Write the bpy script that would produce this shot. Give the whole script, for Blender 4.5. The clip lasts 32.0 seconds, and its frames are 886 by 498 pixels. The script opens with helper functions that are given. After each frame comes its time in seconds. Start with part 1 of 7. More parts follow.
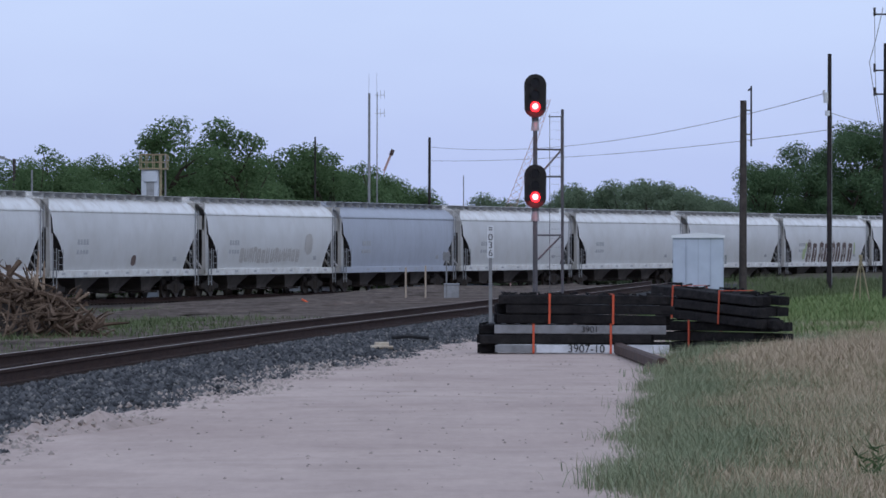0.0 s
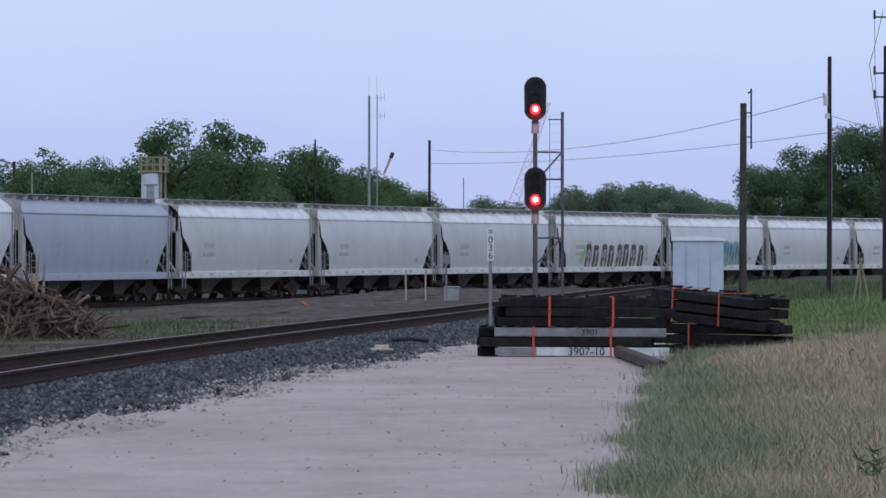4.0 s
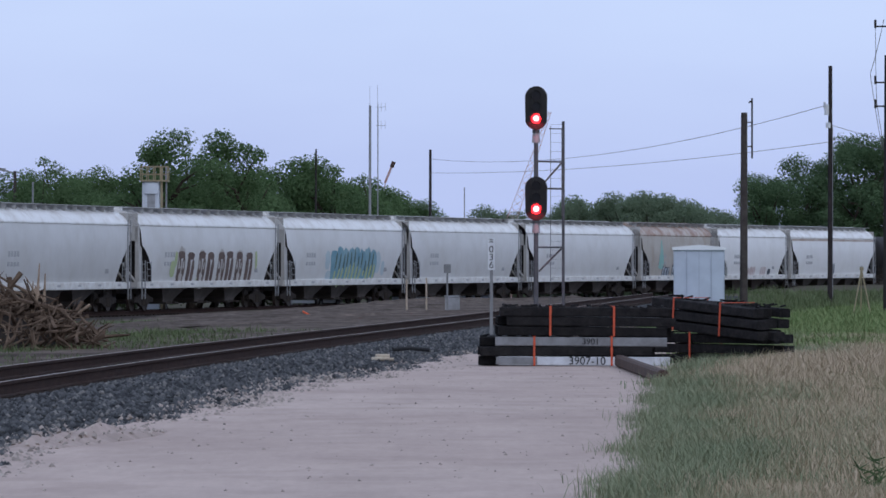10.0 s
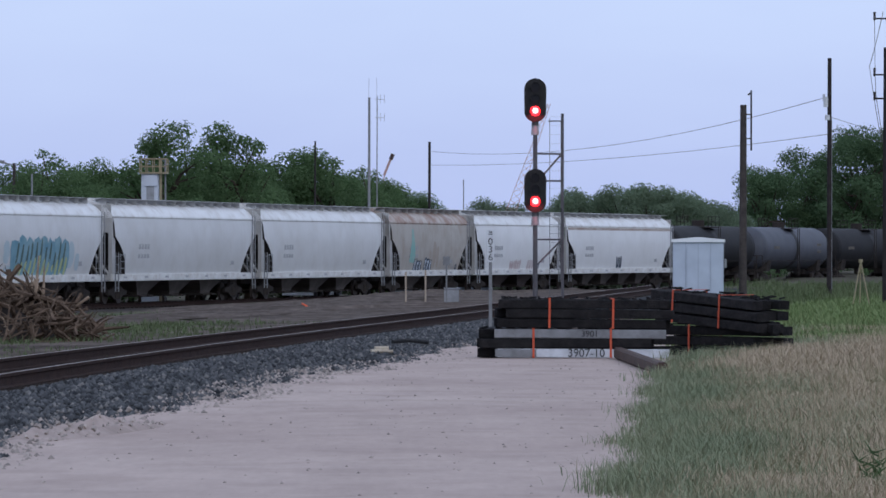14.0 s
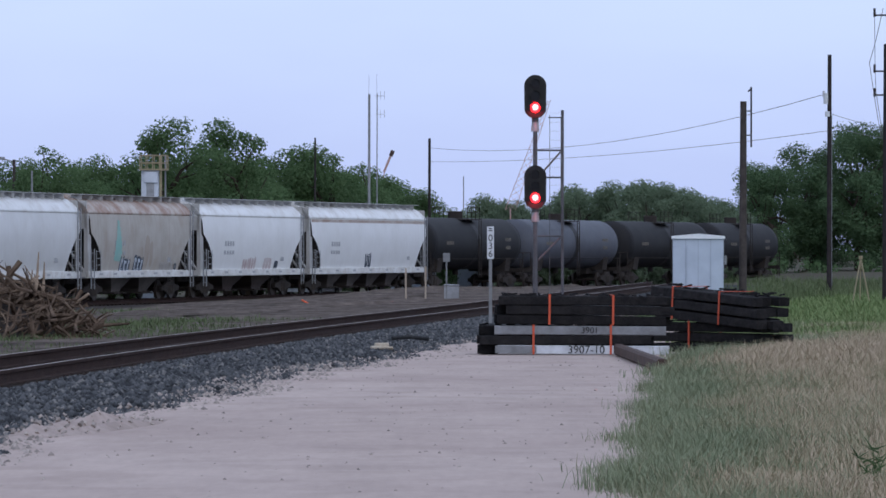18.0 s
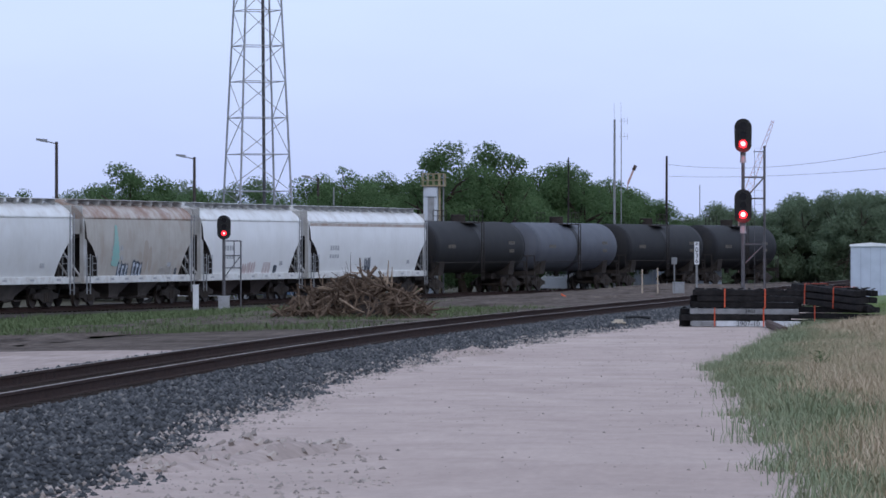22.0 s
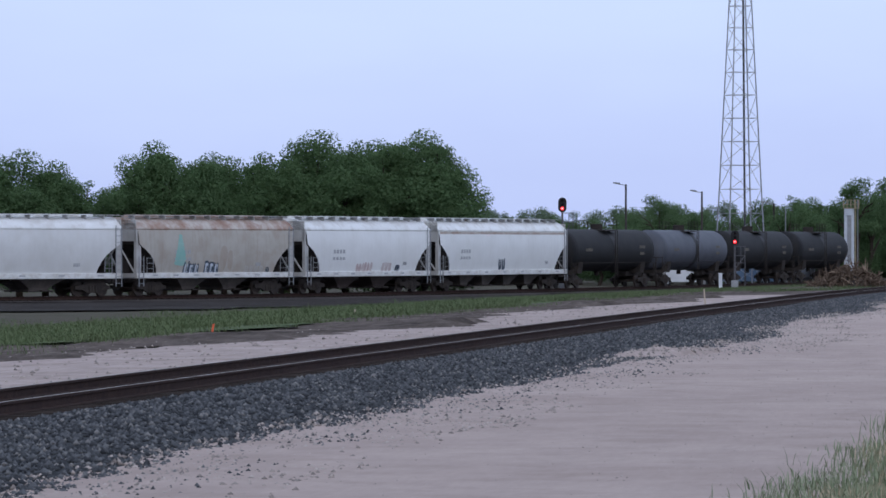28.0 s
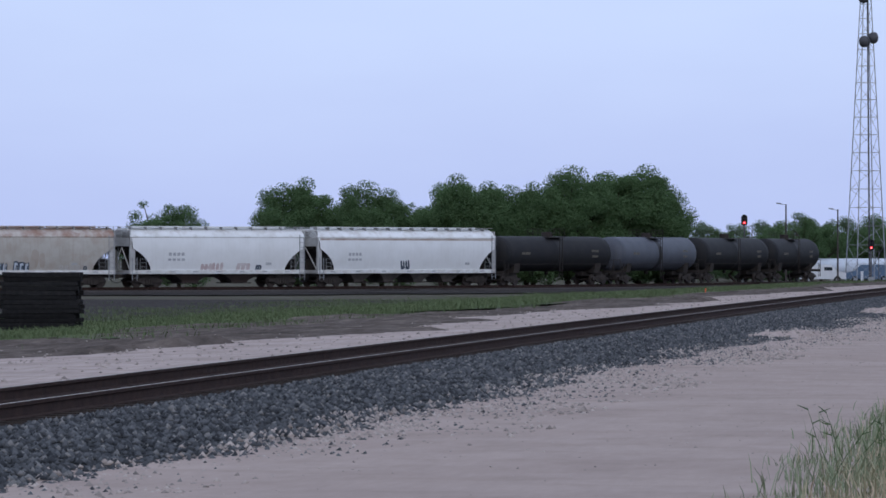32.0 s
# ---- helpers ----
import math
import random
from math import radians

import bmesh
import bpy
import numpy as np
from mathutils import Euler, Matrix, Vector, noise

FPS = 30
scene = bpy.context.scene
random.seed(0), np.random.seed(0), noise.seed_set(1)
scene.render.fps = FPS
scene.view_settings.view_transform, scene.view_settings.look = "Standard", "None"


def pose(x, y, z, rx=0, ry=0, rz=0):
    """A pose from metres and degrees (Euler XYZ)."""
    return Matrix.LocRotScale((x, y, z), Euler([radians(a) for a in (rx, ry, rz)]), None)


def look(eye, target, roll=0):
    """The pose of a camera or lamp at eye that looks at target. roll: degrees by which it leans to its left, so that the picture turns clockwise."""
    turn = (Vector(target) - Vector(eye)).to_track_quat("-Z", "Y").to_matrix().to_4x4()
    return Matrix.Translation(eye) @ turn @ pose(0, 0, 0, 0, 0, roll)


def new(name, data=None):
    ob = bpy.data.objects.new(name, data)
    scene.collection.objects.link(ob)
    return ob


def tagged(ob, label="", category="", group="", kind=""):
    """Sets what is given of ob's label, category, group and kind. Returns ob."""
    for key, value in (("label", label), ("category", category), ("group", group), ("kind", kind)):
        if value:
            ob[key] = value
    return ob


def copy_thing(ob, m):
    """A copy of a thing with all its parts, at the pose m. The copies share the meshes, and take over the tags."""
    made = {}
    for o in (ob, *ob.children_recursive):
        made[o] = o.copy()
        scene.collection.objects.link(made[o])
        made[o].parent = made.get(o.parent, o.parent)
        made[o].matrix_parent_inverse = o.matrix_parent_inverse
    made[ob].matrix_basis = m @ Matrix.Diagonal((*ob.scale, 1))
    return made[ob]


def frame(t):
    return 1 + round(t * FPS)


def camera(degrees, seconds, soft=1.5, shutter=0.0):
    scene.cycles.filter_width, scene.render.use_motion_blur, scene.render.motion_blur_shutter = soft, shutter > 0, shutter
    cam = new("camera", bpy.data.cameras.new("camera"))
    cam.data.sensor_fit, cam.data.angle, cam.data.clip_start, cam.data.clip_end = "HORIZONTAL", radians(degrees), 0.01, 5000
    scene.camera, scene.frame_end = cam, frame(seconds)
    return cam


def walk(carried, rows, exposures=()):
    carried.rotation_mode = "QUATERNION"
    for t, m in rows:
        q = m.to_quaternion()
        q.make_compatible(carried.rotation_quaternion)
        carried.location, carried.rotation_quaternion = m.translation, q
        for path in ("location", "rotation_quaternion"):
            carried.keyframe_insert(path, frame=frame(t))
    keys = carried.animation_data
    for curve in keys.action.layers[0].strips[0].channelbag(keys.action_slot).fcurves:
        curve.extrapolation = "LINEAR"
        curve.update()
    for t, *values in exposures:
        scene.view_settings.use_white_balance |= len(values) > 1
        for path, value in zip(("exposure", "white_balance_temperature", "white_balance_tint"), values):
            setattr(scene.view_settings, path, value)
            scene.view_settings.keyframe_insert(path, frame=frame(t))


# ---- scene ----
cam = camera(11.197, 32.0, soft=1.6)
walk(cam, [
    (0, pose(0.000, 0.000, 1.700, 89.9970, 0, 0.0000)),
    (0.5, pose(0.000, 0.000, 1.700, 90.0078, 0, -0.0057)),
    (1, pose(0.000, 0.000, 1.700, 90.0737, 0, 0.0107)),
    (1.5, pose(0.000, 0.000, 1.700, 90.0737, 0, 0.0000)),
    (2, pose(0.000, 0.000, 1.700, 90.1288, 0, 0.0000)),
    (2.5, pose(0.000, 0.000, 1.700, 90.0572, 0, 0.0000)),
    (3, pose(0.000, 0.000, 1.700, 90.0515, 0, 0.0000)),
    (3.5, pose(0.000, 0.000, 1.700, 90.0300, 0, 0.0000)),
    (5.5, pose(0.000, 0.000, 1.700, 90.0407, 0, 0.0000)),
    (6, pose(0.000, 0.000, 1.700, 90.0407, 0, 0.0000)),
    (7, pose(0.000, 0.000, 1.700, 90.0407, 0, 0.0000)),
    (7.5, pose(0.000, 0.000, 1.700, 90.0407, 0, 0.0000)),
    (8, pose(0.000, 0.000, 1.700, 90.0515, 0, 0.0107)),
    (8.5, pose(0.000, 0.000, 1.700, 90.0959, 0, 0.0107)),
    (9, pose(0.000, 0.000, 1.700, 90.1009, 0, 0.0107)),
    (9.5, pose(0.000, 0.000, 1.700, 90.1503, 0, 0.0107)),
    (10, pose(0.000, 0.000, 1.700, 90.1503, 0, 0.0107)),
    (10.5, pose(0.000, 0.000, 1.700, 90.1066, 0, 0.0000)),
    (11, pose(0.000, 0.000, 1.700, 90.0744, 0, 0.0000)),
    (11.5, pose(0.000, 0.000, 1.700, 90.0844, 0, 0.0000)),
    (12, pose(0.000, 0.000, 1.700, 90.0515, 0, 0.0000)),
    (12.5, pose(0.000, 0.000, 1.700, 90.0407, 0, 0.0000)),
    (13, pose(0.000, 0.000, 1.700, 90.0629, 0, 0.0000)),
    (13.5, pose(0.000, 0.000, 1.700, 90.0737, 0, 0.0000)),
    (14, pose(0.000, 0.000, 1.700, 90.0515, 0, 0.0000)),
    (14.5, pose(0.000, 0.000, 1.700, 90.0407, 0, 0.0057)),
    (16.5, pose(0.000, 0.000, 1.700, 90.0629, 0, 0.0107)),
    (17, pose(0.000, 0.000, 1.700, 90.0515, 0, 0.0107)),
    (17.5, pose(0.000, 0.000, 1.700, 90.0300, 0, 0.0000)),
    (18, pose(0.000, 0.000, 1.700, 90.0078, 0, 0.0000)),
    (18.5, pose(0.000, 0.000, 1.700, 89.9863, 0, 0.0000)),
    (19, pose(0.000, 0.000, 1.700, 90.0300, 0, 0.0000)),
    (19.5, pose(0.000, -0.500, 1.720, 90.0222, 0, -0.0123)),
    (20, pose(-0.013, -3.303, 1.826, 89.9930, 0, 0.2597)),
    (20.5, pose(0.080, -12.055, 1.848, 89.9966, 0, 1.3842)),
    (21, pose(0.256, -22.480, 1.881, 90.0716, 0, 1.9597)),
    (21.5, pose(0.488, -32.618, 1.982, 89.9555, 0, 2.4718)),
    (22, pose(0.850, -42.416, 2.041, 89.9739, 0, 3.1402)),
    (22.5, pose(1.268, -52.372, 2.135, 89.9357, 0, 3.7499)),
    (23, pose(1.579, -63.099, 2.225, 89.9044, 0, 4.2608)),
    (23.5, pose(1.909, -74.421, 2.313, 89.9357, 0, 4.6624)),
    (24, pose(2.108, -86.278, 2.380, 89.9469, 0, 4.9732)),
    (24.5, pose(2.386, -97.638, 2.367, 89.9167, 0, 5.3033)),
    (25, pose(2.459, -106.446, 2.358, 89.9781, 0, 5.7506)),
    (25.5, pose(2.758, -116.753, 2.364, 89.9305, 0, 6.2710)),
    (26, pose(2.819, -129.104, 2.416, 89.9312, 0, 6.6780)),
    (26.5, pose(2.730, -139.245, 2.355, 89.9889, 0, 6.8914)),
    (28.5, pose(1.353, -180.792, 2.289, 89.9720, 0, 7.5927)),
    (29, pose(0.892, -193.665, 2.318, 89.9955, 0, 7.6088)),
    (29.5, pose(0.347, -206.983, 2.272, 89.9907, 0, 7.6683)),
    (30, pose(-0.309, -221.021, 2.190, 89.9932, 0, 7.6372)),
    (30.5, pose(-1.038, -234.614, 2.088, 90.0104, 0, 7.7250)),
    (31, pose(-1.765, -248.496, 1.979, 90.0571, 0, 7.6928)),
    (31.5, pose(-2.504, -262.569, 1.902, 90.0622, 0, 7.6855)),
    (32, pose(-3.229, -277.707, 1.804, 90.0961, 0, 7.6168)),
], [(0, 0.0), (14, 0.0), (19, 0.15), (22, 0.21), (24, 0.06), (26, 0.04), (28.5, 0.15), (31, 0.17), (32, 0.05)])

# ---------------------------------------------------------------- world and light
world = bpy.data.worlds.new("overcast_dusk")
scene.world = world
world.use_nodes = True
wn, wl = world.node_tree.nodes, world.node_tree.links
bg = wn["Background"]
sky = wn.new("ShaderNodeTexSky")
sky.sky_type, sky.sun_disc = "NISHITA", False
sky.sun_elevation, sky.sun_rotation = radians(38), radians(215)
sky.air_density, sky.dust_density, sky.ozone_density = 1.0, 2.0, 3.0
tc = wn.new("ShaderNodeTexCoord")
sep = wn.new("ShaderNodeSeparateXYZ")
ramp = wn.new("ShaderNodeValToRGB")
ramp.color_ramp.elements[0].position, ramp.color_ramp.elements[0].color = 0.0, (0.515, 0.605, 0.965, 1)
ramp.color_ramp.elements[1].position, ramp.color_ramp.elements[1].color = 0.075, (0.630, 0.765, 1.08, 1)
el = ramp.color_ramp.elements.new(0.5)
el.color = (0.66, 0.79, 1.08, 1)
cloud = wn.new("ShaderNodeTexNoise")
cloud.inputs["Scale"].default_value, cloud.inputs["Detail"].default_value = 9.0, 4.0
stretch = wn.new("ShaderNodeMapping")
stretch.inputs["Scale"].default_value = (1, 1, 3.5)
soft_cloud = wn.new("ShaderNodeMix")
soft_cloud.data_type, soft_cloud.blend_type = "RGBA", "MULTIPLY"
soft_cloud.inputs["Factor"].default_value = 1.0
tone = wn.new("ShaderNodeValToRGB")
tone.color_ramp.elements[0].position, tone.color_ramp.elements[0].color = 0.3, (0.95, 0.95, 0.975, 1)
tone.color_ramp.elements[1].position, tone.color_ramp.elements[1].color = 0.7, (1.03, 1.03, 1.02, 1)
blend = wn.new("ShaderNodeMix")
blend.data_type = "RGBA"
blend.inputs["Factor"].default_value = 0.9
gain = wn.new("ShaderNodeVectorMath")
gain.operation = "SCALE"
gain.inputs["Scale"].default_value = 0.07
wl.new(tc.outputs["Generated"], sep.inputs[0])
wl.new(sep.outputs["Z"], ramp.inputs[0])
wl.new(tc.outputs["Generated"], stretch.inputs["Vector"])
wl.new(stretch.outputs[0], cloud.inputs["Vector"])
wl.new(cloud.outputs["Fac"], tone.inputs[0])
wl.new(ramp.outputs[0], soft_cloud.inputs["A"])
wl.new(tone.outputs[0], soft_cloud.inputs["B"])
wl.new(sky.outputs[0], gain.inputs[0])
wl.new(gain.outputs[0], blend.inputs["A"])
wl.new(soft_cloud.outputs["Result"], blend.inputs["B"])
wl.new(blend.outputs["Result"], bg.inputs["Color"])
bg.inputs["Strength"].default_value = 1.0
sun = new("sun", bpy.data.lights.new("sun", "SUN"))
sun.data.energy, sun.data.angle, sun.data.color = 0.55, radians(35), (1.0, 0.95, 0.92)
sun.matrix_world = look((60, -80, 90), (0, 60, 0))

# ---------------------------------------------------------------- materials


def mat(name, base, dark=None, scale=6.0, rough=0.8, metal=0.0, bump=0.0, bump_scale=40.0, vary=0.0, fine=None, coords="Object", streak=0.0, streak_color=(0.16, 0.1, 0.07), emit=None):
    """A surface with colour variation at two scales, relief, and streaks of dirt that run down it."""
    m = bpy.data.materials.new(name)
    m.use_nodes = True
    n, l = m.node_tree.nodes, m.node_tree.links
    b = n["Principled BSDF"]
    b.inputs["Specular IOR Level"].default_value = 0.3 if rough < 0.85 else 0.04
    b.inputs["Roughness"].default_value, b.inputs["Metallic"].default_value = rough, metal
    co = n.new("ShaderNodeTexCoord")
    dark = dark or tuple(c * 0.75 for c in base)
    mix = n.new("ShaderNodeMix")
    mix.data_type = "RGBA"
    mix.inputs["A"].default_value, mix.inputs["B"].default_value = (*base, 1), (*dark, 1)
    big = n.new("ShaderNodeTexNoise")
    big.inputs["Scale"].default_value, big.inputs["Detail"].default_value = scale, 6.0
    big.inputs["Roughness"].default_value = 0.65
    l.new(co.outputs[coords], big.inputs["Vector"])
    rp = n.new("ShaderNodeValToRGB")
    rp.color_ramp.elements[0].position, rp.color_ramp.elements[1].position = 0.36, 0.68
    l.new(big.outputs["Fac"], rp.inputs[0])
    l.new(rp.outputs[0], mix.inputs["Factor"])
    out = mix.outputs["Result"]
    if fine:
        col, fsc, amount = fine
        fn = n.new("ShaderNodeTexNoise")
        fn.inputs["Scale"].default_value, fn.inputs["Detail"].default_value = fsc, 3.0
        l.new(co.outputs[coords], fn.inputs["Vector"])
        fr = n.new("ShaderNodeValToRGB")
        fr.color_ramp.elements[0].position, fr.color_ramp.elements[1].position = 0.5, 0.66
        l.new(fn.outputs["Fac"], fr.inputs[0])
        k = n.new("ShaderNodeMath")
        k.operation = "MULTIPLY"
        k.inputs[1].default_value = amount
        l.new(fr.outputs[0], k.inputs[0])
        m2 = n.new("ShaderNodeMix")
        m2.data_type = "RGBA"
        l.new(k.outputs[0], m2.inputs["Factor"])
        l.new(out, m2.inputs["A"])
        m2.inputs["B"].default_value = (*col, 1)
        out = m2.outputs["Result"]
    if streak:
        mp = n.new("ShaderNodeMapping")
        mp.inputs["Scale"].default_value = (2.2, 2.2, 0.22)
        l.new(co.outputs[coords], mp.inputs["Vector"])
        sn = n.new("ShaderNodeTexNoise")
        sn.inputs["Scale"].default_value, sn.inputs["Detail"].default_value = 2.2, 5.0
        l.new(mp.outputs[0], sn.inputs["Vector"])
        sr = n.new("ShaderNodeValToRGB")
        sr.color_ramp.elements[0].position, sr.color_ramp.elements[1].position = 0.48, 0.78
        l.new(sn.outputs["Fac"], sr.inputs[0])
        k = n.new("ShaderNodeMath")
        k.operation = "MULTIPLY"
        k.inputs[1].default_value = streak
        l.new(sr.outputs[0], k.inputs[0])
        m3 = n.new("ShaderNodeMix")
        m3.data_type = "RGBA"
        l.new(k.outputs[0], m3.inputs["Factor"])
        l.new(out, m3.inputs["A"])
        m3.inputs["B"].default_value = (*streak_color, 1)
        out = m3.outputs["Result"]
    if vary:
        oi = n.new("ShaderNodeObjectInfo")
        hs = n.new("ShaderNodeHueSaturation")
        mr = n.new("ShaderNodeMapRange")
        mr.inputs["To Min"].default_value, mr.inputs["To Max"].default_value = 1 - vary, 1 + vary
        l.new(oi.outputs["Random"], mr.inputs["Value"])
        l.new(mr.outputs[0], hs.inputs["Value"])
        l.new(out, hs.inputs["Color"])
        out = hs.outputs["Color"]
    l.new(out, b.inputs["Base Color"])
    if bump:
        bn = n.new("ShaderNodeTexNoise")
        bn.inputs["Scale"].default_value, bn.inputs["Detail"].default_value = bump_scale, 6.0
        l.new(co.outputs[coords], bn.inputs["Vector"])
        bp = n.new("ShaderNodeBump")
        bp.inputs["Strength"].default_value, bp.inputs["Distance"].default_value = 1.0, bump
        l.new(bn.outputs["Fac"], bp.inputs["Height"])
        l.new(bp.outputs[0], b.inputs["Normal"])
    if emit:
        b.inputs["Emission Color"].default_value, b.inputs["Emission Strength"].default_value = (*emit[0], 1), emit[1]
    return m


def island_mat(name, base, other, rough=0.85, third=None, through_light=0.0):
    """Many loose small pieces in one mesh, each with a tint of its own."""
    m = bpy.data.materials.new(name)
    m.use_nodes = True
    n, l = m.node_tree.nodes, m.node_tree.links
    b = n["Principled BSDF"]
    b.inputs["Roughness"].default_value, b.inputs["Specular IOR Level"].default_value = rough, 0.08
    g = n.new("ShaderNodeNewGeometry")
    rp = n.new("ShaderNodeValToRGB")
    rp.color_ramp.elements[0].color, rp.color_ramp.elements[1].color = (*base, 1), (*other, 1)
    if third:
        rp.color_ramp.elements[1].position = 0.86
        e = rp.color_ramp.elements.new(1.0)
        e.color = (*third, 1)
    l.new(g.outputs["Random Per Island"], rp.inputs[0])
    l.new(rp.outputs[0], b.inputs["Base Color"])
    if through_light:
        tr, mx = n.new("ShaderNodeBsdfTranslucent"), n.new("ShaderNodeMixShader")
        mx.inputs[0].default_value = through_light
        l.new(rp.outputs[0], tr.inputs["Color"])
        l.new(b.outputs[0], mx.inputs[1])
        l.new(tr.outputs[0], mx.inputs[2])
        l.new(mx.outputs[0], n["Material Output"].inputs["Surface"])
    return m


M_GROUND = mat("dry_soil_and_grass", (0.070, 0.068, 0.046), (0.098, 0.083, 0.066), 0.35, 0.95, bump=0.05, bump_scale=4)
M_ROAD = mat("crushed_caliche", (0.475, 0.383, 0.342), (0.40, 0.316, 0.281), 0.16, 0.95, bump=0.012, bump_scale=14, fine=((0.33, 0.26, 0.228), 0.9, 0.35))


def tint_towards(m, color, y0, y1):
    """Changes a ground colour slowly along the place, from y0 to y1, multiplying it by color."""
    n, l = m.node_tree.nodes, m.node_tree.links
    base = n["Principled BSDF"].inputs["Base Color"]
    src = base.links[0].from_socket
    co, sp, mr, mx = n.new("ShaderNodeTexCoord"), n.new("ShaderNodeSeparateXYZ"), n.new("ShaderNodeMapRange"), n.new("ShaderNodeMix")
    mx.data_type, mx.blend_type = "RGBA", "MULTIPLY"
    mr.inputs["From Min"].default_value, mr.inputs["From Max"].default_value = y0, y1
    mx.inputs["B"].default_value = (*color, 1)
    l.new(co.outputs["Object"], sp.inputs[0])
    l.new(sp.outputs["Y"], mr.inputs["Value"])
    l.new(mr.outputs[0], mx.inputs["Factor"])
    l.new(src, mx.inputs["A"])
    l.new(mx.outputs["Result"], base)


def grain(m, scale, along_y, amount):
    """Fine lighter and darker grain, drawn out along the road by wheels and water."""
    n, l = m.node_tree.nodes, m.node_tree.links
    base = n["Principled BSDF"].inputs["Base Color"]
    src = base.links[0].from_socket
    co, mp, tx, mr, mx = n.new("ShaderNodeTexCoord"), n.new("ShaderNodeMapping"), n.new("ShaderNodeTexNoise"), n.new("ShaderNodeMapRange"), n.new("ShaderNodeVectorMath")
    mp.inputs["Scale"].default_value = (1, along_y, 1)
    tx.inputs["Scale"].default_value, tx.inputs["Detail"].default_value, tx.inputs["Roughness"].default_value = scale, 5.0, 0.7
    mr.inputs["From Min"].default_value, mr.inputs["From Max"].default_value = 0.3, 0.7
    mr.inputs["To Min"].default_value, mr.inputs["To Max"].default_value = 1 - amount, 1 + amount
    mx.operation = "SCALE"
    l.new(co.outputs["Object"], mp.inputs["Vector"])
    l.new(mp.outputs[0], tx.inputs["Vector"])
    l.new(tx.outputs["Fac"], mr.inputs["Value"])
    l.new(src, mx.inputs[0])
    l.new(mr.outputs[0], mx.inputs["Scale"])
    l.new(mx.outputs[0], base)


grain(M_ROAD, 9.0, 0.16, 0.05)
grain(M_ROAD, 1.1, 0.3, 0.07)
tint_towards(M_ROAD, (0.80, 0.79, 0.775), 30, -170)
M_PALE = mat("pale_gravel", (0.41, 0.332, 0.30), (0.33, 0.265, 0.235), 0.3, 0.95, bump=0.01, bump_scale=18, fine=((0.24, 0.19, 0.165), 0.6, 0.3))
M_DIRT = mat("trodden_dirt", (0.135, 0.108, 0.092), (0.050, 0.039, 0.033), 0.3, 0.95, bump=0.08, bump_scale=7, fine=((0.18, 0.147, 0.127), 1.4, 0.4))
M_BED = mat("dark_track_bed", (0.074, 0.064, 0.060), (0.044, 0.038, 0.036), 0.5, 0.95, bump=0.03, bump_scale=14, fine=((0.15, 0.13, 0.12), 4.0, 0.35))
grain(M_PALE, 5.0, 0.08, 0.18)
grain(M_DIRT, 3.0, 0.12, 0.35)
M_CINDER = mat("sooty_cinder", (0.043, 0.036, 0.033), (0.026, 0.022, 0.020), 0.5, 0.95, bump=0.03, bump_scale=14, fine=((0.062, 0.053, 0.047), 3.0, 0.35))
grain(M_CINDER, 3.0, 0.12, 0.3)
M_BALLAST = mat("ballast_bed", (0.058, 0.060, 0.064), (0.033, 0.034, 0.036), 3.0, 0.95, bump=0.04, bump_scale=16)
M_STONE = island_mat("ballast_stone", (0.032, 0.034, 0.038), (0.112, 0.115, 0.120), 0.9, (0.20, 0.19, 0.18))
M_CHALK = island_mat("caliche_stone", (0.20, 0.17, 0.153), (0.44, 0.375, 0.335), 0.95, (0.15, 0.132, 0.122))
M_CRIB = mat("oily_brown_crib", (0.040, 0.024, 0.019), (0.026, 0.017, 0.0145), 1.5, 0.95, bump=0.02, bump_scale=14)
M_LAWN = mat("green_turf", (0.135, 0.195, 0.080), (0.175, 0.200, 0.105), 0.25, 0.95, bump=0.05, bump_scale=6)
M_DULLTURF = mat("dull_turf", (0.072, 0.108, 0.044), (0.100, 0.112, 0.060), 0.3, 0.95, bump=0.04, bump_scale=8, fine=((0.06, 0.075, 0.032), 1.2, 0.5))
M_TURF = mat("dry_turf", (0.205, 0.185, 0.112), (0.15, 0.155, 0.085), 0.5, 0.95, bump=0.03, bump_scale=9, fine=((0.26, 0.215, 0.14), 1.6, 0.5))
M_RAIL = mat("rusty_rail_side", (0.046, 0.026, 0.021), (0.027, 0.016, 0.0135), 5.0, 0.85, bump=0.004, bump_scale=60)
M_SHINE = mat("worn_rail_head", (0.32, 0.255, 0.22), (0.15, 0.11, 0.093), 1.2, 0.5, metal=0.5)
M_TIE = mat("creosoted_tie", (0.013, 0.0125, 0.0135), (0.026, 0.024, 0.024), 7.0, 0.95, bump=0.03, bump_scale=14, vary=0.35)
M_TIE_END = mat("weathered_tie", (0.060, 0.046, 0.039), (0.030, 0.024, 0.021), 5.0, 0.9, bump=0.01, bump_scale=30, vary=0.3)
M_WHITE_TIE = mat("white_painted_tie", (0.60, 0.62, 0.66), (0.42, 0.43, 0.46), 5.0, 0.7, bump=0.004, bump_scale=40)
M_GREY_TIE = mat("grey_painted_tie", (0.24, 0.245, 0.255), (0.15, 0.15, 0.155), 5.0, 0.8, bump=0.005, bump_scale=40)
M_STRAP = mat("orange_strap", (0.58, 0.10, 0.045), (0.42, 0.07, 0.035), 6.0, 0.6)
M_INK = mat("black_marking", (0.012, 0.012, 0.014), (0.03, 0.03, 0.03), 8.0, 0.8)
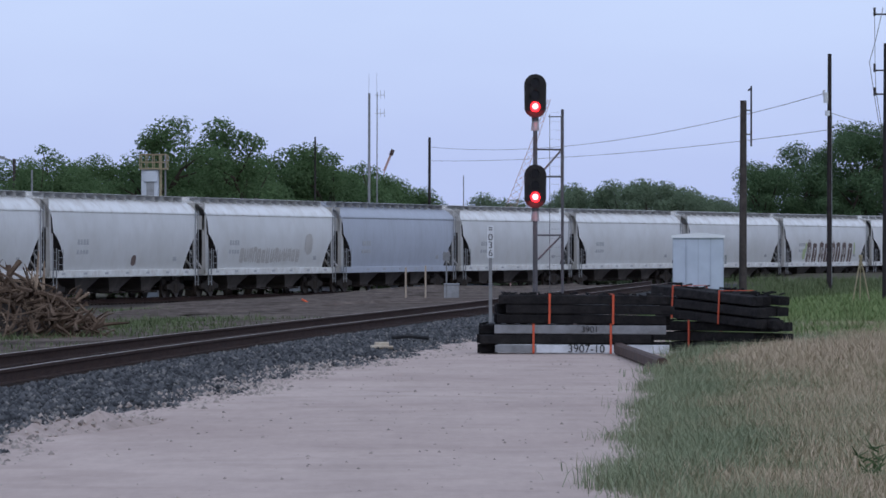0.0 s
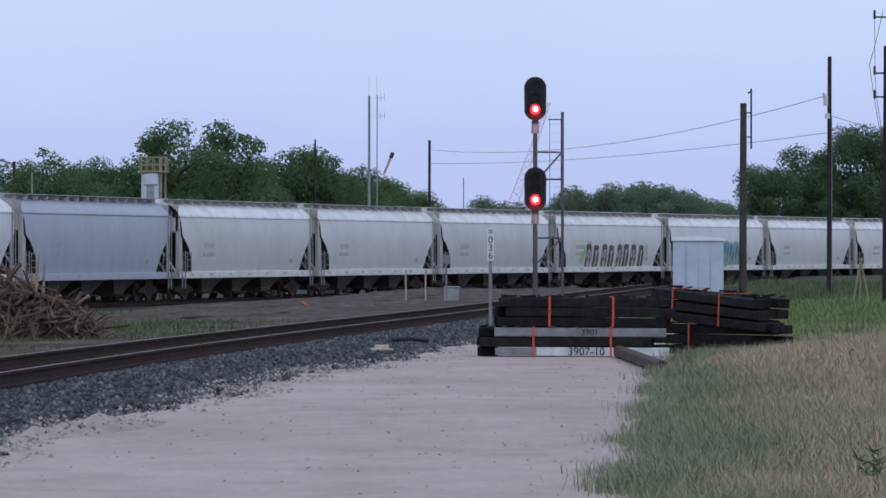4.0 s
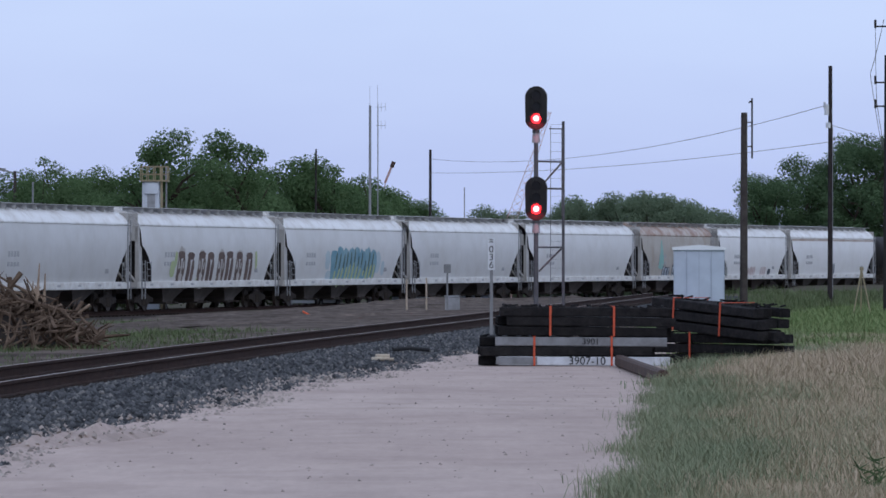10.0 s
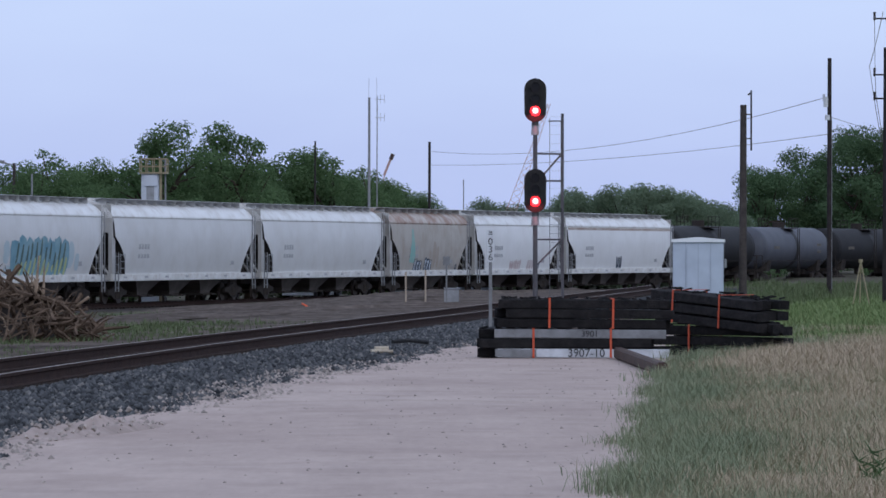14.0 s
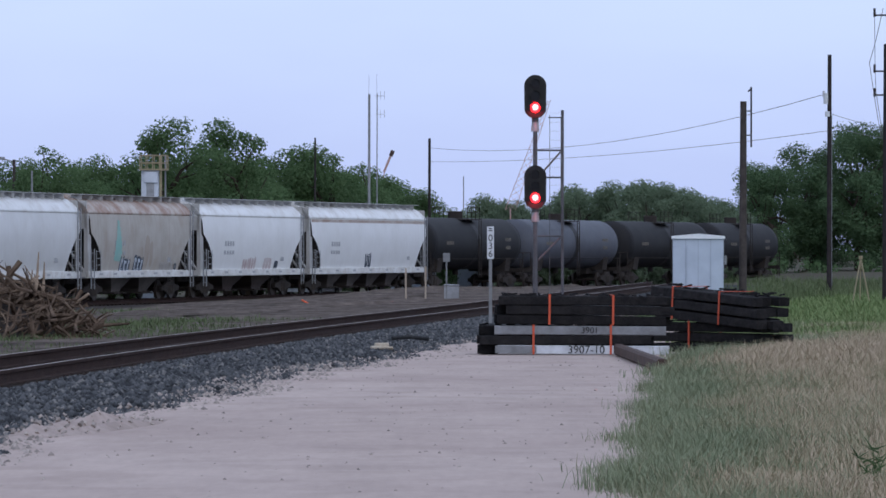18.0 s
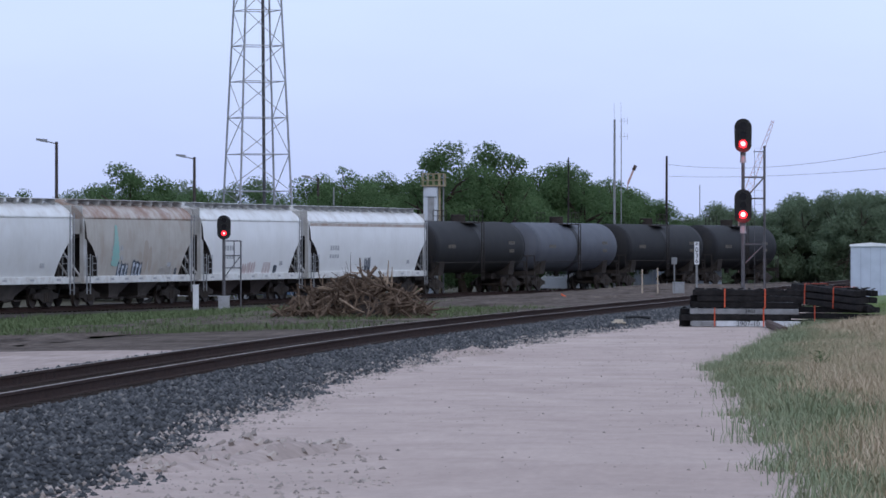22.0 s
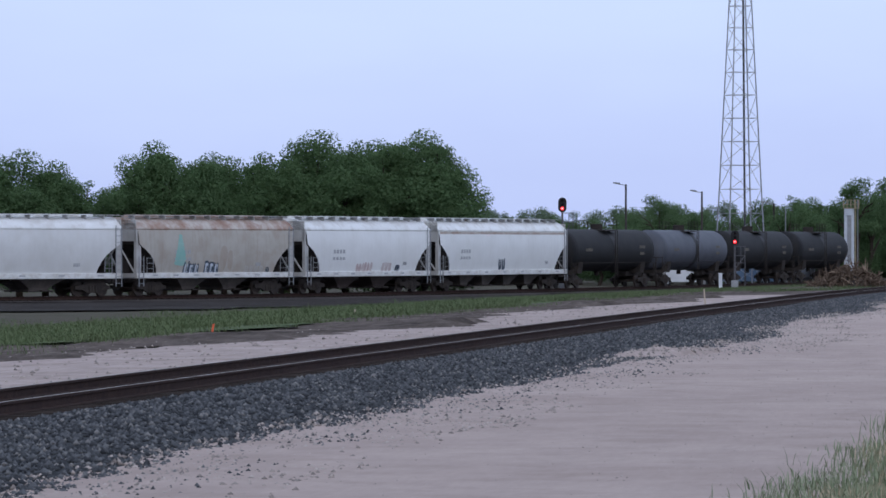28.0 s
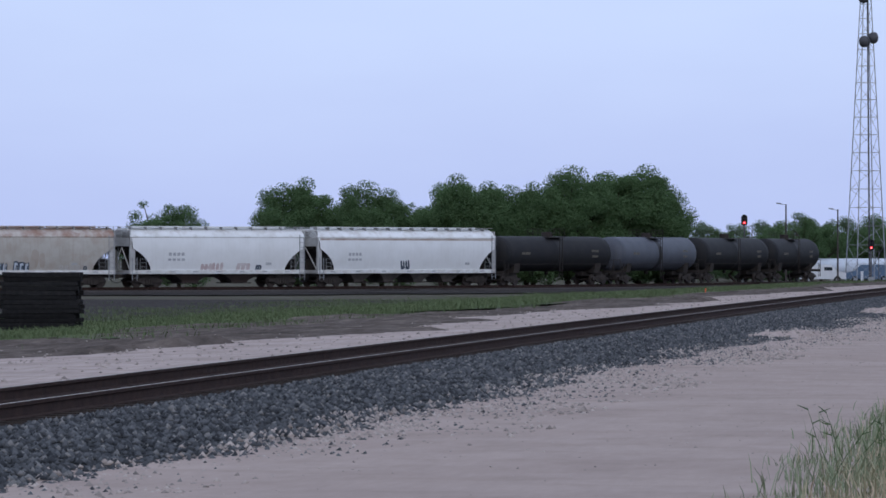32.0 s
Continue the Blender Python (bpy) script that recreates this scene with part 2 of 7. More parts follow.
M_HOPPER = mat("hopper_grey_paint", (0.63, 0.63, 0.625), (0.54, 0.535, 0.52), 0.4, 0.42, vary=0.09, streak=0.07, streak_color=(0.36, 0.33, 0.29), fine=((0.52, 0.50, 0.47), 1.0, 0.3))
M_HOPPER_BLUE = mat("hopper_blue_grey_paint", (0.40, 0.43, 0.49), (0.35, 0.37, 0.42), 0.5, 0.5, streak=0.3, streak_color=(0.26, 0.26, 0.27))
M_HOPPER_WHITE = mat("hopper_white_paint", (0.74, 0.74, 0.735), (0.66, 0.655, 0.64), 0.4, 0.45, vary=0.03, streak=0.09, streak_color=(0.36, 0.32, 0.28))
M_HOPPER_RUST = mat("hopper_rusty_tan_paint", (0.45, 0.425, 0.385), (0.37, 0.335, 0.29), 0.6, 0.6, streak=0.28, streak_color=(0.27, 0.195, 0.145), fine=((0.33, 0.26, 0.205), 0.9, 0.4))
M_WALK = mat("galvanised_grating", (0.50, 0.50, 0.50), (0.38, 0.375, 0.37), 2.0, 0.5)
# roof paint set lighter than the sides, adding skylight from above
M_ROOF = mat("skylit_roof_paint", (0.76, 0.76, 0.755), (0.66, 0.655, 0.64), 0.8, 0.42, vary=0.05, fine=((0.40, 0.35, 0.30), 1.5, 0.35))
M_ROOF_RUST = mat("hopper_roof_rust", (0.50, 0.46, 0.42), (0.27, 0.15, 0.10), 1.0, 0.6, fine=((0.24, 0.125, 0.085), 1.2, 0.7))
M_SILL = mat("hopper_sill_paint", (0.70, 0.70, 0.68), (0.56, 0.55, 0.52), 1.2, 0.55, fine=((0.42, 0.36, 0.31), 3.0, 0.4))
M_ENDPANEL = mat("hopper_end_grey", (0.50, 0.495, 0.485), (0.36, 0.345, 0.325), 1.0, 0.6)
M_STEEL = mat("galvanised_steel", (0.34, 0.345, 0.36), (0.24, 0.245, 0.25), 3.0, 0.5, metal=0.4)
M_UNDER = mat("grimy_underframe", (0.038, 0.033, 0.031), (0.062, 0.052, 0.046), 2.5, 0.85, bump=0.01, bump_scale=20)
M_BAY = mat("grimy_hopper_bay", (0.105, 0.088, 0.077), (0.055, 0.046, 0.041), 1.2, 0.8)
M_BAY_DARK = mat("dark_brown_bay", (0.060, 0.041, 0.035), (0.035, 0.026, 0.023), 1.2, 0.8)
# dark colour puts the shade of the car-end cavity into its sheets
M_CAVITY = mat("shaded_slope_sheet", (0.060, 0.052, 0.048), (0.035, 0.03, 0.028), 1.5, 0.85)
M_WHEEL = mat("wheel_steel", (0.045, 0.036, 0.032), (0.075, 0.058, 0.048), 4.0, 0.7, metal=0.3)
M_TANK = mat("tank_black_paint", (0.016, 0.016, 0.0185), (0.024, 0.023, 0.024), 0.9, 0.66, streak=0.35, streak_color=(0.026, 0.023, 0.021), fine=((0.024, 0.022, 0.020), 1.5, 0.4))
for dull, level in ((M_TANK, 0.15), (M_CINDER, 0.06), (M_BED, 0.06), (M_DULLTURF, 0.08), (M_RAIL, 0.12), (M_CRIB, 0.06), (M_TIE, 0.1)):
    dull.node_tree.nodes["Principled BSDF"].inputs["Specular IOR Level"].default_value = level
M_TANK_SPILL = mat("tar_stained_band", (0.013, 0.0125, 0.014), (0.020, 0.019, 0.020), 1.4, 0.6)
M_TANK_GREY = mat("tank_slate_paint", (0.082, 0.088, 0.108), (0.060, 0.064, 0.080), 0.8, 0.6, streak=0.4, streak_color=(0.10, 0.095, 0.09))
M_STENCIL = mat("faded_stencil", (0.33, 0.335, 0.35), (0.42, 0.42, 0.42), 3.0, 0.7)
M_TANKMARK = mat("tank_stencil", (0.15, 0.13, 0.10), (0.09, 0.08, 0.07), 3.0, 0.7)
M_G_BROWN = mat("spray_brown", (0.10, 0.068, 0.060), (0.155, 0.11, 0.095), 1.5, 0.7)
M_G_YELLOW = mat("spray_yellow_green", (0.42, 0.47, 0.25), (0.34, 0.42, 0.26), 1.5, 0.7)
M_G_TEAL = mat("spray_teal", (0.13, 0.28, 0.35), (0.24, 0.38, 0.43), 1.5, 0.7)
M_G_GREEN = mat("spray_dark_green", (0.06, 0.10, 0.10), (0.11, 0.17, 0.14), 1.5, 0.7)
M_G_MINT = mat("spray_mint", (0.22, 0.44, 0.40), (0.30, 0.46, 0.42), 1.5, 0.7)
M_G_PALE = mat("spray_pale_blue", (0.55, 0.60, 0.66), (0.46, 0.50, 0.56), 1.5, 0.7)
M_G_NAVY = mat("spray_navy", (0.045, 0.060, 0.085), (0.08, 0.10, 0.13), 1.5, 0.7)
M_G_RED = mat("spray_faded_red", (0.46, 0.35, 0.34), (0.60, 0.56, 0.55), 1.5, 0.7)
M_G_GHOST = mat("spray_faded_grey", (0.40, 0.375, 0.35), (0.46, 0.44, 0.42), 1.2, 0.7)
M_SIGNAL = mat("signal_black_paint", (0.014, 0.013, 0.014), (0.025, 0.023, 0.023), 5.0, 0.6)
M_RED = mat("red_signal_lamp", (0.9, 0.05, 0.05), rough=0.3, emit=((1.0, 0.02, 0.035), 2.6))
M_RED_CORE = mat("red_signal_core", (1.0, 0.5, 0.45), rough=0.3, emit=((1.0, 0.40, 0.40), 3.2))
M_LENS = mat("dark_lens", (0.02, 0.012, 0.012), rough=0.15)
M_MAST = mat("aluminium_mast", (0.13, 0.125, 0.135), (0.085, 0.08, 0.085), 3.0, 0.55, metal=0.3)
M_SHED = mat("shed_pale_metal", (0.50, 0.56, 0.65), (0.43, 0.485, 0.57), 1.5, 0.45)
M_SHED_SEAM = mat("shed_seam_metal", (0.40, 0.45, 0.53), (0.34, 0.385, 0.46), 1.5, 0.5)
M_SHED_ROOF = mat("shed_roof_metal", (0.82, 0.84, 0.86), (0.74, 0.76, 0.79), 1.5, 0.4)
M_POLE = mat("weathered_pole", (0.085, 0.072, 0.068), (0.05, 0.043, 0.041), 4.0, 0.9, bump=0.01, bump_scale=30)
M_POLE_DARK = mat("tarred_pole", (0.030, 0.026, 0.027), (0.05, 0.043, 0.042), 4.0, 0.9)
M_POLE_GREY = mat("grey_steel_pole", (0.27, 0.275, 0.29), (0.20, 0.205, 0.21), 2.0, 0.5)
M_WIRE = mat("cable", (0.16, 0.16, 0.18), rough=0.7)
M_TOWER = mat("tower_galvanised", (0.33, 0.34, 0.37), (0.22, 0.225, 0.24), 1.0, 0.5, metal=0.3)
M_DISH = mat("dish_dark_radome", (0.055, 0.055, 0.062), (0.08, 0.08, 0.085), 2.0, 0.6)
M_SIGN = mat("white_sign", (0.66, 0.68, 0.70), (0.56, 0.57, 0.60), 6.0, 0.5)
M_GALV_POST = mat("sign_post", (0.24, 0.245, 0.25), (0.17, 0.17, 0.175), 4.0, 0.6)
M_ORANGE = mat("orange_marker_paint", (0.80, 0.14, 0.06), (0.62, 0.10, 0.05), 6.0, 0.7)
M_LATH = mat("wooden_lath", (0.48, 0.40, 0.32), (0.36, 0.29, 0.23), 6.0, 0.85)
M_BARK = mat("dry_branch", (0.17, 0.122, 0.09), (0.06, 0.042, 0.032), 4.0, 0.9, bump=0.01, bump_scale=25)
M_BARK_PALE = mat("barkless_branch", (0.38, 0.29, 0.215), (0.16, 0.115, 0.083), 4.0, 0.85)
M_TRUNK = mat("tree_bark", (0.075, 0.058, 0.045), (0.045, 0.036, 0.03), 3.0, 0.95, bump=0.02, bump_scale=12)
M_LEAF = island_mat("oak_leaves", (0.088, 0.148, 0.064), (0.130, 0.198, 0.092), 0.85, through_light=0.5)
# paler leaf colour carries the haze of distance
M_LEAF_FAR = island_mat("haze_tinted_leaves", (0.150, 0.205, 0.130), (0.180, 0.232, 0.150), 0.85, through_light=0.55)
M_LEAF_DARK = island_mat("dark_oak_leaves", (0.074, 0.124, 0.062), (0.102, 0.160, 0.080), 0.85, through_light=0.35)
M_GRASS = island_mat("green_grass", (0.110, 0.170, 0.062), (0.210, 0.255, 0.118), 0.8)
M_GRASS_VERGE = island_mat("verge_green_grass", (0.140, 0.178, 0.104), (0.265, 0.286, 0.186), 0.85)
M_GRASS_OLIVE = island_mat("half_dry_grass", (0.215, 0.207, 0.125), (0.365, 0.325, 0.218), 0.85)
M_GRASS_DULL = island_mat("dull_yard_grass", (0.078, 0.112, 0.050), (0.132, 0.156, 0.082), 0.85)
M_GRASS_DRY = island_mat("seeding_dry_grass", (0.315, 0.262, 0.172), (0.505, 0.402, 0.300), 0.85)
M_WEED = island_mat("weed_leaves", (0.032, 0.062, 0.026), (0.085, 0.125, 0.055), 0.7)
M_SILO = mat("white_tank_paint", (0.60, 0.64, 0.70), (0.50, 0.53, 0.58), 1.0, 0.5)
M_RAILING = mat("faded_yellow_railing", (0.34, 0.28, 0.17), (0.25, 0.21, 0.14), 3.0, 0.6)
M_CRANE = mat("crane_red_paint", (0.52, 0.27, 0.24), (0.44, 0.34, 0.33), 2.0, 0.6)
M_CONCRETE = mat("concrete", (0.36, 0.35, 0.335), (0.27, 0.26, 0.25), 1.5, 0.9, bump=0.01, bump_scale=20)
M_TRUCKWHITE = mat("white_vehicle_paint", (0.72, 0.73, 0.75), (0.64, 0.65, 0.67), 1.0, 0.3)
M_BLUE = mat("blue_vehicle_paint", (0.11, 0.17, 0.26), (0.09, 0.14, 0.21), 1.0, 0.4)
M_GLASS = mat("dark_window_glass", (0.02, 0.025, 0.03), rough=0.08)
M_LAMP_GLOW = mat("lit_lamp", (1.0, 0.95, 0.85), rough=0.3, emit=((1.0, 0.93, 0.8), 6.0))
M_PAPER = mat("white_litter", (0.72, 0.73, 0.75), (0.6, 0.6, 0.62), 9.0, 0.8)
M_RUSTPIPE = mat("rusty_brown_steel", (0.085, 0.050, 0.040), (0.045, 0.030, 0.026), 5.0, 0.8, bump=0.005, bump_scale=40)
M_PEELED = mat("peeled_wood", (0.52, 0.46, 0.37), (0.38, 0.32, 0.25), 8.0, 0.85)

# ---------------------------------------------------------------- mesh helpers


class Shape:
    """Collects vertices and faces of one mesh."""

    def __init__(self):
        self.v, self.f = [], []

    def add(self, verts, faces):
        k = len(self.v)
        self.v += [tuple(p) for p in verts]
        self.f += [tuple(i + k for i in q) for q in faces]
        return self

    def box(self, x0, x1, y0, y1, z0, z1, m=None, c=0.0):
        """A box; with c its upright and lengthwise edges are cut by c."""
        if c:
            ring = lambda x: [(x, y0 + c, z0), (x, y1 - c, z0), (x, y1, z0 + c), (x, y1, z1 - c), (x, y1 - c, z1), (x, y0 + c, z1), (x, y0, z1 - c), (x, y0, z0 + c)]
            vs = ring(x0) + ring(x1)
            fs = [tuple(reversed(range(8))), tuple(range(8, 16))] + [(i, (i + 1) % 8, 8 + (i + 1) % 8, 8 + i) for i in range(8)]
        else:
            vs = [(x, y, z) for x in (x0, x1) for y in (y0, y1) for z in (z0, z1)]
            fs = [(0, 1, 3, 2), (4, 6, 7, 5), (0, 4, 5, 1), (2, 3, 7, 6), (0, 2, 6, 4), (1, 5, 7, 3)]
        if m is not None:
            vs = [tuple(m @ Vector(p)) for p in vs]
        return self.add(vs, fs)

    def rod(self, a, b, r0, r1=None, n=6, caps=True):
        a, b = Vector(a), Vector(b)
        r1 = r0 if r1 is None else r1
        w = (b - a).normalized()
        u = w.orthogonal().normalized()
        v = w.cross(u)
        vs = [a + (u * math.cos(i * math.tau / n) + v * math.sin(i * math.tau / n)) * r0 for i in range(n)]
        vs += [b + (u * math.cos(i * math.tau / n) + v * math.sin(i * math.tau / n)) * r1 for i in range(n)]
        fs = [(i, (i + 1) % n, n + (i + 1) % n, n + i) for i in range(n)]
        if caps:
            fs += [tuple(reversed(range(n))), tuple(range(n, 2 * n))]
        return self.add(vs, fs)

    def loft(self, rings, cap=True):
        n = len(rings[0])
        vs = [p for r in rings for p in r]
        fs = [(j * n + i, j * n + (i + 1) % n, (j + 1) * n + (i + 1) % n, (j + 1) * n + i) for j in range(len(rings) - 1) for i in range(n)]
        if cap:
            fs += [tuple(reversed(range(n))), tuple(range((len(rings) - 1) * n, len(rings) * n))]
        return self.add(vs, fs)

    def mesh(self, name, material, smooth=False):
        me = bpy.data.meshes.new(name)
        me.from_pydata(self.v, [], self.f)
        me.materials.append(material)
        bm = bmesh.new()
        bm.from_mesh(me)
        bmesh.ops.recalc_face_normals(bm, faces=bm.faces)
        bm.to_mesh(me)
        bm.free()
        if smooth:
            me.polygons.foreach_set("use_smooth", [True] * len(me.polygons))
            me.set_sharp_from_angle(angle=radians(40))
        return me


def part(name, shape, material, parent, label="", smooth=False):
    ob = new(name, shape.mesh(name, material, smooth) if isinstance(shape, Shape) else shape)
    ob.parent = parent
    return tagged(ob, label)


def thing(name, label, category, at=None, group="", kind=""):
    ob = new(name)
    if at is not None:
        ob.matrix_world = at
    return tagged(ob, label, category, group, kind)


def raw_mesh(name, verts, faces, material):
    """A mesh from numpy arrays, all faces with the same number of corners."""
    me = bpy.data.meshes.new(name)
    n, k = faces.shape
    me.vertices.add(len(verts))
    me.vertices.foreach_set("co", verts.astype(np.float32).ravel())
    me.loops.add(n * k)
    me.loops.foreach_set("vertex_index", faces.astype(np.int32).ravel())
    me.polygons.add(n)
    me.polygons.foreach_set("loop_start", np.arange(0, n * k, k, dtype=np.int32))
    me.update(calc_edges=True)
    me.materials.append(material)
    return me


def spline(knots, n, ahead=0.0, behind=0.0):
    """Points along a smooth line through the knots, with straight ends, and the lengths along it."""
    p = np.array(knots, float)
    p = np.vstack([2 * p[0] - p[1], p, 2 * p[-1] - p[-2]])
    m = len(p) - 3
    u = np.linspace(0, m, n)
    i = np.minimum(u.astype(int), m - 1)
    t = (u - i)[:, None]
    a, b, c, d = p[i], p[i + 1], p[i + 2], p[i + 3]
    q = 0.5 * (2 * b + (c - a) * t + (2 * a - 5 * b + 4 * c - d) * t**2 + (3 * b - 3 * c + d - a) * t**3)
    if behind:
        w = (q[0] - q[1]) / np.linalg.norm(q[0] - q[1])
        q = np.vstack([q[0] + w * behind, q])
    if ahead:
        w = (q[-1] - q[-2]) / np.linalg.norm(q[-1] - q[-2])
        q = np.vstack([q, q[-1] + w * ahead])
    return q, np.r_[0, np.cumsum(np.hypot(*np.diff(q, axis=0).T))]


def along(line, s):
    """Point and heading at the length s of a line from spline()."""
    q, d = line
    f = lambda x: np.stack([np.interp(x, d, q[:, 0]), np.interp(x, d, q[:, 1])], -1)
    p, w = f(s), f(np.asarray(s) + 0.6) - f(np.asarray(s) - 0.6)
    return p, w / np.linalg.norm(w, axis=-1, keepdims=True)


def offset(line, s, d):
    """Points at the distance d to the left of a line."""
    p, w = along(line, s)
    return p + np.stack([-w[..., 1], w[..., 0]], -1) * np.asarray(d)[..., None]


# ---------------------------------------------------------------- the lines of the two tracks
MAIN = spline([(-172.38, 27.32), (-114.94, 44.54), (-87.56, 56.75), (-63.12, 74.01), (-45.25, 97.89), (-34.08, 125.71), (-25.68, 154.5), (-18.78, 184.72), (-12.65, 209.06), (2.38, 259.07), (18.91, 302.39), (36.23, 343.57), (62.13, 381.51), (88.01, 419.46)], 600, 250, 188)
NEAR = spline([(-14.74, -275.0), (-13.78, -209.0), (-12.49, -142.4), (-10.66, -76.1), (-8.47, -10.6), (-5.25, 54.57), (1.75, 119.57), (8.73, 184.6)], 440, 30, 54)
CROSSING = float(np.interp(184.72, MAIN[0][:, 1], MAIN[1]))  # length along the main line at which the tail is counted as zero
RAIL_TOP = -0.58
SET_BACK = 1.45  # the centre of the main track lies this far behind its line
MAIN_LEN, NEAR_LEN = float(MAIN[1][-1]), float(NEAR[1][-1])


def fall(d):
    """Height of the ground at the distance d to the left of the near track."""
    u = np.clip((np.asarray(d, float) - 3.0) / 30.0, 0, 1)
    return -0.93 * u * u * (3 - 2 * u)


def ground_z(x, y):
    """Height of the ground at a place."""
    q = NEAR[0][::2]
    w = np.gradient(q, axis=0)
    k = ((q - (x, y)) ** 2).sum(1).argmin()
    r = np.array((x, y)) - q[k]
    side = w[k][0] * r[1] - w[k][1] * r[0]
    return float(fall(math.copysign(np.hypot(*r), side)))


# ---------------------------------------------------------------- ground
def build_ground():
    xs = np.arange(-300, 261, 5.0)
    ys = np.arange(-380, 621, 5.0)
    gx, gy = np.meshgrid(xs, ys)
    pts = np.stack([gx.ravel(), gy.ravel()], -1)
    q = NEAR[0][::3]
    w = np.gradient(q, axis=0)
    z = np.empty(len(pts))
    for a in range(0, len(pts), 4000):
        c = pts[a:a + 4000]
        d2 = ((c[:, None] - q[None]) ** 2).sum(-1)
        k = d2.argmin(1)
        r = c - q[k]
        side = np.sign(w[k, 0] * r[:, 1] - w[k, 1] * r[:, 0])
        z[a:a + 4000] = fall(side * np.sqrt(d2[np.arange(len(c)), k])) - 0.06
    edge = (pts[:, 0] < -299) | (pts[:, 0] > 259) | (pts[:, 1] < -379) | (pts[:, 1] > 619)
    z[edge] = -0.9
    nx, ny = len(xs), len(ys)
    idx = np.arange(nx * ny).reshape(ny, nx)
    faces = np.stack([idx[:-1, :-1], idx[:-1, 1:], idx[1:, 1:], idx[1:, :-1]], -1).reshape(-1, 4)
    verts = np.c_[pts, z]
    far = np.array([(-4000, -4000, -0.9), (4000, -4000, -0.9), (4000, 4000, -0.9), (-4000, 4000, -0.9), (-300, -380, -0.9), (260, -380, -0.9), (260, 620, -0.9), (-300, 620, -0.9)], float)
    k = len(verts)
    rim = np.array([(0, 1, 5, 4), (1, 2, 6, 5), (2, 3, 7, 6), (3, 0, 4, 7)]) + k
    me = raw_mesh("ground", np.vstack([verts, far]), np.vstack([faces, rim]), M_GROUND)
    tagged(new("ground", me), "flat dry soil with sparse grass reaching the horizon", "ground", kind="structure")


def strip(name, line, s0, s1, d0, d1, lift, material, label, heights=None, wob=0.25, step=1.0, cross=6, parent=None, category="ground"):
    """A sheet along a line between two distances from it, with uneven edges."""
    s = np.arange(s0, s1 + step, step)
    rnd = lambda k: sum(np.sin(s * f * 0.9 + k * 7.1 + f * 3) / f**0.6 for f in (0.11, 0.37, 0.83, 1.9)) * 0.4
    a, b = d0 + wob * rnd(1), d1 + wob * rnd(2)
    rows, zs = [], []
    for j in range(cross + 1):
        u = j / cross
        d = a * (1 - u) + b * u
        z = (fall(d) if heights is None else np.interp(d, *heights)) + lift * np.minimum(1, 1.0)
        rows.append(np.c_[offset(line, s, d), z])
    v = np.stack(rows, 1).reshape(-1, 3)
    idx = np.arange(len(v)).reshape(len(s), cross + 1)
    f = np.stack([idx[:-1, :-1], idx[1:, :-1], idx[1:, 1:], idx[:-1, 1:]], -1).reshape(-1, 4)
    f = f[:, ::-1]
    ob = new(name, raw_mesh(name, v, f, material))
    ob.data.polygons.foreach_set("use_smooth", [True] * len(f))
    if parent:
        ob.parent = parent
        return tagged(ob, label)
    return tagged(ob, label, category, kind="structure")


build_ground()
strip("grass_field", NEAR, 424, 487, -60, -3.0, 0.0, M_LAWN, "green grassy ground past the tie stacks", wob=0.5, step=2.0, cross=14)
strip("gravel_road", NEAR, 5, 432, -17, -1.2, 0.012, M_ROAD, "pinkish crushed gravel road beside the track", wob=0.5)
strip("gravel_strip", NEAR, 5, 375, 1.2, 7.9, 0.012, M_PALE, "pale gravel strip behind the near track", wob=0.6)
strip("dirt_bank", NEAR, 370, NEAR_LEN - 5, 1.2, 7.5, 0.008, M_DIRT, "brown dirt behind the near track", wob=0.5)
dirt = strip("dirt_strip", NEAR, 5, NEAR_LEN - 5, 7.2, 16.5, 0.03, M_DIRT, "brown trodden dirt with dark patches and low heaps", wob=1.0, step=0.6, cross=20)
for v in dirt.data.vertices:
    rise = max(0.0, noise.noise(Vector((v.co.x * 0.22, v.co.y * 0.10, 3.0)))) * 0.22 + 0.07 * noise.noise(v.co * 0.9) + 0.05 * noise.noise(v.co * 2.3)
    v.co.z += rise if v.index % 21 not in (0, 20) else -0.04
strip("cinder_flat", NEAR, 60, 330, 27.5, 75, 0.02, M_CINDER, "dark cinder flat beyond the grass", wob=1.5, step=2.0, cross=8)
strip("grass_strip", NEAR, 60, 480, 16.5, 28.0, 0.045, M_DULLTURF, "dull green turf between the tracks", wob=1.6, cross=8)
strip("grass_apron", NEAR, 215, 400, 13.2, 17.2, 0.11, M_DULLTURF, "uneven edge of green turf over the dirt", wob=1.3, cross=6)
strip("cinder_bank", MAIN, 150, 404, -18, 12, 0.055, M_CINDER, "sooty dark cinders along the main track", heights=([-40, 40], [-0.93, -0.93]), wob=1.2)
strip("dark_gravel_yard", MAIN, 396, MAIN_LEN - 150, -16, 10, 0.05, M_BED, "dark cinder gravel along the main track", heights=([-40, 40], [-0.93, -0.93]), wob=1.2)
strip("gravel_flat", MAIN, 470, MAIN_LEN - 150, -75, -15, 0.02, M_DIRT, "brown gravelly ground before the far part of the main track", heights=([-90, 40], [-0.93, -0.93]), wob=2.5, step=2.0, cross=8)
strip("cinder_yard", MAIN, 180, 440, -27, -13, 0.03, M_CINDER, "dark cinder ground before the main track", heights=([-80, 40], [-0.93, -0.93]), wob=2.0, step=2.0, cross=4)
BALLAST_PROFILE = ([-3.5, -2.6, -1.2, -0.55, -0.15, 1.6, 2.0, 2.6, 3.9], [-0.02, 0.04, 0.10, 0.085, 0.0, 0.0, 0.06, 0.05, -0.06])
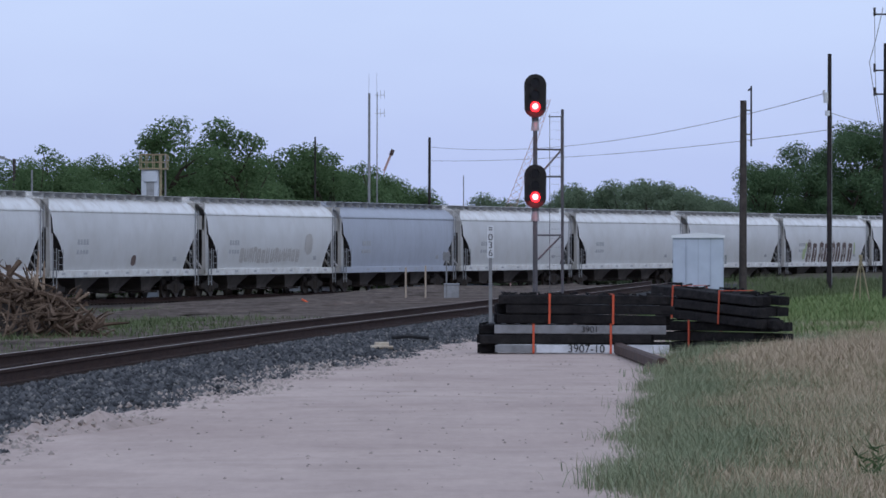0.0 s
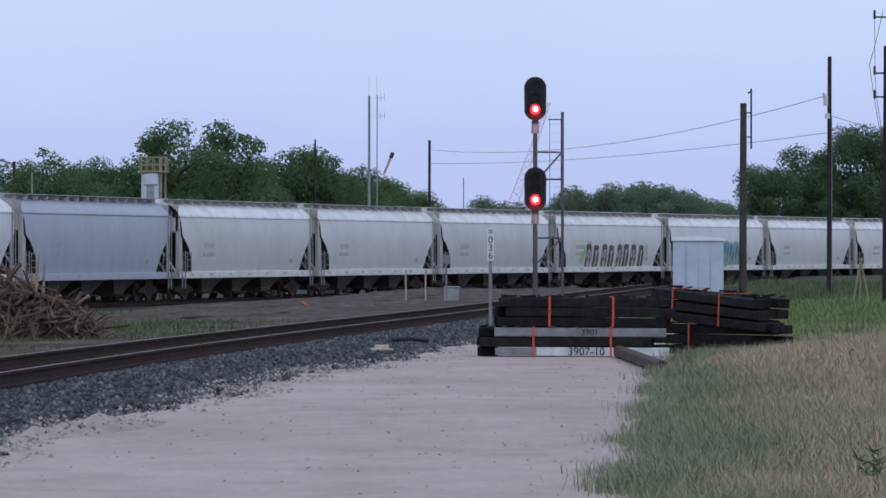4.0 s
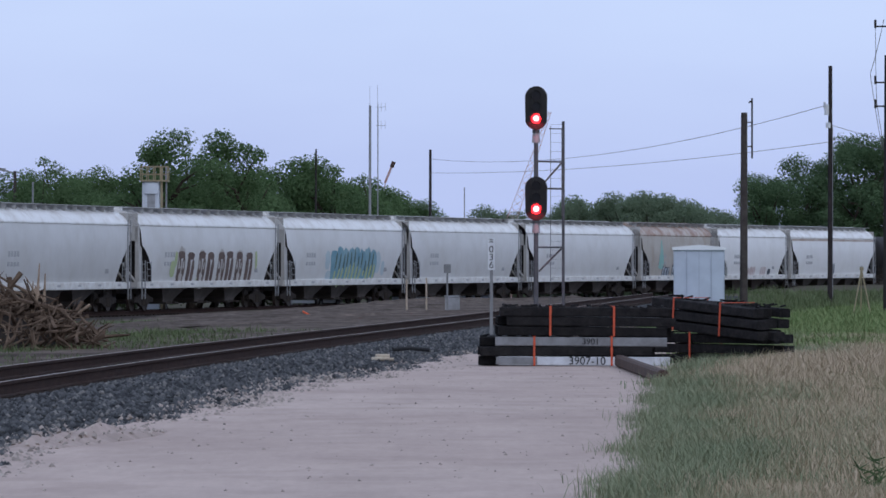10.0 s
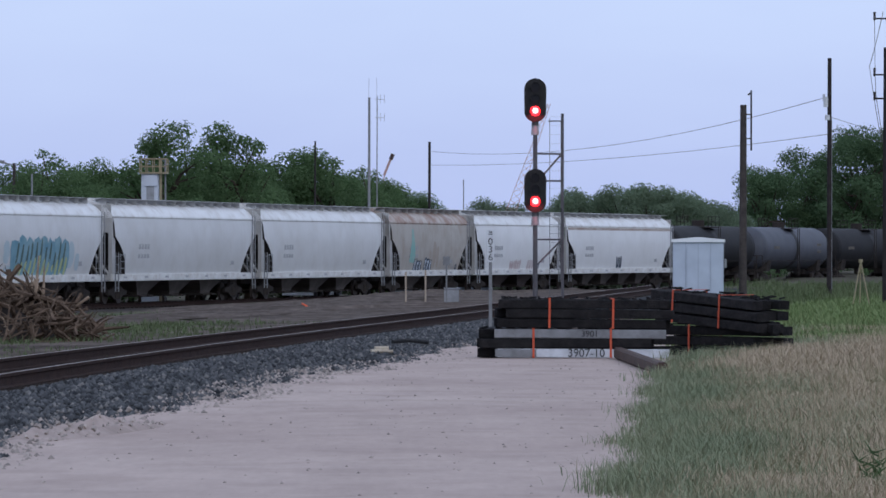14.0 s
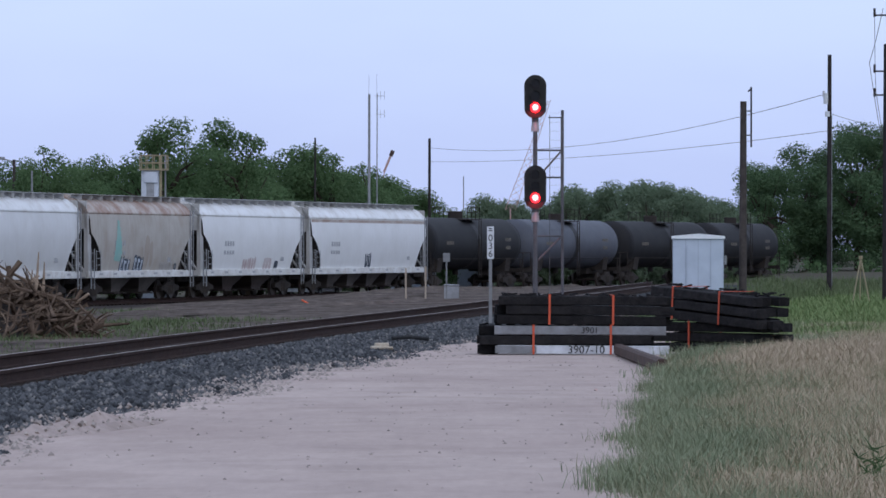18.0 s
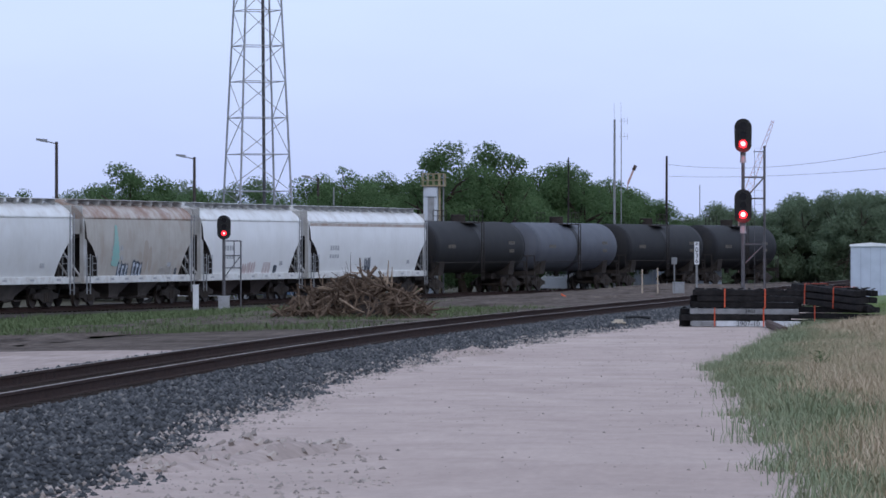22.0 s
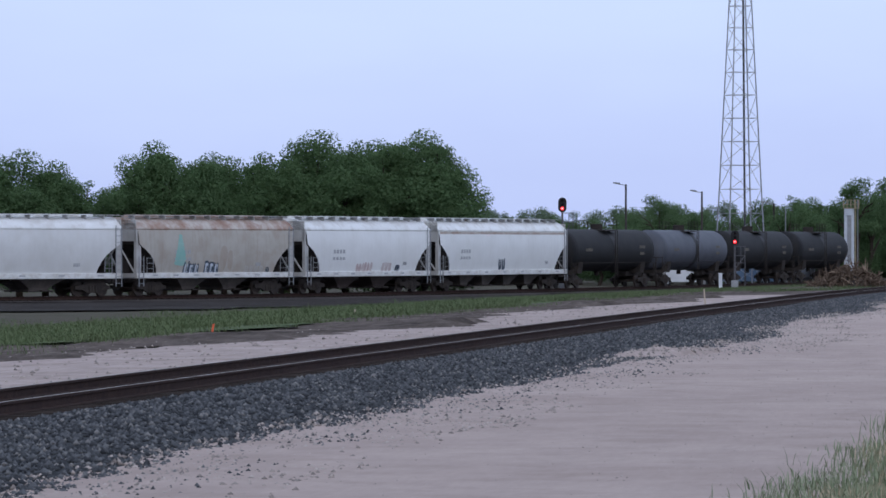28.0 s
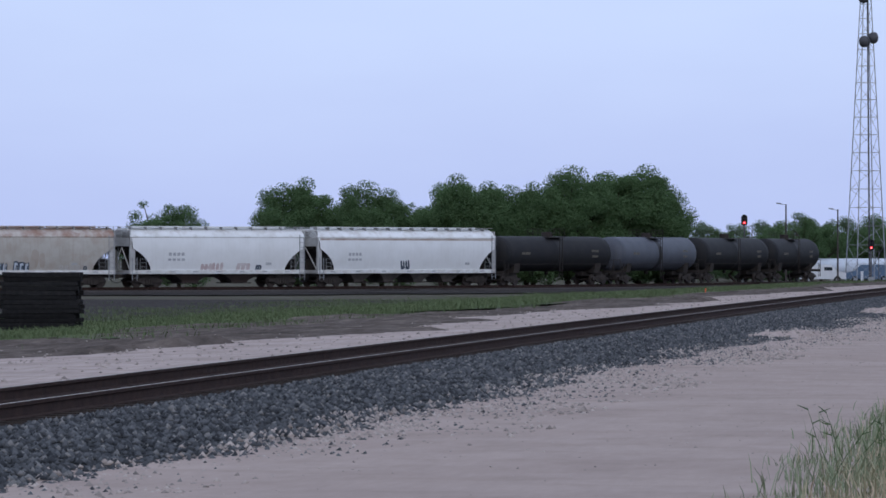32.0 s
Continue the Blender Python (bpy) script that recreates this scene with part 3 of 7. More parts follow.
strip("ballast", NEAR, 5, NEAR_LEN - 5, -0.5, 3.2, 0.0, M_BALLAST, "grey crushed stone bed of the near track", BALLAST_PROFILE, wob=0.0, step=0.7, cross=12)


def toe(s):
    """Distance of the foot of the near ballast shoulder from the near rail."""
    return np.interp(s, [60, 84, 94, 105, 120, 137, 151, 166, 179, 199, 219, 244, 263, 277, 293, 304, 320, 332, 345, 352, 362, 376, 400, 470], [3.2, 3.3, 3.7, 4.0, 3.8, 4.0, 4.4, 4.6, 4.9, 4.7, 4.6, 4.6, 5.1, 5.2, 3.7, 3.9, 4.6, 3.9, 3.0, 2.95, 2.5, 2.65, 3.1, 3.3]) + 0.16 * np.sin(s * 0.35) + 0.12 * np.sin(s * 1.1 + 1) + 0.08 * np.sin(s * 2.9)


SHOULDER = ([0.1, 0.2, 0.4, 0.78, 1.0], [0.05, 0.095, 0.10, 0.045, -0.015])


def build_shoulder():
    s = np.arange(5, NEAR_LEN - 5, 0.6)
    us = np.linspace(0.1, 1.0, 10)
    rows = [np.c_[offset(NEAR, s, -toe(s) * u), np.full(len(s), np.interp(u, *SHOULDER))] for u in us]
    v = np.stack(rows, 1).reshape(-1, 3)
    idx = np.arange(len(v)).reshape(len(s), len(us))
    f = np.stack([idx[:-1, :-1], idx[:-1, 1:], idx[1:, 1:], idx[1:, :-1]], -1).reshape(-1, 4)
    tagged(new("ballast_shoulder", raw_mesh("ballast_shoulder", v, f, M_BALLAST)), "sloping shoulder of grey crushed stone", "ground", kind="structure")


build_shoulder()
strip("track_crib", NEAR, 5, NEAR_LEN - 5, -0.4, 1.85, 0.035, M_CRIB, "oily dark brown dirt between the rails", ([-5, 5], [0.0, 0.0]), wob=0.08, step=1.5, cross=2)
MAIN_PROFILE = ([-1.8, -0.5, 3.3, 4.6], [-0.9, -0.80, -0.80, -0.9])
strip("main_ballast", MAIN, 150, MAIN_LEN - 130, -1.7, 4.5, 0.0, M_BED, "dark dirty stone bed of the main track", MAIN_PROFILE, wob=0.3, step=1.5, cross=5)


def scatter(name, line, s_range, d_range, count, size, z_of, material, label, seed, power=1.0, spots=0):
    """Loose angular stones."""
    rg = np.random.default_rng(seed)
    s = rg.uniform(*s_range, count)
    if spots:
        s = rg.uniform(*s_range, spots)[rg.integers(0, spots, count)] + rg.normal(size=count) * rg.choice((0.7, 1.6, 3.0), count)
    d = d_range[0] + (d_range[1] - d_range[0]) * rg.random(count) ** power
    if d_range[1] < 0 and line is NEAR and z_of is None:
        u = rg.uniform(d_range[0], d_range[1], count)
        d = u * toe(s)
        z = np.interp(-u, SHOULDER[0] + [1.4], SHOULDER[1] + [0.0])
    else:
        z = z_of(d)
    p = offset(line, s, d)
    r = size * rg.uniform(0.5, 1.35, count)
    base = np.array([(1, 0.1, 0), (0.2, 1, 0.1), (-1, 0.15, -0.1), (-0.1, -1, 0), (0.1, 0, 0.85), (0, 0.1, -0.7)], float)
    tri = np.array([(0, 1, 4), (1, 2, 4), (2, 3, 4), (3, 0, 4), (1, 0, 5), (2, 1, 5), (3, 2, 5), (0, 3, 5)])
    v = base[None] * rg.uniform(0.55, 1.25, (count, 6, 1)) * r[:, None, None]
    a = rg.uniform(0, math.tau, count)
    c, q = np.cos(a)[:, None], np.sin(a)[:, None]
    v = np.stack([v[..., 0] * c - v[..., 1] * q, v[..., 0] * q + v[..., 1] * c, v[..., 2] + v[..., 0] * rg.uniform(-0.4, 0.4, (count, 1))], -1)
    v += np.c_[p, z + r * 0.2][:, None]
    f = (tri[None] + np.arange(count)[:, None, None] * 6).reshape(-1, 3)
    ob = new(name, raw_mesh(name, v.reshape(-1, 3), f, material))
    return tagged(ob, label, "stones", kind="stuff")


bz = lambda d: np.interp(d, *BALLAST_PROFILE)
scatter("ballast_stones", NEAR, (42, 300), (-1.0, -0.13), 78000, 0.042, None, M_STONE, "angular blue-grey crushed ballast stones", 3)
scatter("ballast_stones", NEAR, (300, 470), (-1.0, -0.13), 46000, 0.042, None, M_STONE, "angular blue-grey crushed ballast stones", 5)
scatter("toe_stones", NEAR, (42, 460), (-1.16, -0.86), 15000, 0.036, None, M_CHALK, "pale stones spilled at the foot of the ballast", 4)
scatter("spilled_stones", NEAR, (90, 400), (-1.12, -0.80), 8000, 0.04, None, M_CHALK, "whitish stones spilled over the foot of the ballast", 14, spots=34)
scatter("mixed_stones", NEAR, (80, 270), (-1.25, -0.96), 4000, 0.034, None, M_STONE, "dark stones strewn beyond the foot of the ballast", 24, spots=90)
scatter("mixed_stones", NEAR, (60, 330), (-1.45, -1.0), 9000, 0.034, None, M_CHALK, "pale stones strewn beyond the foot of the ballast", 25, spots=60)
scatter("road_stones", NEAR, (40, 330), (-14, -3.4), 7000, 0.016, lambda d: d * 0 + 0.005, M_CHALK, "small loose stones on the gravel road", 6)
scatter("road_stones", NEAR, (330, 460), (-13, -3.4), 3500, 0.018, lambda d: d * 0 + 0.005, M_CHALK, "small loose stones on the gravel road", 16)
scatter("strip_stones", NEAR, (60, 340), (3, 14), 5000, 0.045, fall, M_CHALK, "small loose stones on the dirt", 7)
scatter("ballast_stones", NEAR, (70, 470), (1.8, 3.2), 12000, 0.045, bz, M_STONE, "angular blue-grey crushed ballast stones", 8)


# ---------------------------------------------------------------- tracks
def rail_mesh(line, s0, s1, d, top, step):
    """A T-shaped rail, and the bright running band of its head."""
    prof = [(-0.036, 0.0), (0.036, 0.0), (0.036, -0.035), (0.009, -0.05), (0.009, -0.145), (0.07, -0.16), (0.07, -0.172), (-0.07, -0.172), (-0.07, -0.16), (-0.009, -0.145), (-0.009, -0.05), (-0.036, -0.035)]
    s = np.arange(s0, s1 + step, step)
    rings = [[(*pt, top + b) for pt, b in zip(row, [b for _, b in prof])] for row in np.stack([offset(line, s, np.full(len(s), d - a)) for a, _ in prof], 1)]
    body = Shape().loft(rings)
    band = np.stack([offset(line, s, np.full(len(s), d + e)) for e in (-0.03, 0.03)], 1)
    v = np.concatenate([band, np.full((*band.shape[:2], 1), top + 0.004)], -1).reshape(-1, 3)
    idx = np.arange(len(v)).reshape(-1, 2)
    f = np.stack([idx[:-1, 0], idx[:-1, 1], idx[1:, 1], idx[1:, 0]], -1)[:, ::-1]
    return body, raw_mesh("running_band", v, f, M_SHINE)


def build_track(name, label, line, s0, s1, centre, top, tie_from, tie_to, step):
    root = thing(name, label, "railway track", kind="structure")
    for d in (centre - 0.7175, centre + 0.7175):
        body, band = rail_mesh(line, s0, s1, d, top, step)
        r = part("rail", body, M_RAIL, root, "rusty steel rail with a worn bright head")
        part("running_band", band, M_SHINE, r)
    tie = Shape().box(-0.11, 0.11, -1.3, 1.3, -0.15, 0.0, c=0.0).mesh("tie", M_TIE_END)
    for k, s in enumerate(np.arange(tie_from, tie_to, 0.56)[:300]):
        p, w = along(line, float(s))
        pc = offset(line, float(s), centre)
        t = part("tie", tie, M_TIE_END, root)
        t.matrix_local = pose(pc[0], pc[1], top - 0.168, 0, 0, math.degrees(math.atan2(w[1], w[0])) + 2 * math.sin(k * 12.9))
    rest = Shape()
    for s in [*np.arange(s0, tie_from, 0.56), *np.arange(tie_from + 300 * 0.56, s1, 0.56)]:
        p, w = along(line, float(s))
        pc = offset(line, float(s), centre)
        rest.box(-0.11, 0.11, -1.3, 1.3, -0.15, 0.0, pose(pc[0], pc[1], top - 0.168, 0, 0, math.degrees(math.atan2(w[1], w[0]))))
    tagged(part("far_ties", rest, M_TIE_END, root), kind="stuff")


build_track("near_track", "rusty near track on grey ballast with dark ties", NEAR, 10, NEAR_LEN - 10, 0.7175, 0.25, 150, 320, 1.5)
build_track("main_track", "main track on a dark dirty stone bed", MAIN, 160, MAIN_LEN - 140, SET_BACK, RAIL_TOP, 420, 590, 2.5)


# ---------------------------------------------------------------- train
CAR_LENGTHS = [15.4, 18.1, 18.1, 18.4, 21.4, 16.9, 15.5] + [21.4] * 12


def truck(parent, x):
    """A two-axle railway truck under a car."""
    t = part("truck", Shape().box(x - 0.2, x + 0.2, -1.0, 1.0, 0.52, 0.78, c=0.04), M_UNDER, parent)
    for y in (-1.02, 1.02):
        f = Shape()
        ring = lambda yy: [(x + a, yy, b) for a, b in ((-1.25, 0.40), (-1.25, 0.60), (-0.75, 0.66), (-0.45, 0.80), (0.45, 0.80), (0.75, 0.66), (1.25, 0.60), (1.25, 0.40), (0.75, 0.38), (0.4, 0.20), (-0.4, 0.20), (-0.75, 0.38))]
        f.loft([ring(y - 0.07), ring(y + 0.07)])
        for a in (-0.22, 0.0, 0.22):
            f.rod((x + a, y * 1.06, 0.26), (x + a, y * 1.06, 0.62), 0.07, n=8)
        part("side_frame", f, M_UNDER, t)
    for dx in (-0.88, 0.88):
        w = Shape().rod((x + dx, -0.95, 0.43), (x + dx, 0.95, 0.43), 0.08, n=8)
        for y in (-0.75, 0.75):
            s = math.copysign(1, y)
            w.rod((x + dx, y - s * 0.045, 0.43), (x + dx, y + s * 0.0, 0.43), 0.46, n=20)
            w.rod((x + dx, y, 0.43), (x + dx, y + s * 0.075, 0.43), 0.43, n=20)
            w.rod((x + dx, y + s * 0.07, 0.43), (x + dx, y + s * 0.2, 0.43), 0.12, n=8)
        part("wheelset", w, M_WHEEL, t, smooth=True)
    return t


def ladder(parent, x, y, z0, z1, wide=0.42, n=7, name="ladder", rungs=None):
    s = Shape()
    for dx in (-wide / 2, wide / 2):
        s.box(x + dx - 0.02, x + dx + 0.02, y - 0.02, y + 0.02, z0, z1)
    for k in range(n):
        z = z0 + (z1 - z0) * (k + 0.5) / n
        s.rod((x - wide / 2, y, z), (x + wide / 2, y, z), 0.014, n=5)
    return part(name, s, rungs or M_STEEL, parent)


def couplers(root, length):
    for sg in (-1, 1):
        s = Shape().box(sg * (length / 2 - 0.95), sg * (length / 2 - 0.28), -0.13, 0.13, 0.74, 0.98, c=0.03)
        s.box(sg * (length / 2 - 0.30), sg * (length / 2 - 0.0), -0.2, 0.2, 0.70, 1.02, c=0.05)
        part("coupler", s, M_UNDER, root)
        h = Shape()
        pts = [(sg * (length / 2 - 0.7), -0.35, 0.75), (sg * (length / 2 - 0.4), -0.38, 0.42), (sg * (length / 2), -0.3, 0.33)]
        for a, b in zip(pts, pts[1:]):
            h.rod(a, b, 0.025)
        part("brake_hose", h, M_INK, root)


def side_at(z):
    """Half width of a hopper's bulging side at a height."""
    return float(np.interp(z, [1.30, 1.624, 2.002, 2.38, 2.65, 2.866, 3.006, 3.568, 3.914], [1.43, 1.495, 1.55, 1.585, 1.597, 1.60, 1.60, 1.565, 1.49]))


def hopper(name, label, length, skin, roof_mat, bays=3, bay_mat=None, hatches=4):
    """A smooth-sided covered hopper car, its origin at rail level, its x along the track."""
    root = thing(name, label, "hopper car", group="train cars")
    hl = length / 2 - 0.62
    up = lambda z: 1.3 + (z - 1.3) * 1.08
    levels = [(1.30, 1.43, 1.72), (1.6, 1.495, 1.62), (1.95, 1.55, 1.40), (2.3, 1.585, 1.05), (2.55, 1.597, 0.70), (2.75, 1.60, 0.34), (2.88, 1.60, 0.08), (3.4, 1.565, 0.02), (3.72, 1.49, 0.0)]
    rings = []
    nseg = 14
    for z, w, cut in levels:
        z = up(z)
        e = hl - 0.12 - cut
        r = [(-e + 2 * e * k / nseg, -w, z) for k in range(nseg + 1)] + [(e - 2 * e * k / nseg, w, z) for k in range(nseg + 1)]
        rings.append(r)
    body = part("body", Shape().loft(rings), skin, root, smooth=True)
    # end faces take the dark colour that paints in the cavity's shade
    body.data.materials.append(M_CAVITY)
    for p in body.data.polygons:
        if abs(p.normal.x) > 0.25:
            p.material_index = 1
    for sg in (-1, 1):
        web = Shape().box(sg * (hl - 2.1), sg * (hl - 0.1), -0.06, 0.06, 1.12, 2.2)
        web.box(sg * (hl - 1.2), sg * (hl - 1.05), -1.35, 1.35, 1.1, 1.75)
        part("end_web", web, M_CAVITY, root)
    # roof with a bright sloping shoulder, its M_ROOF paint lightened for skylight
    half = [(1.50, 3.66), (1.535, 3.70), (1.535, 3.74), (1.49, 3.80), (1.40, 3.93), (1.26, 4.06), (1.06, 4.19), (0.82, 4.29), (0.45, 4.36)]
    prof = [(-y, z) for y, z in half] + half[::-1]
    xs = np.linspace(-hl, hl, 15)
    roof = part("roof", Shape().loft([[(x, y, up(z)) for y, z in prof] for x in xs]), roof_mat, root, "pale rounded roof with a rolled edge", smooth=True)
    for k in range(hatches):
        a = -hl + 0.9 + (2 * hl - 1.8) * k / hatches
        b = -hl + 0.9 + (2 * hl - 1.8) * (k + 1) / hatches - 0.25
        part("hatch", Shape().box(a, b, -0.28, 0.28, 4.605, 4.756, c=0.05), roof_mat, roof)
    for y in (-0.86, 0.86):
        w = Shape().box(-hl - 0.05, hl + 0.05, y - 0.28, y + 0.28, 4.70, 4.722)
        for x in np.arange(-hl + 0.3, hl, 1.35):
            w.box(x - 0.012, x + 0.012, y - 0.25, y + 0.25, 4.46, 4.70)
        part("running_board", w, M_WALK, roof, "grating walkway on brackets")
    for y in (-1.5, 1.5):
        s = math.copysign(1, y)
        sill = Shape().box(-hl, hl, y - 0.06, y + 0.06, 1.06, 1.34, c=0.015)
        sill.box(-hl, hl, y - s * 0.05 - 0.1, y - s * 0.05 + 0.1, 1.03, 1.07)
        sl = part("side_sill", sill, M_SILL if skin != M_HOPPER_BLUE else skin, root, "horizontal side sill")
        for x in np.linspace(-hl + 1.6, hl - 1.6, 7):
            part("reflector", Shape().box(x - 0.22, x + 0.22, y + s * 0.062, y + s * 0.066, 1.15, 1.24), M_STENCIL, sl)
    for sg in (-1, 1):
        part("end_panel", Shape().box(sg * (hl - 0.06), sg * hl, -1.45, 1.45, 3.190, 4.432), M_ENDPANEL, root, "grey end panel")
        for y in (-1.42, 1.42):
            p = part("corner_post", Shape().box(sg * (hl - 0.12), sg * hl, y - 0.09, y + 0.09, 1.1, 3.95), M_ENDPANEL, root)
            part("corner_plate", Shape().box(sg * (hl - 0.44), sg * (hl - 0.1), y * 1.05 - 0.012, y * 1.05 + 0.012, 1.1, 3.89), M_ENDPANEL, p)
            part("end_brace", Shape().rod((sg * (hl - 0.06), y * 0.95, 1.3), (sg * (hl - 0.06), 0.0, 3.1), 0.05), M_ENDPANEL, root)
        part("end_sill", Shape().box(sg * (hl - 0.06), sg * (hl + 0.01), -1.4, 1.4, 1.02, 1.32), M_ENDPANEL, root)
        part("end_platform", Shape().box(sg * (hl - 0.75), sg * (hl + 0.05), -1.4, 1.4, 1.02, 1.08), M_STEEL, root)
        for y in (-1.63, 1.63):
            ladder(root, sg * (hl - 0.32), y, 0.55, 4.1 if y * sg < 0 else 2.3, n=9 if y * sg < 0 else 5)
            g = Shape()
            for dx in (0.8, 1.35):
                g.rod((sg * (hl - dx), y, 1.3), (sg * (hl - dx), y, 2.25), 0.018, n=5)
            for z in (1.6, 1.9, 2.2):
                g.rod((sg * (hl - 0.8), y, z), (sg * (hl - 1.35), y, z), 0.014, n=5)
            part("grab_iron", g, M_STEEL, root)
        ladder(root, sg * (hl + 0.06), 0.75, 1.1, 4.75, n=8, name="end_ladder")
    part("centre_sill", Shape().box(-length / 2 + 0.9, length / 2 - 0.9, -0.33, 0.33, 0.76, 1.1), M_UNDER, root)
    inner = hl - 3.4
    for k in range(bays):
        c = -inner + 2 * inner * (k + 0.5) / bays
        w = inner / bays * 0.98
        b = Shape().loft([[(c - w, -1.38, 1.32), (c + w, -1.38, 1.32), (c + w, 1.38, 1.32), (c - w, 1.38, 1.32)], [(c - w * 0.35, -0.95, 0.52), (c + w * 0.35, -0.95, 0.52), (c + w * 0.35, 0.95, 0.52), (c - w * 0.35, 0.95, 0.52)], [(c - w * 0.3, -0.9, 0.36), (c + w * 0.3, -0.9, 0.36), (c + w * 0.3, 0.9, 0.36), (c - w * 0.3, 0.9, 0.36)]])
        bay = part("hopper_bay", b, bay_mat or M_BAY, root)
        g = Shape().box(c - w * 0.42, c + w * 0.42, -1.15, 1.15, 0.28, 0.36, c=0.02)
        g.rod((c, -1.3, 0.34), (c, 1.3, 0.34), 0.045, n=6)
        part("outlet_gate", g, M_UNDER, bay)
    cyl = Shape().rod((hl - 2.6, 0.7, 1.55), (hl - 1.9, 0.7, 1.55), 0.17, n=10)
    part("brake_cylinder", cyl, M_UNDER, root)
    truck(root, -(length / 2 - 2.45))
    truck(root, length / 2 - 2.45)
    couplers(root, length)
    # owner's marks, as plain blocks, near the forward end of the side
    for x, z, w, h in ((-hl + 4.1, 2.45, 1.5, 0.24), (-hl + 4.1, 2.05, 1.6, 0.24), (hl - 3.3, 1.72, 0.5, 0.32)):
        for q in range(4):
            y = side_at(z + h / 2)
            part("stencil_mark", Shape().box(x - w / 2 + w * q / 4, x - w / 2 + w * (q + 0.7) / 4, -y - 0.006, -y + 0.03, z, z + h), M_STENCIL, body)
    return root


LAYERS = {}


def paint_patch(car, name, shapes, material, label):
    """Flat paint on the side of a car: each entry is a centre (x, z), a width, a height and a lean."""
    rg = random.Random(len(shapes) * 13)
    LAYERS[car.name] = lift = LAYERS.get(car.name, 0.008) + 0.004
    body = [c for c in car.children if c.name.startswith("body")][0]
    for x, z, w, h, lean in shapes:
        s = Shape()
        n = 14
        ring = []
        for k in range(n):
            a = math.tau * k / n
            cx, cz = math.cos(a), math.sin(a)
            q = (abs(cx) ** 3 + abs(cz) ** 3) ** (-1 / 3) * rg.uniform(0.88, 1.06)
            ring.append((x + w / 2 * cx * q + lean * cz * h / 2, z + h / 2 * cz * q))
        y_of = lambda zz: -(side_at(zz) + lift)
        rows = [(0.0, 0.0)] + ring
        mid = (sum(p[0] for p in ring) / n, sum(p[1] for p in ring) / n)
        vs = [(mid[0], y_of(mid[1]) - 0.001, mid[1])] + [(a, y_of(b), b) for a, b in ring]
        vs2 = [(a, b + 0.003, c) for a, b, c in vs]
        fs = [(0, 1 + k, 1 + (k + 1) % n) for k in range(n)]
        s.add(vs, fs)
        s.add(vs2, fs)
        part(name, s, material, body, label)


def letters(x0, x1, z, h, n, wide=0.75, lean=0.1, seed=1):
    """A row of sprayed letters, each made of two or three upright strokes and a bar."""
    rg = random.Random(seed)
    step = (x1 - x0) / n
    out = []
    for k in range(n):
        cx, cz, w = x0 + step * (k + 0.5), z + rg.uniform(-0.05, 0.05) * h, step * wide
        tall, tip = h * rg.uniform(0.85, 1.1), lean + rg.uniform(-0.08, 0.08)
        stems = rg.choice(((-0.33, 0.33), (-0.36, 0.0, 0.36), (-0.3, 0.3), (-0.34, 0.2)))
        for q in stems:
            out.append((cx + q * w, cz, w * (0.40 if len(stems) == 2 else 0.30), tall * rg.uniform(0.85, 1.0), tip))
        out.append((cx, cz + rg.choice((-0.36, 0.0, 0.36)) * tall, w * 0.9, tall * rg.uniform(0.22, 0.34), 0.0))
        if rg.random() < 0.6:
            out.append((cx, cz + rg.choice((-0.3, 0.3)) * tall, w * 0.8, tall * 0.24, 0.0))
    return out


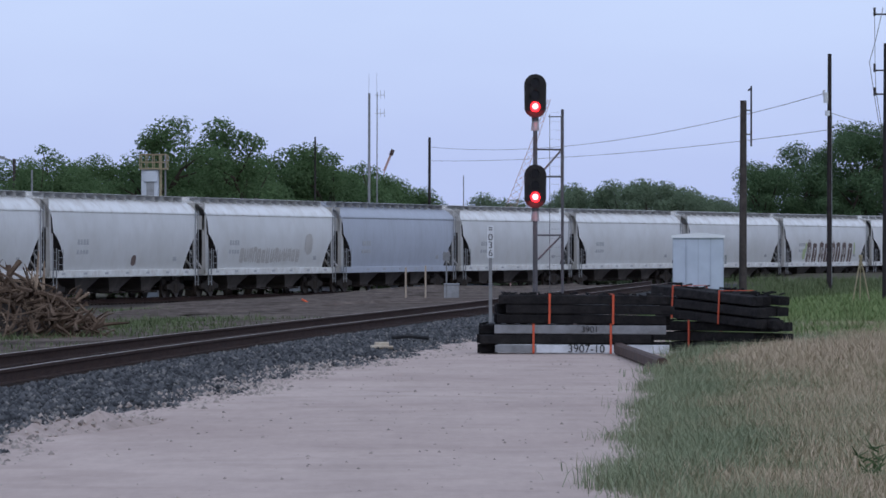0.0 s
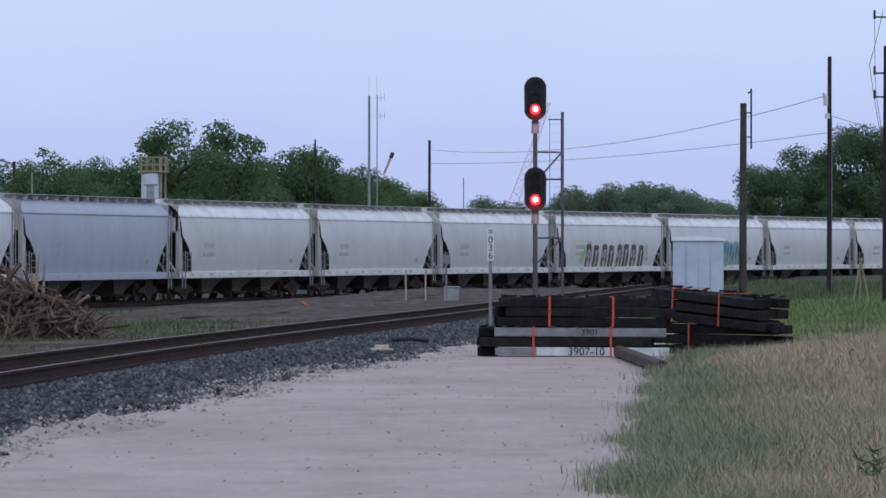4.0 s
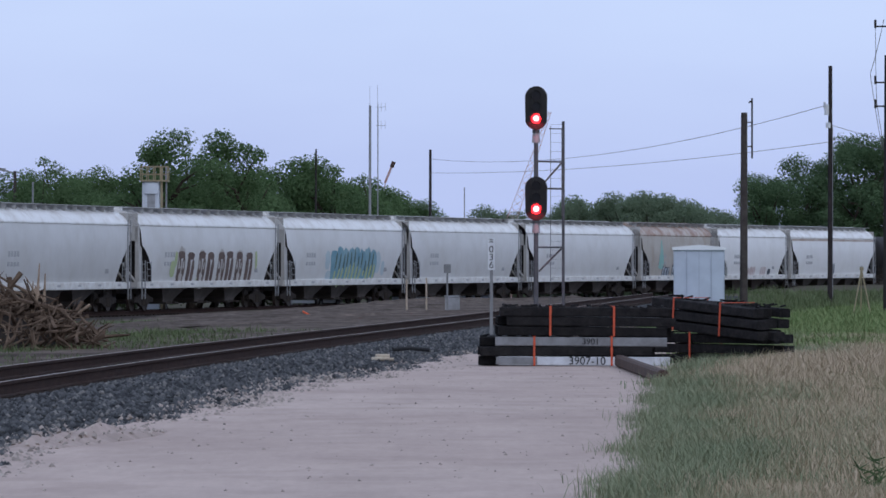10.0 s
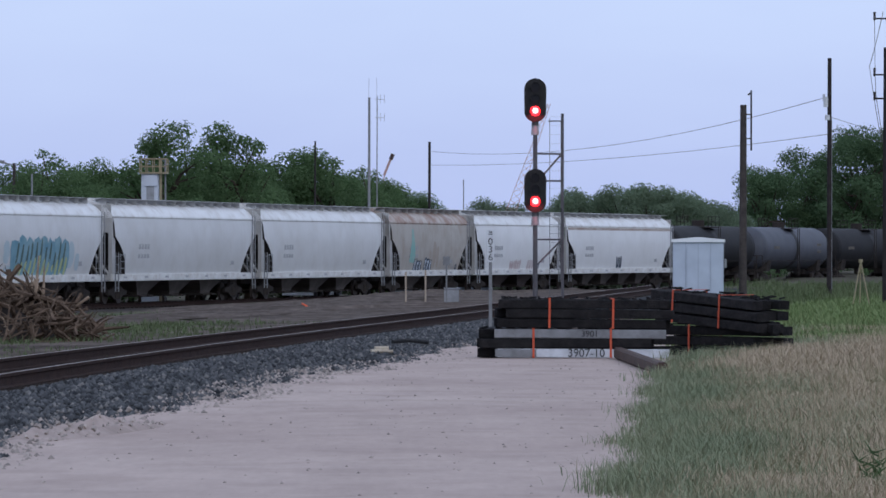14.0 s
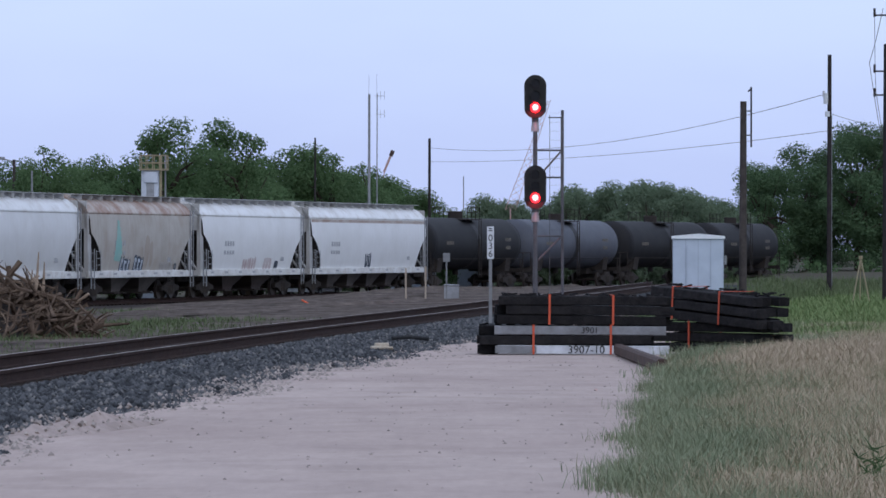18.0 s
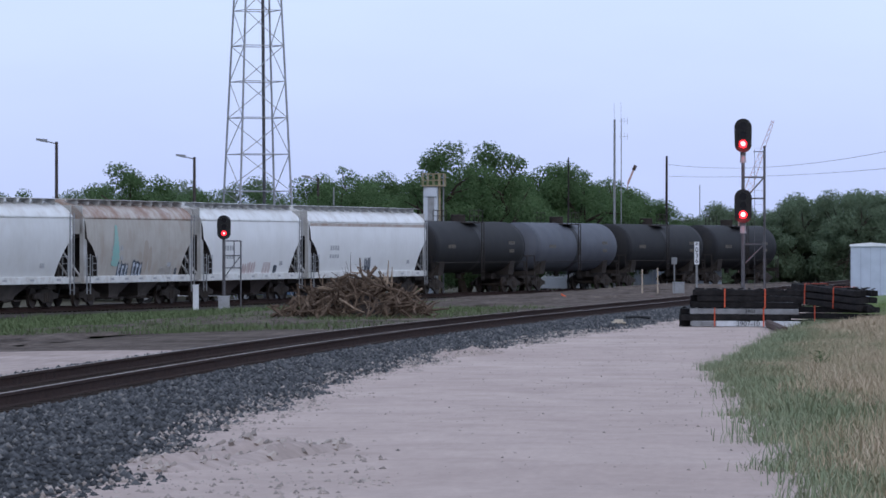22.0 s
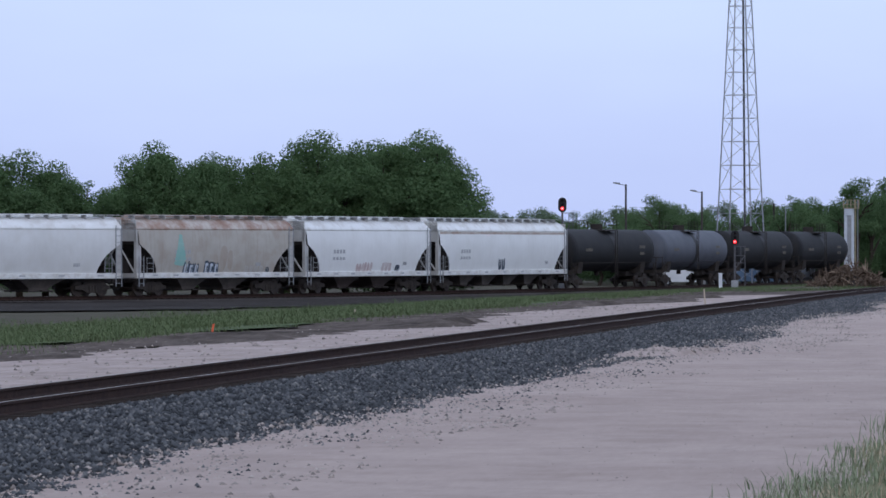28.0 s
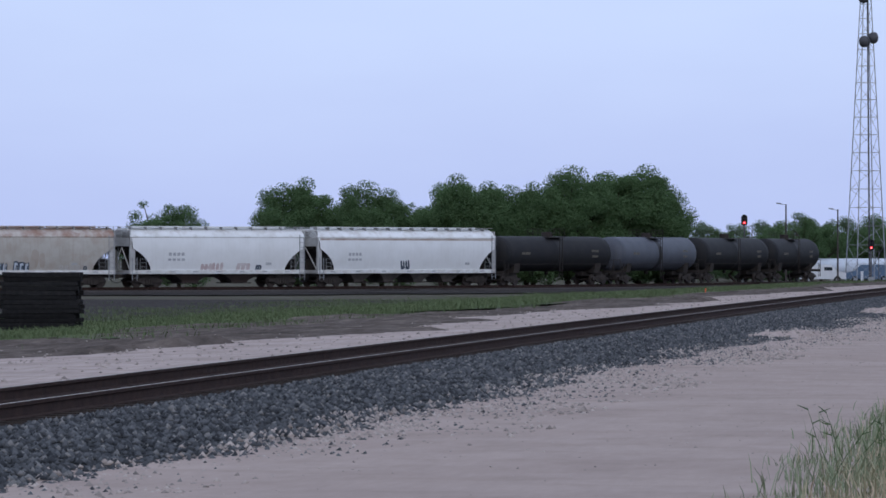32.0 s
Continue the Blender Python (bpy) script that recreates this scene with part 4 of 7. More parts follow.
def tank_car(name, label, length, skin):
    root = thing(name, label, "tank car", group="train cars")
    hl, r, zc = length / 2 - 0.75, 1.47, 2.62
    rings = []
    for x, q in [(-hl, 0.30), (-hl + 0.06, 0.55), (-hl + 0.18, 0.78), (-hl + 0.36, 0.92), (-hl + 0.62, 1.0)] + [(x, 1.0) for x in np.linspace(-hl + 1.2, hl - 1.2, 9)] + [(hl - 0.62, 1.0), (hl - 0.36, 0.92), (hl - 0.18, 0.78), (hl - 0.06, 0.55), (hl, 0.30)]:
        rings.append([(x, r * q * math.cos(a * math.tau / 36), zc + r * q * math.sin(a * math.tau / 36)) for a in range(36)])
    shell = part("shell", Shape().loft(rings), skin, root, smooth=True)
    for x in (-hl + 0.62, hl - 0.62):
        ring = lambda xx, rr: [(xx, rr * math.cos(a * math.tau / 36), zc + rr * math.sin(a * math.tau / 36)) for a in range(36)]
        part("weld_seam", Shape().loft([ring(x - 0.03, r + 0.001), ring(x - 0.02, r + 0.006), ring(x + 0.02, r + 0.006), ring(x + 0.03, r + 0.001)], cap=False), skin, shell)
    band = [[(x, q * math.cos(a * math.tau / 36), zc + q * math.sin(a * math.tau / 36)) for a in range(36)] for x, q in ((-0.36, r + 0.001), (-0.34, r + 0.008), (0.34, r + 0.008), (0.36, r + 0.001))]
    part("spill_band", Shape().loft(band, cap=False), M_TANK_SPILL, shell, "black band stained by spilled cargo")
    dome = Shape().rod((0, 0, zc + r - 0.05), (0, 0, zc + r + 0.32), 0.42, n=18)
    dome.rod((0, 0, zc + r + 0.32), (0, 0, zc + r + 0.38), 0.46, 0.4, n=18)
    dome.rod((0.75, 0, zc + r - 0.05), (0.75, 0, zc + r + 0.2), 0.16, n=10)
    part("manway", dome, M_UNDER, root)
    pl = Shape().box(-1.15, 1.15, -1.1, -0.5, zc + r - 0.12, zc + r - 0.07)
    pl.box(-1.15, 1.15, 0.5, 1.1, zc + r - 0.12, zc + r - 0.07)
    plat = part("platform", pl, M_UNDER, root)
    for y in (-1.1, 1.1):
        rl = Shape()
        for x in (-1.15, -0.4, 0.4, 1.15):
            rl.rod((x, y, zc + r - 0.1), (x, y, zc + r + 0.62), 0.022, n=5)
        for z in (0.3, 0.62):
            rl.rod((-1.15, y, zc + r + z), (1.15, y, zc + r + z), 0.02, n=5)
        part("railing", rl, M_UNDER, plat)
    for y in (-1.5, 1.5):
        ladder(root, 0.0, y, 0.7, zc + r - 0.05, n=10, rungs=M_UNDER)
        hr = Shape().rod((-hl + 0.5, y, 1.75), (hl - 0.5, y, 1.75), 0.02, n=5)
        for x in np.linspace(-hl + 0.6, hl - 0.6, 7):
            hr.rod((x, y * 0.88, 1.75), (x, y, 1.75), 0.018, n=5)
        part("side_handrail", hr, M_UNDER, root)
    for sg in (-1, 1):
        part("saddle", Shape().loft([[(sg * (hl - 2.2) + a, -1.1, 1.02), (sg * (hl - 2.2) + a, 1.1, 1.02), (sg * (hl - 2.2) + a, 1.25, 2.0), (sg * (hl - 2.2) + a, -1.25, 2.0)] for a in (-0.45, 0.45)]), M_UNDER, root)
        part("stub_sill", Shape().box(sg * (length / 2 - 0.9), sg * (hl - 3.4), -0.33, 0.33, 0.78, 1.12), M_UNDER, root)
        e = Shape().box(sg * (hl + 0.02), sg * (hl + 0.1), -1.4, 1.4, 0.95, 1.18)
        for y in (-1.38, 1.38):
            e.rod((sg * (hl + 0.05), y, 0.5), (sg * (hl + 0.05), y, 2.1), 0.025, n=5)
        e.rod((sg * (hl + 0.05), -1.38, 2.1), (sg * (hl + 0.05), 1.38, 2.1), 0.022, n=5)
        part("end_frame", e, M_UNDER, root)
        for y in (-1.4, 1.4):
            ladder(root, sg * (hl - 0.35), y, 0.45, 1.75, n=4, rungs=M_UNDER)
    v = Shape().rod((0, 0, zc - r - 0.3), (0, 0, zc - r + 0.1), 0.16, n=10)
    v.box(-0.25, 0.25, -0.25, 0.25, zc - r - 0.02, zc - r + 0.1)
    part("bottom_valve", v, M_UNDER, root)
    for x, z, w in ((-hl + 3.2, 2.55, 1.3), (hl - 3.0, 2.75, 1.1), (hl - 3.0, 2.3, 0.9)):
        for q in range(5):
            a = x - w / 2 + w * q / 5
            yy = -math.sqrt(r * r - (z + 0.1 - zc) ** 2) - 0.006
            part("stencil_mark", Shape().box(a, a + w * 0.14, yy, yy + 0.02, z, z + 0.2), M_TANKMARK, shell)
    truck(root, -(length / 2 - 2.35))
    truck(root, length / 2 - 2.35)
    couplers(root, length)
    return root


def build_train():
    cars = []
    for k, skin in enumerate((M_TANK, M_TANK, M_TANK_GREY, M_TANK)):
        lab = "slate grey railway tank car, dusty, rolling" if skin is M_TANK_GREY else "black railway tank car with a dome platform, rolling"
        cars.append(tank_car("tank_car", lab, CAR_LENGTHS[k], skin))
    cars.append(hopper("hopper_car", "white covered hopper car with a rust-stained roof edge", CAR_LENGTHS[4], M_HOPPER_WHITE, M_ROOF, 4))
    cars.append(hopper("hopper_car", "short white covered hopper car with faded red paint marks", CAR_LENGTHS[5], M_HOPPER_WHITE, M_ROOF, 2, M_BAY_DARK, 3))
    cars.append(hopper("hopper_car", "short rusty tan covered hopper car with sprayed letters", CAR_LENGTHS[6], M_HOPPER_RUST, M_ROOF_RUST, 2, M_BAY, 3))
    first = hopper("hopper_car", "light grey covered hopper car with smooth bulging sides", CAR_LENGTHS[7], M_HOPPER, M_ROOF, 3)
    cars.append(first)
    for k in range(8, 19):
        if k == 14:
            cars.append(hopper("hopper_car", "blue-grey covered hopper car with smooth sides", CAR_LENGTHS[k], M_HOPPER_BLUE, M_HOPPER_BLUE, 3))
        else:
            cars.append(copy_thing(first, Matrix()))
    # paint on the sides
    c = cars[4]
    paint_patch(c, "sprayed_mark", letters(-0.9, 0.2, 1.75, 0.75, 2, 0.9, -0.25, 3), M_G_NAVY, "small dark blue sprayed mark")
    roofline = Shape().box(-9.8, 9.8, -1.545, -1.53, 3.68, 3.83)
    part("rust_band", roofline, mat("rust_stained_band", (0.36, 0.27, 0.22), (0.55, 0.50, 0.46), 1.2, 0.7), c, "brown rust band below the roof")
    c = cars[5]
    paint_patch(c, "sprayed_mark", letters(-1.6, 0.4, 1.55, 0.8, 2, 1.0, 0.1, 4), M_G_RED, "faded red sprayed letters")
    paint_patch(c, "sprayed_mark", letters(1.6, 2.8, 1.55, 0.7, 1, 1.0, 0.1, 14), M_G_RED, "faded red sprayed letter")
    paint_patch(c, "sprayed_mark", letters(3.3, 3.9, 1.5, 0.5, 1, 0.9, 0.1, 15), M_G_NAVY, "small dark sprayed letter")
    c = cars[6]
    bloom = mat("rust_bloom", (0.37, 0.315, 0.265), (0.40, 0.36, 0.315), 1.0, 0.75)
    paint_patch(c, "rust_bloom", [(0.6, 2.2, 0.7, 1.5, 0.05), (1.2, 2.05, 0.5, 1.2, -0.05), (-0.1, 1.9, 0.4, 1.0, 0.0)], bloom, "brown rust bloom")
    tri = [(-3.3, 3.45 - 0.22 * k, 0.3 + 0.12 * k, 0.32, 0) for k in range(8)]
    paint_patch(c, "sprayed_mark", tri, M_G_MINT, "mint green sprayed spire")
    for q, (a, b) in enumerate(((-3.0, -1.55), (-1.15, 0.2))):
        paint_patch(c, "sprayed_mark", letters(a, b, 1.5, 1.0, 3, 1.0, 0.12, 5 + q), M_G_NAVY, "navy outlined sprayed letters")
        paint_patch(c, "sprayed_mark", letters(a, b, 1.5, 0.78, 3, 0.6, 0.12, 5 + q), M_G_PALE, "pale outline inside the sprayed letters")
        paint_patch(c, "sprayed_mark", letters(a + 0.08, b + 0.04, 1.47, 0.5, 3, 0.3, 0.2, 5 + q), M_G_NAVY, "navy core of the sprayed letters")
    paint_patch(c, "sprayed_mark", letters(2.5, 4.3, 1.55, 0.42, 4, 0.7, 0.1, 7), M_G_GHOST, "faded grey sprayed letters")
    paint_patch(c, "sprayed_mark", letters(4.5, 4.85, 1.5, 0.35, 1, 0.8, 0.1, 9), M_G_NAVY, "small dark sprayed letter")
    c = cars[10]
    rg = random.Random(40)
    tops = [(-4.4 + 1.42 * k + rg.uniform(-0.1, 0.1), rg.uniform(1.45, 1.75)) for k in range(8)]
    paint_patch(c, "sprayed_letters", [(x, 1.95, 1.15, h + 0.25, 0.05) for x, h in tops[::2]], M_G_GHOST, "grey shadow behind the sprayed letters")
    paint_patch(c, "sprayed_letters", [(x - 0.3, 1.75, 0.5, h, 0.06) for x, h in tops] + [(x + 0.28, 1.7, 0.42, h * 0.9, 0.1) for x, h in tops] + [(x, 1.95 + h * 0.36, 0.95, 0.36, 0) for x, h in tops], M_G_BROWN, "row of brown sprayed letters")
    paint_patch(c, "sprayed_letters", [(-5.6, 1.9, 0.7, 0.8, 0.1), (-5.2, 2.35, 0.4, 0.7, 0.2), (6.6, 2.3, 0.35, 0.9, -0.1), (1.1, 1.4, 0.3, 0.3, 0), (-2.0, 1.35, 0.3, 0.25, 0)], M_G_YELLOW, "yellow-green sprayed edging")
    c = cars[9]
    rg = random.Random(41)
    fog = mat("spray_teal_mist", (0.40, 0.50, 0.54), (0.47, 0.54, 0.57), 1.5, 0.7)
    paint_patch(c, "sprayed_letters", [(-3.3, 2.3, 0.8, 1.0, 0), (-3.0, 1.5, 0.9, 0.6, 0), (5.3, 2.2, 0.9, 1.2, 0), (6.2, 1.9, 0.6, 0.8, 0)], fog, "thin teal overspray")
    paint_patch(c, "sprayed_letters", [(-2.2 + 0.95 * k, 2.05 + rg.uniform(-0.1, 0.12), 1.25, rg.uniform(1.6, 1.95), rg.uniform(-0.1, 0.1)) for k in range(8)], M_G_TEAL, "teal sprayed cloud")
    paint_patch(c, "sprayed_letters", [(-1.9 + 0.62 * k, 2.15 + rg.uniform(-0.25, 0.2), 0.24, rg.uniform(0.8, 1.35), rg.uniform(0.1, 0.4)) for k in range(11)], M_G_GREEN, "dark green sprayed letters")
    paint_patch(c, "sprayed_letters", [(-2.0 + 0.6 * k, 1.5 + rg.uniform(-0.1, 0.25), 0.3, rg.uniform(0.5, 1.1), rg.uniform(0.1, 0.4)) for k in range(12)], M_G_YELLOW, "yellow-green sprayed edging")
    c = cars[15]
    paint_patch(c, "faded_patch", letters(-5.2, 4.2, 1.95, 0.75, 14, 0.85, 0.1, 13), M_G_GHOST, "faded grey sprayed letters")
    paint_patch(c, "faded_patch", [(5.6, 2.5, 1.3, 1.1, 0)], M_G_GHOST, "faded grey blot")
    c = cars[16]
    paint_patch(c, "faded_patch", [(0.9, 1.75, 0.7, 0.5, 0)], M_G_BROWN, "small brown paint patch")
    return cars


TRAIN = build_train()
# tail of the train along the main line, by seconds
TAIL = [(0, 345.85), (6, 276.05), (9, 241.25), (11, 217.55), (13, 194.55), (14.5, 177.35), (16.5, 154.05), (19, 125.75), (21, 103.31), (22, 91.8), (23, 80.51), (24, 68.96), (25, 57.32), (26, 45.57), (29, 10.41), (30, -1.94), (31, -14.37), (32, -26.81)]


def tail_at(t):
    ts, ss = np.array(TAIL).T
    sl = np.gradient(ss, ts)
    i = min(max(np.searchsorted(ts, t, side="right") - 1, 0), len(ts) - 2)
    h = ts[i + 1] - ts[i]
    u = (t - ts[i]) / h
    return float((1 + 2 * u) * (1 - u) ** 2 * ss[i] + u * (1 - u) ** 2 * h * sl[i] + u * u * (3 - 2 * u) * ss[i + 1] + u * u * (u - 1) * h * sl[i + 1])


def motions():
    """The train rolls along the main line."""
    start = 0.0
    for car, length in zip(TRAIN, CAR_LENGTHS):
        rows = []
        for t in np.arange(0, 32.01, 0.5):
            mid = CROSSING + tail_at(float(t)) - start - length / 2
            a, b = offset(MAIN, mid - length / 2 + 2.45, SET_BACK), offset(MAIN, mid + length / 2 - 2.45, SET_BACK)
            c, w = (a + b) / 2, b - a
            rows.append((float(t), pose(c[0], c[1], RAIL_TOP, 0, 0, math.degrees(math.atan2(w[1], w[0])))))
        walk(car, rows)
        start += length


# ---------------------------------------------------------------- trees
def leaf_cloud(rg, centres, radii, per, size):
    """Small leaf sprays round the given clump centres, as crossed quads bent out of plane."""
    vs, fs = [], []
    for c, r in zip(centres, radii):
        n = int(per * r * r * 1.6) + 12
        d = rg.normal(size=(n, 3))
        d /= np.linalg.norm(d, axis=1, keepdims=True)
        p = c + d * (r * rg.uniform(0.15, 1.15, (n, 1)) ** 0.5) * (1, 1, 0.8)
        face = d + rg.normal(size=(n, 3)) * 0.5 + (0, 0, 0.3)
        u = np.cross(face, rg.normal(size=(n, 3)))
        u /= np.linalg.norm(u, axis=1, keepdims=True)
        w = np.cross(face, u)
        w /= np.linalg.norm(w, axis=1, keepdims=True)
        s = size * rg.uniform(0.6, 1.4, (n, 1))
        q = np.stack([p - u * s, p + w * s * 0.55 + u * s * 0.1, p + u * s, p - w * s * 0.55 + u * s * 0.1], 1)
        vs.append(q.reshape(-1, 3))
    v = np.vstack(vs)
    return v, np.arange(len(v)).reshape(-1, 4)


def make_tree(seed, height, spread, leaf_mat, per=290, size=0.09, low=0.14, clumps=46, gaps=0.0, dome=False):
    """A broad tree: tapered trunk, limbs, and a crown of leaf clumps with an uneven outline."""
    rg = np.random.default_rng(seed)
    root = thing("tree", "broad green leafy tree with an uneven crown", "tree", group="trees")
    tr = Shape()
    top = height * 0.55
    pts = [Vector((0, 0, -0.3))]
    for k in range(1, 5):
        pts.append(Vector((rg.normal() * 0.04 * height, rg.normal() * 0.04 * height, top * k / 4)))
    rad = height * 0.028
    for k, (a, b) in enumerate(zip(pts, pts[1:])):
        tr.rod(a, b, rad * (1 - 0.17 * k), rad * (1 - 0.17 * (k + 1)), 8)
    centres, radii = [], []
    for k in range(clumps):
        a = rg.uniform(0, math.tau)
        u = rg.random()
        z = height * (low + (0.93 - low) * u)
        env = spread * (0.35 + 0.65 * math.sin(math.pi * min(1, (u * 0.86 + 0.14)) ** 0.8)) * rg.uniform(0.55, 1.0)
        if dome:
            env = spread * math.sqrt(max(0.0, 1 - (max(u, 0.3) - 0.3) ** 2 / 0.5)) * rg.uniform(0.5, 1.0)
        c = Vector((math.cos(a) * env, math.sin(a) * env, z + rg.normal() * 0.03 * height))
        r = height * rg.uniform(0.055, 0.15) * (1 - 0.3 * gaps)
        centres.append(np.array(c))
        radii.append(r)
        if k % 2 == 0:
            s = pts[min(4, 2 + k % 3)]
            mid = s.lerp(c, 0.5) + Vector((0, 0, 0.05 * height))
            tr.rod(s, mid, rad * 0.42, rad * 0.26, 5)
            tr.rod(mid, c, rad * 0.26, rad * 0.07, 5)
    for k in range(12):
        a, b = rg.integers(0, len(centres), 2)
        centres.append((centres[a] + centres[b]) / 2)
        radii.append(height * 0.1)
    part("trunk", tr, M_TRUNK, root)
    v, f = leaf_cloud(rg, centres, radii, per, size)
    v[:, 2] = np.maximum(v[:, 2], 0.15)
    part("crown", raw_mesh("crown", v, f, leaf_mat), leaf_mat, root)
    return root


def make_bush(seed, height, leaf_mat, size=0.12, per=60):
    rg = np.random.default_rng(seed)
    root = thing("bush", "dense leafy green bush", "bush", group="bushes")
    st = Shape()
    cs, rs = [], []
    for k in range(9):
        a, e = rg.uniform(0, math.tau), rg.uniform(0.1, 0.6) * height
        c = Vector((math.cos(a) * e, math.sin(a) * e, height * rg.uniform(0.3, 0.8)))
        st.rod((0, 0, -0.1), c, 0.03 * height, 0.008 * height, 5)
        cs.append(np.array(c))
        rs.append(height * rg.uniform(0.2, 0.34))
    part("stem", st, M_TRUNK, root)
    v, f = leaf_cloud(rg, cs, rs, per / max(height, 0.5) ** 1.2, size)
    v[:, 2] = np.maximum(v[:, 2], 0.02)
    part("foliage", raw_mesh("foliage", v, f, leaf_mat), leaf_mat, root)
    return root


def plant(kinds, rows, unit, seed):
    """Copies of the trees in kinds at rows of (x, y, height)."""
    rg = random.Random(seed)
    for k, (x, y, h) in enumerate(rows):
        src = kinds[k % len(kinds)]
        ob = copy_thing(src, pose(x, y, ground_z(x, y) - 0.05, 0, 0, rg.uniform(0, 360)))
        s = h / unit
        ob.scale = (s * rg.uniform(0.9, 1.15), s * rg.uniform(0.9, 1.15), s)


OAKS = [make_tree(11 + k, 9.0, 3.9 + 0.3 * (k % 2), M_LEAF) for k in range(4)]
DOMES = [make_tree(91 + k, 9.0, 3.0, M_LEAF, low=0.12, clumps=66, dome=True) for k in range(3)]
DARK_OAKS = [make_tree(31 + k, 9.0, 4.2, M_LEAF_DARK, low=0.06) for k in range(2)]
THIN = [make_tree(51 + k, 9.0, 2.6, M_LEAF, per=240, size=0.085, low=0.5, clumps=16, gaps=1.0) for k in range(2)]
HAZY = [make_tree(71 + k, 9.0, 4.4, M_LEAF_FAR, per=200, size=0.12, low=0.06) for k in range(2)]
for k, src in enumerate(OAKS + DOMES + DARK_OAKS + THIN + HAZY):
    src.matrix_world = pose(-150 - 11 * k, 330 + 7 * (k % 3), -0.95, 0, 0, 40 * k)

# the wood behind the train
plant(OAKS, [(-22.6, 216, 5.8), (-19.9, 219, 5.8), (-17.8, 229, 6.5), (-15.5, 231, 6.7), (-13.2, 241, 6.8), (-10.6, 242, 7.4), (-8.6, 250, 7.8), (-6.3, 250, 8.2), (-4.1, 259, 7.7), (-1.9, 265, 6.2), (-0.4, 271, 5.1)], 9.0, 1)
plant(THIN, [(-14.0, 227, 9.2), (-12.7, 230, 8.8), (-11.0, 232, 9.3), (-19.3, 214, 7.2)], 9.0, 2)
plant(OAKS, [(-21.3, 229, 5.7), (-18.5, 238, 6.2), (-15.9, 246, 6.6), (-11.9, 256, 7.4), (-7.5, 265, 7.5), (-4.3, 274, 7.1), (-24.6, 221, 5.3)], 9.0, 3)
plant(DOMES, [(-23.5, 244, 7.0), (-22.7, 251, 7.3), (-20.7, 244, 6.6), (-19.9, 251, 7.2), (-18.1, 244, 7.3), (-17.4, 251, 7.3), (-13.8, 244, 7.3), (-13.0, 251, 7.3), (-10.0, 244, 7.3), (-8.9, 251, 7.7), (-8.0, 268, 8.0), (-6.7, 275, 7.8), (-5.2, 268, 7.1), (-3.7, 275, 6.7), (-2.1, 268, 6.1)], 9.0, 31)
# far trees, with haze put into their leaf colour
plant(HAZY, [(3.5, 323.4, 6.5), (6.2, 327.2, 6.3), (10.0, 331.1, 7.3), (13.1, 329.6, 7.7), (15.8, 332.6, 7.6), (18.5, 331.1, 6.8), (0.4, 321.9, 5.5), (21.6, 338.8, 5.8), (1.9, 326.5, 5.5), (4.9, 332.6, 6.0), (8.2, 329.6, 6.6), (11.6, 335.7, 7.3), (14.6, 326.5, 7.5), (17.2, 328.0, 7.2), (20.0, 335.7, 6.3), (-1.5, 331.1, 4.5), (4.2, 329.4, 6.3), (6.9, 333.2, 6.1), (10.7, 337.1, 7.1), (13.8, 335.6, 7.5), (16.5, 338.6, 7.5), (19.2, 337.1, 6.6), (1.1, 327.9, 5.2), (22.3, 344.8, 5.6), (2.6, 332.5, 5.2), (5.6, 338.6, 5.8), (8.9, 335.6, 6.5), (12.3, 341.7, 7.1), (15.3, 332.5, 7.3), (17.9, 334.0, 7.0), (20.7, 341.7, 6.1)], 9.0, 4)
# dark trees by the far poles
plant(DARK_OAKS, [(26.5, 372, 9.4), (30.5, 378, 10.4), (34.5, 374, 11.6), (38.5, 380, 12.6), (43, 376, 13.8), (47, 382, 14.7), (29, 390, 9.8), (36, 392, 12.3)], 9.0, 5)
# low wood past the lattice tower
plant(OAKS, [(-34.8, 209, 5.8), (-33.1, 214, 6.0), (-31.3, 210, 6.1), (-29.2, 207, 6.7), (-27.7, 213, 6.3), (-26.0, 209, 6.1), (-23.9, 215, 6.0), (-23.3, 220, 6.0), (-21.5, 226, 6.1), (-20.0, 230, 6.3), (-36.9, 217, 5.9), (-39.5, 224, 5.8)], 9.0, 6)
plant(THIN, [(-28.3, 190, 7.3), (-18.2, 216, 7.9)], 9.0, 61)
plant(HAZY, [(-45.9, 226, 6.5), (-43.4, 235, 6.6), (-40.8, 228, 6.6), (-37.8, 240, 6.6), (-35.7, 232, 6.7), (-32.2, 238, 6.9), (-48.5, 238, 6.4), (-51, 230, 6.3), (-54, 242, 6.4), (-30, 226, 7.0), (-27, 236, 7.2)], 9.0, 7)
# the tall clump on the far side of the main line
plant(DOMES, [(-56.3, 118.2, 8.6), (-54.6, 120.0, 9.5), (-53.0, 121.7, 9.3), (-51.2, 123.6, 8.6), (-49.5, 125.3, 8.9), (-47.8, 127.0, 9.5), (-46.1, 128.8, 10.3), (-44.1, 130.8, 9.7), (-42.1, 132.8, 10.6), (-40.4, 134.4, 9.9), (-39.1, 135.7, 10.5), (-38.1, 136.6, 9.4)], 9.0, 8)
plant(DOMES, [(-57.8, 132.1, 9.0), (-54.2, 135.7, 9.1), (-50.7, 139.1, 8.9), (-47.6, 142.2, 9.8), (-44.5, 145.1, 10.1), (-41.4, 148.0, 9.7)], 9.0, 13)
plant(DOMES, [(-62.3, 111.7, 8.8), (-60.9, 113.2, 8.2)], 9.0, 10)
plant(DOMES, [(-68.4, 104.7, 8.5), (-67.1, 106.2, 9.0), (-65.5, 108.0, 8.5)], 9.0, 12)
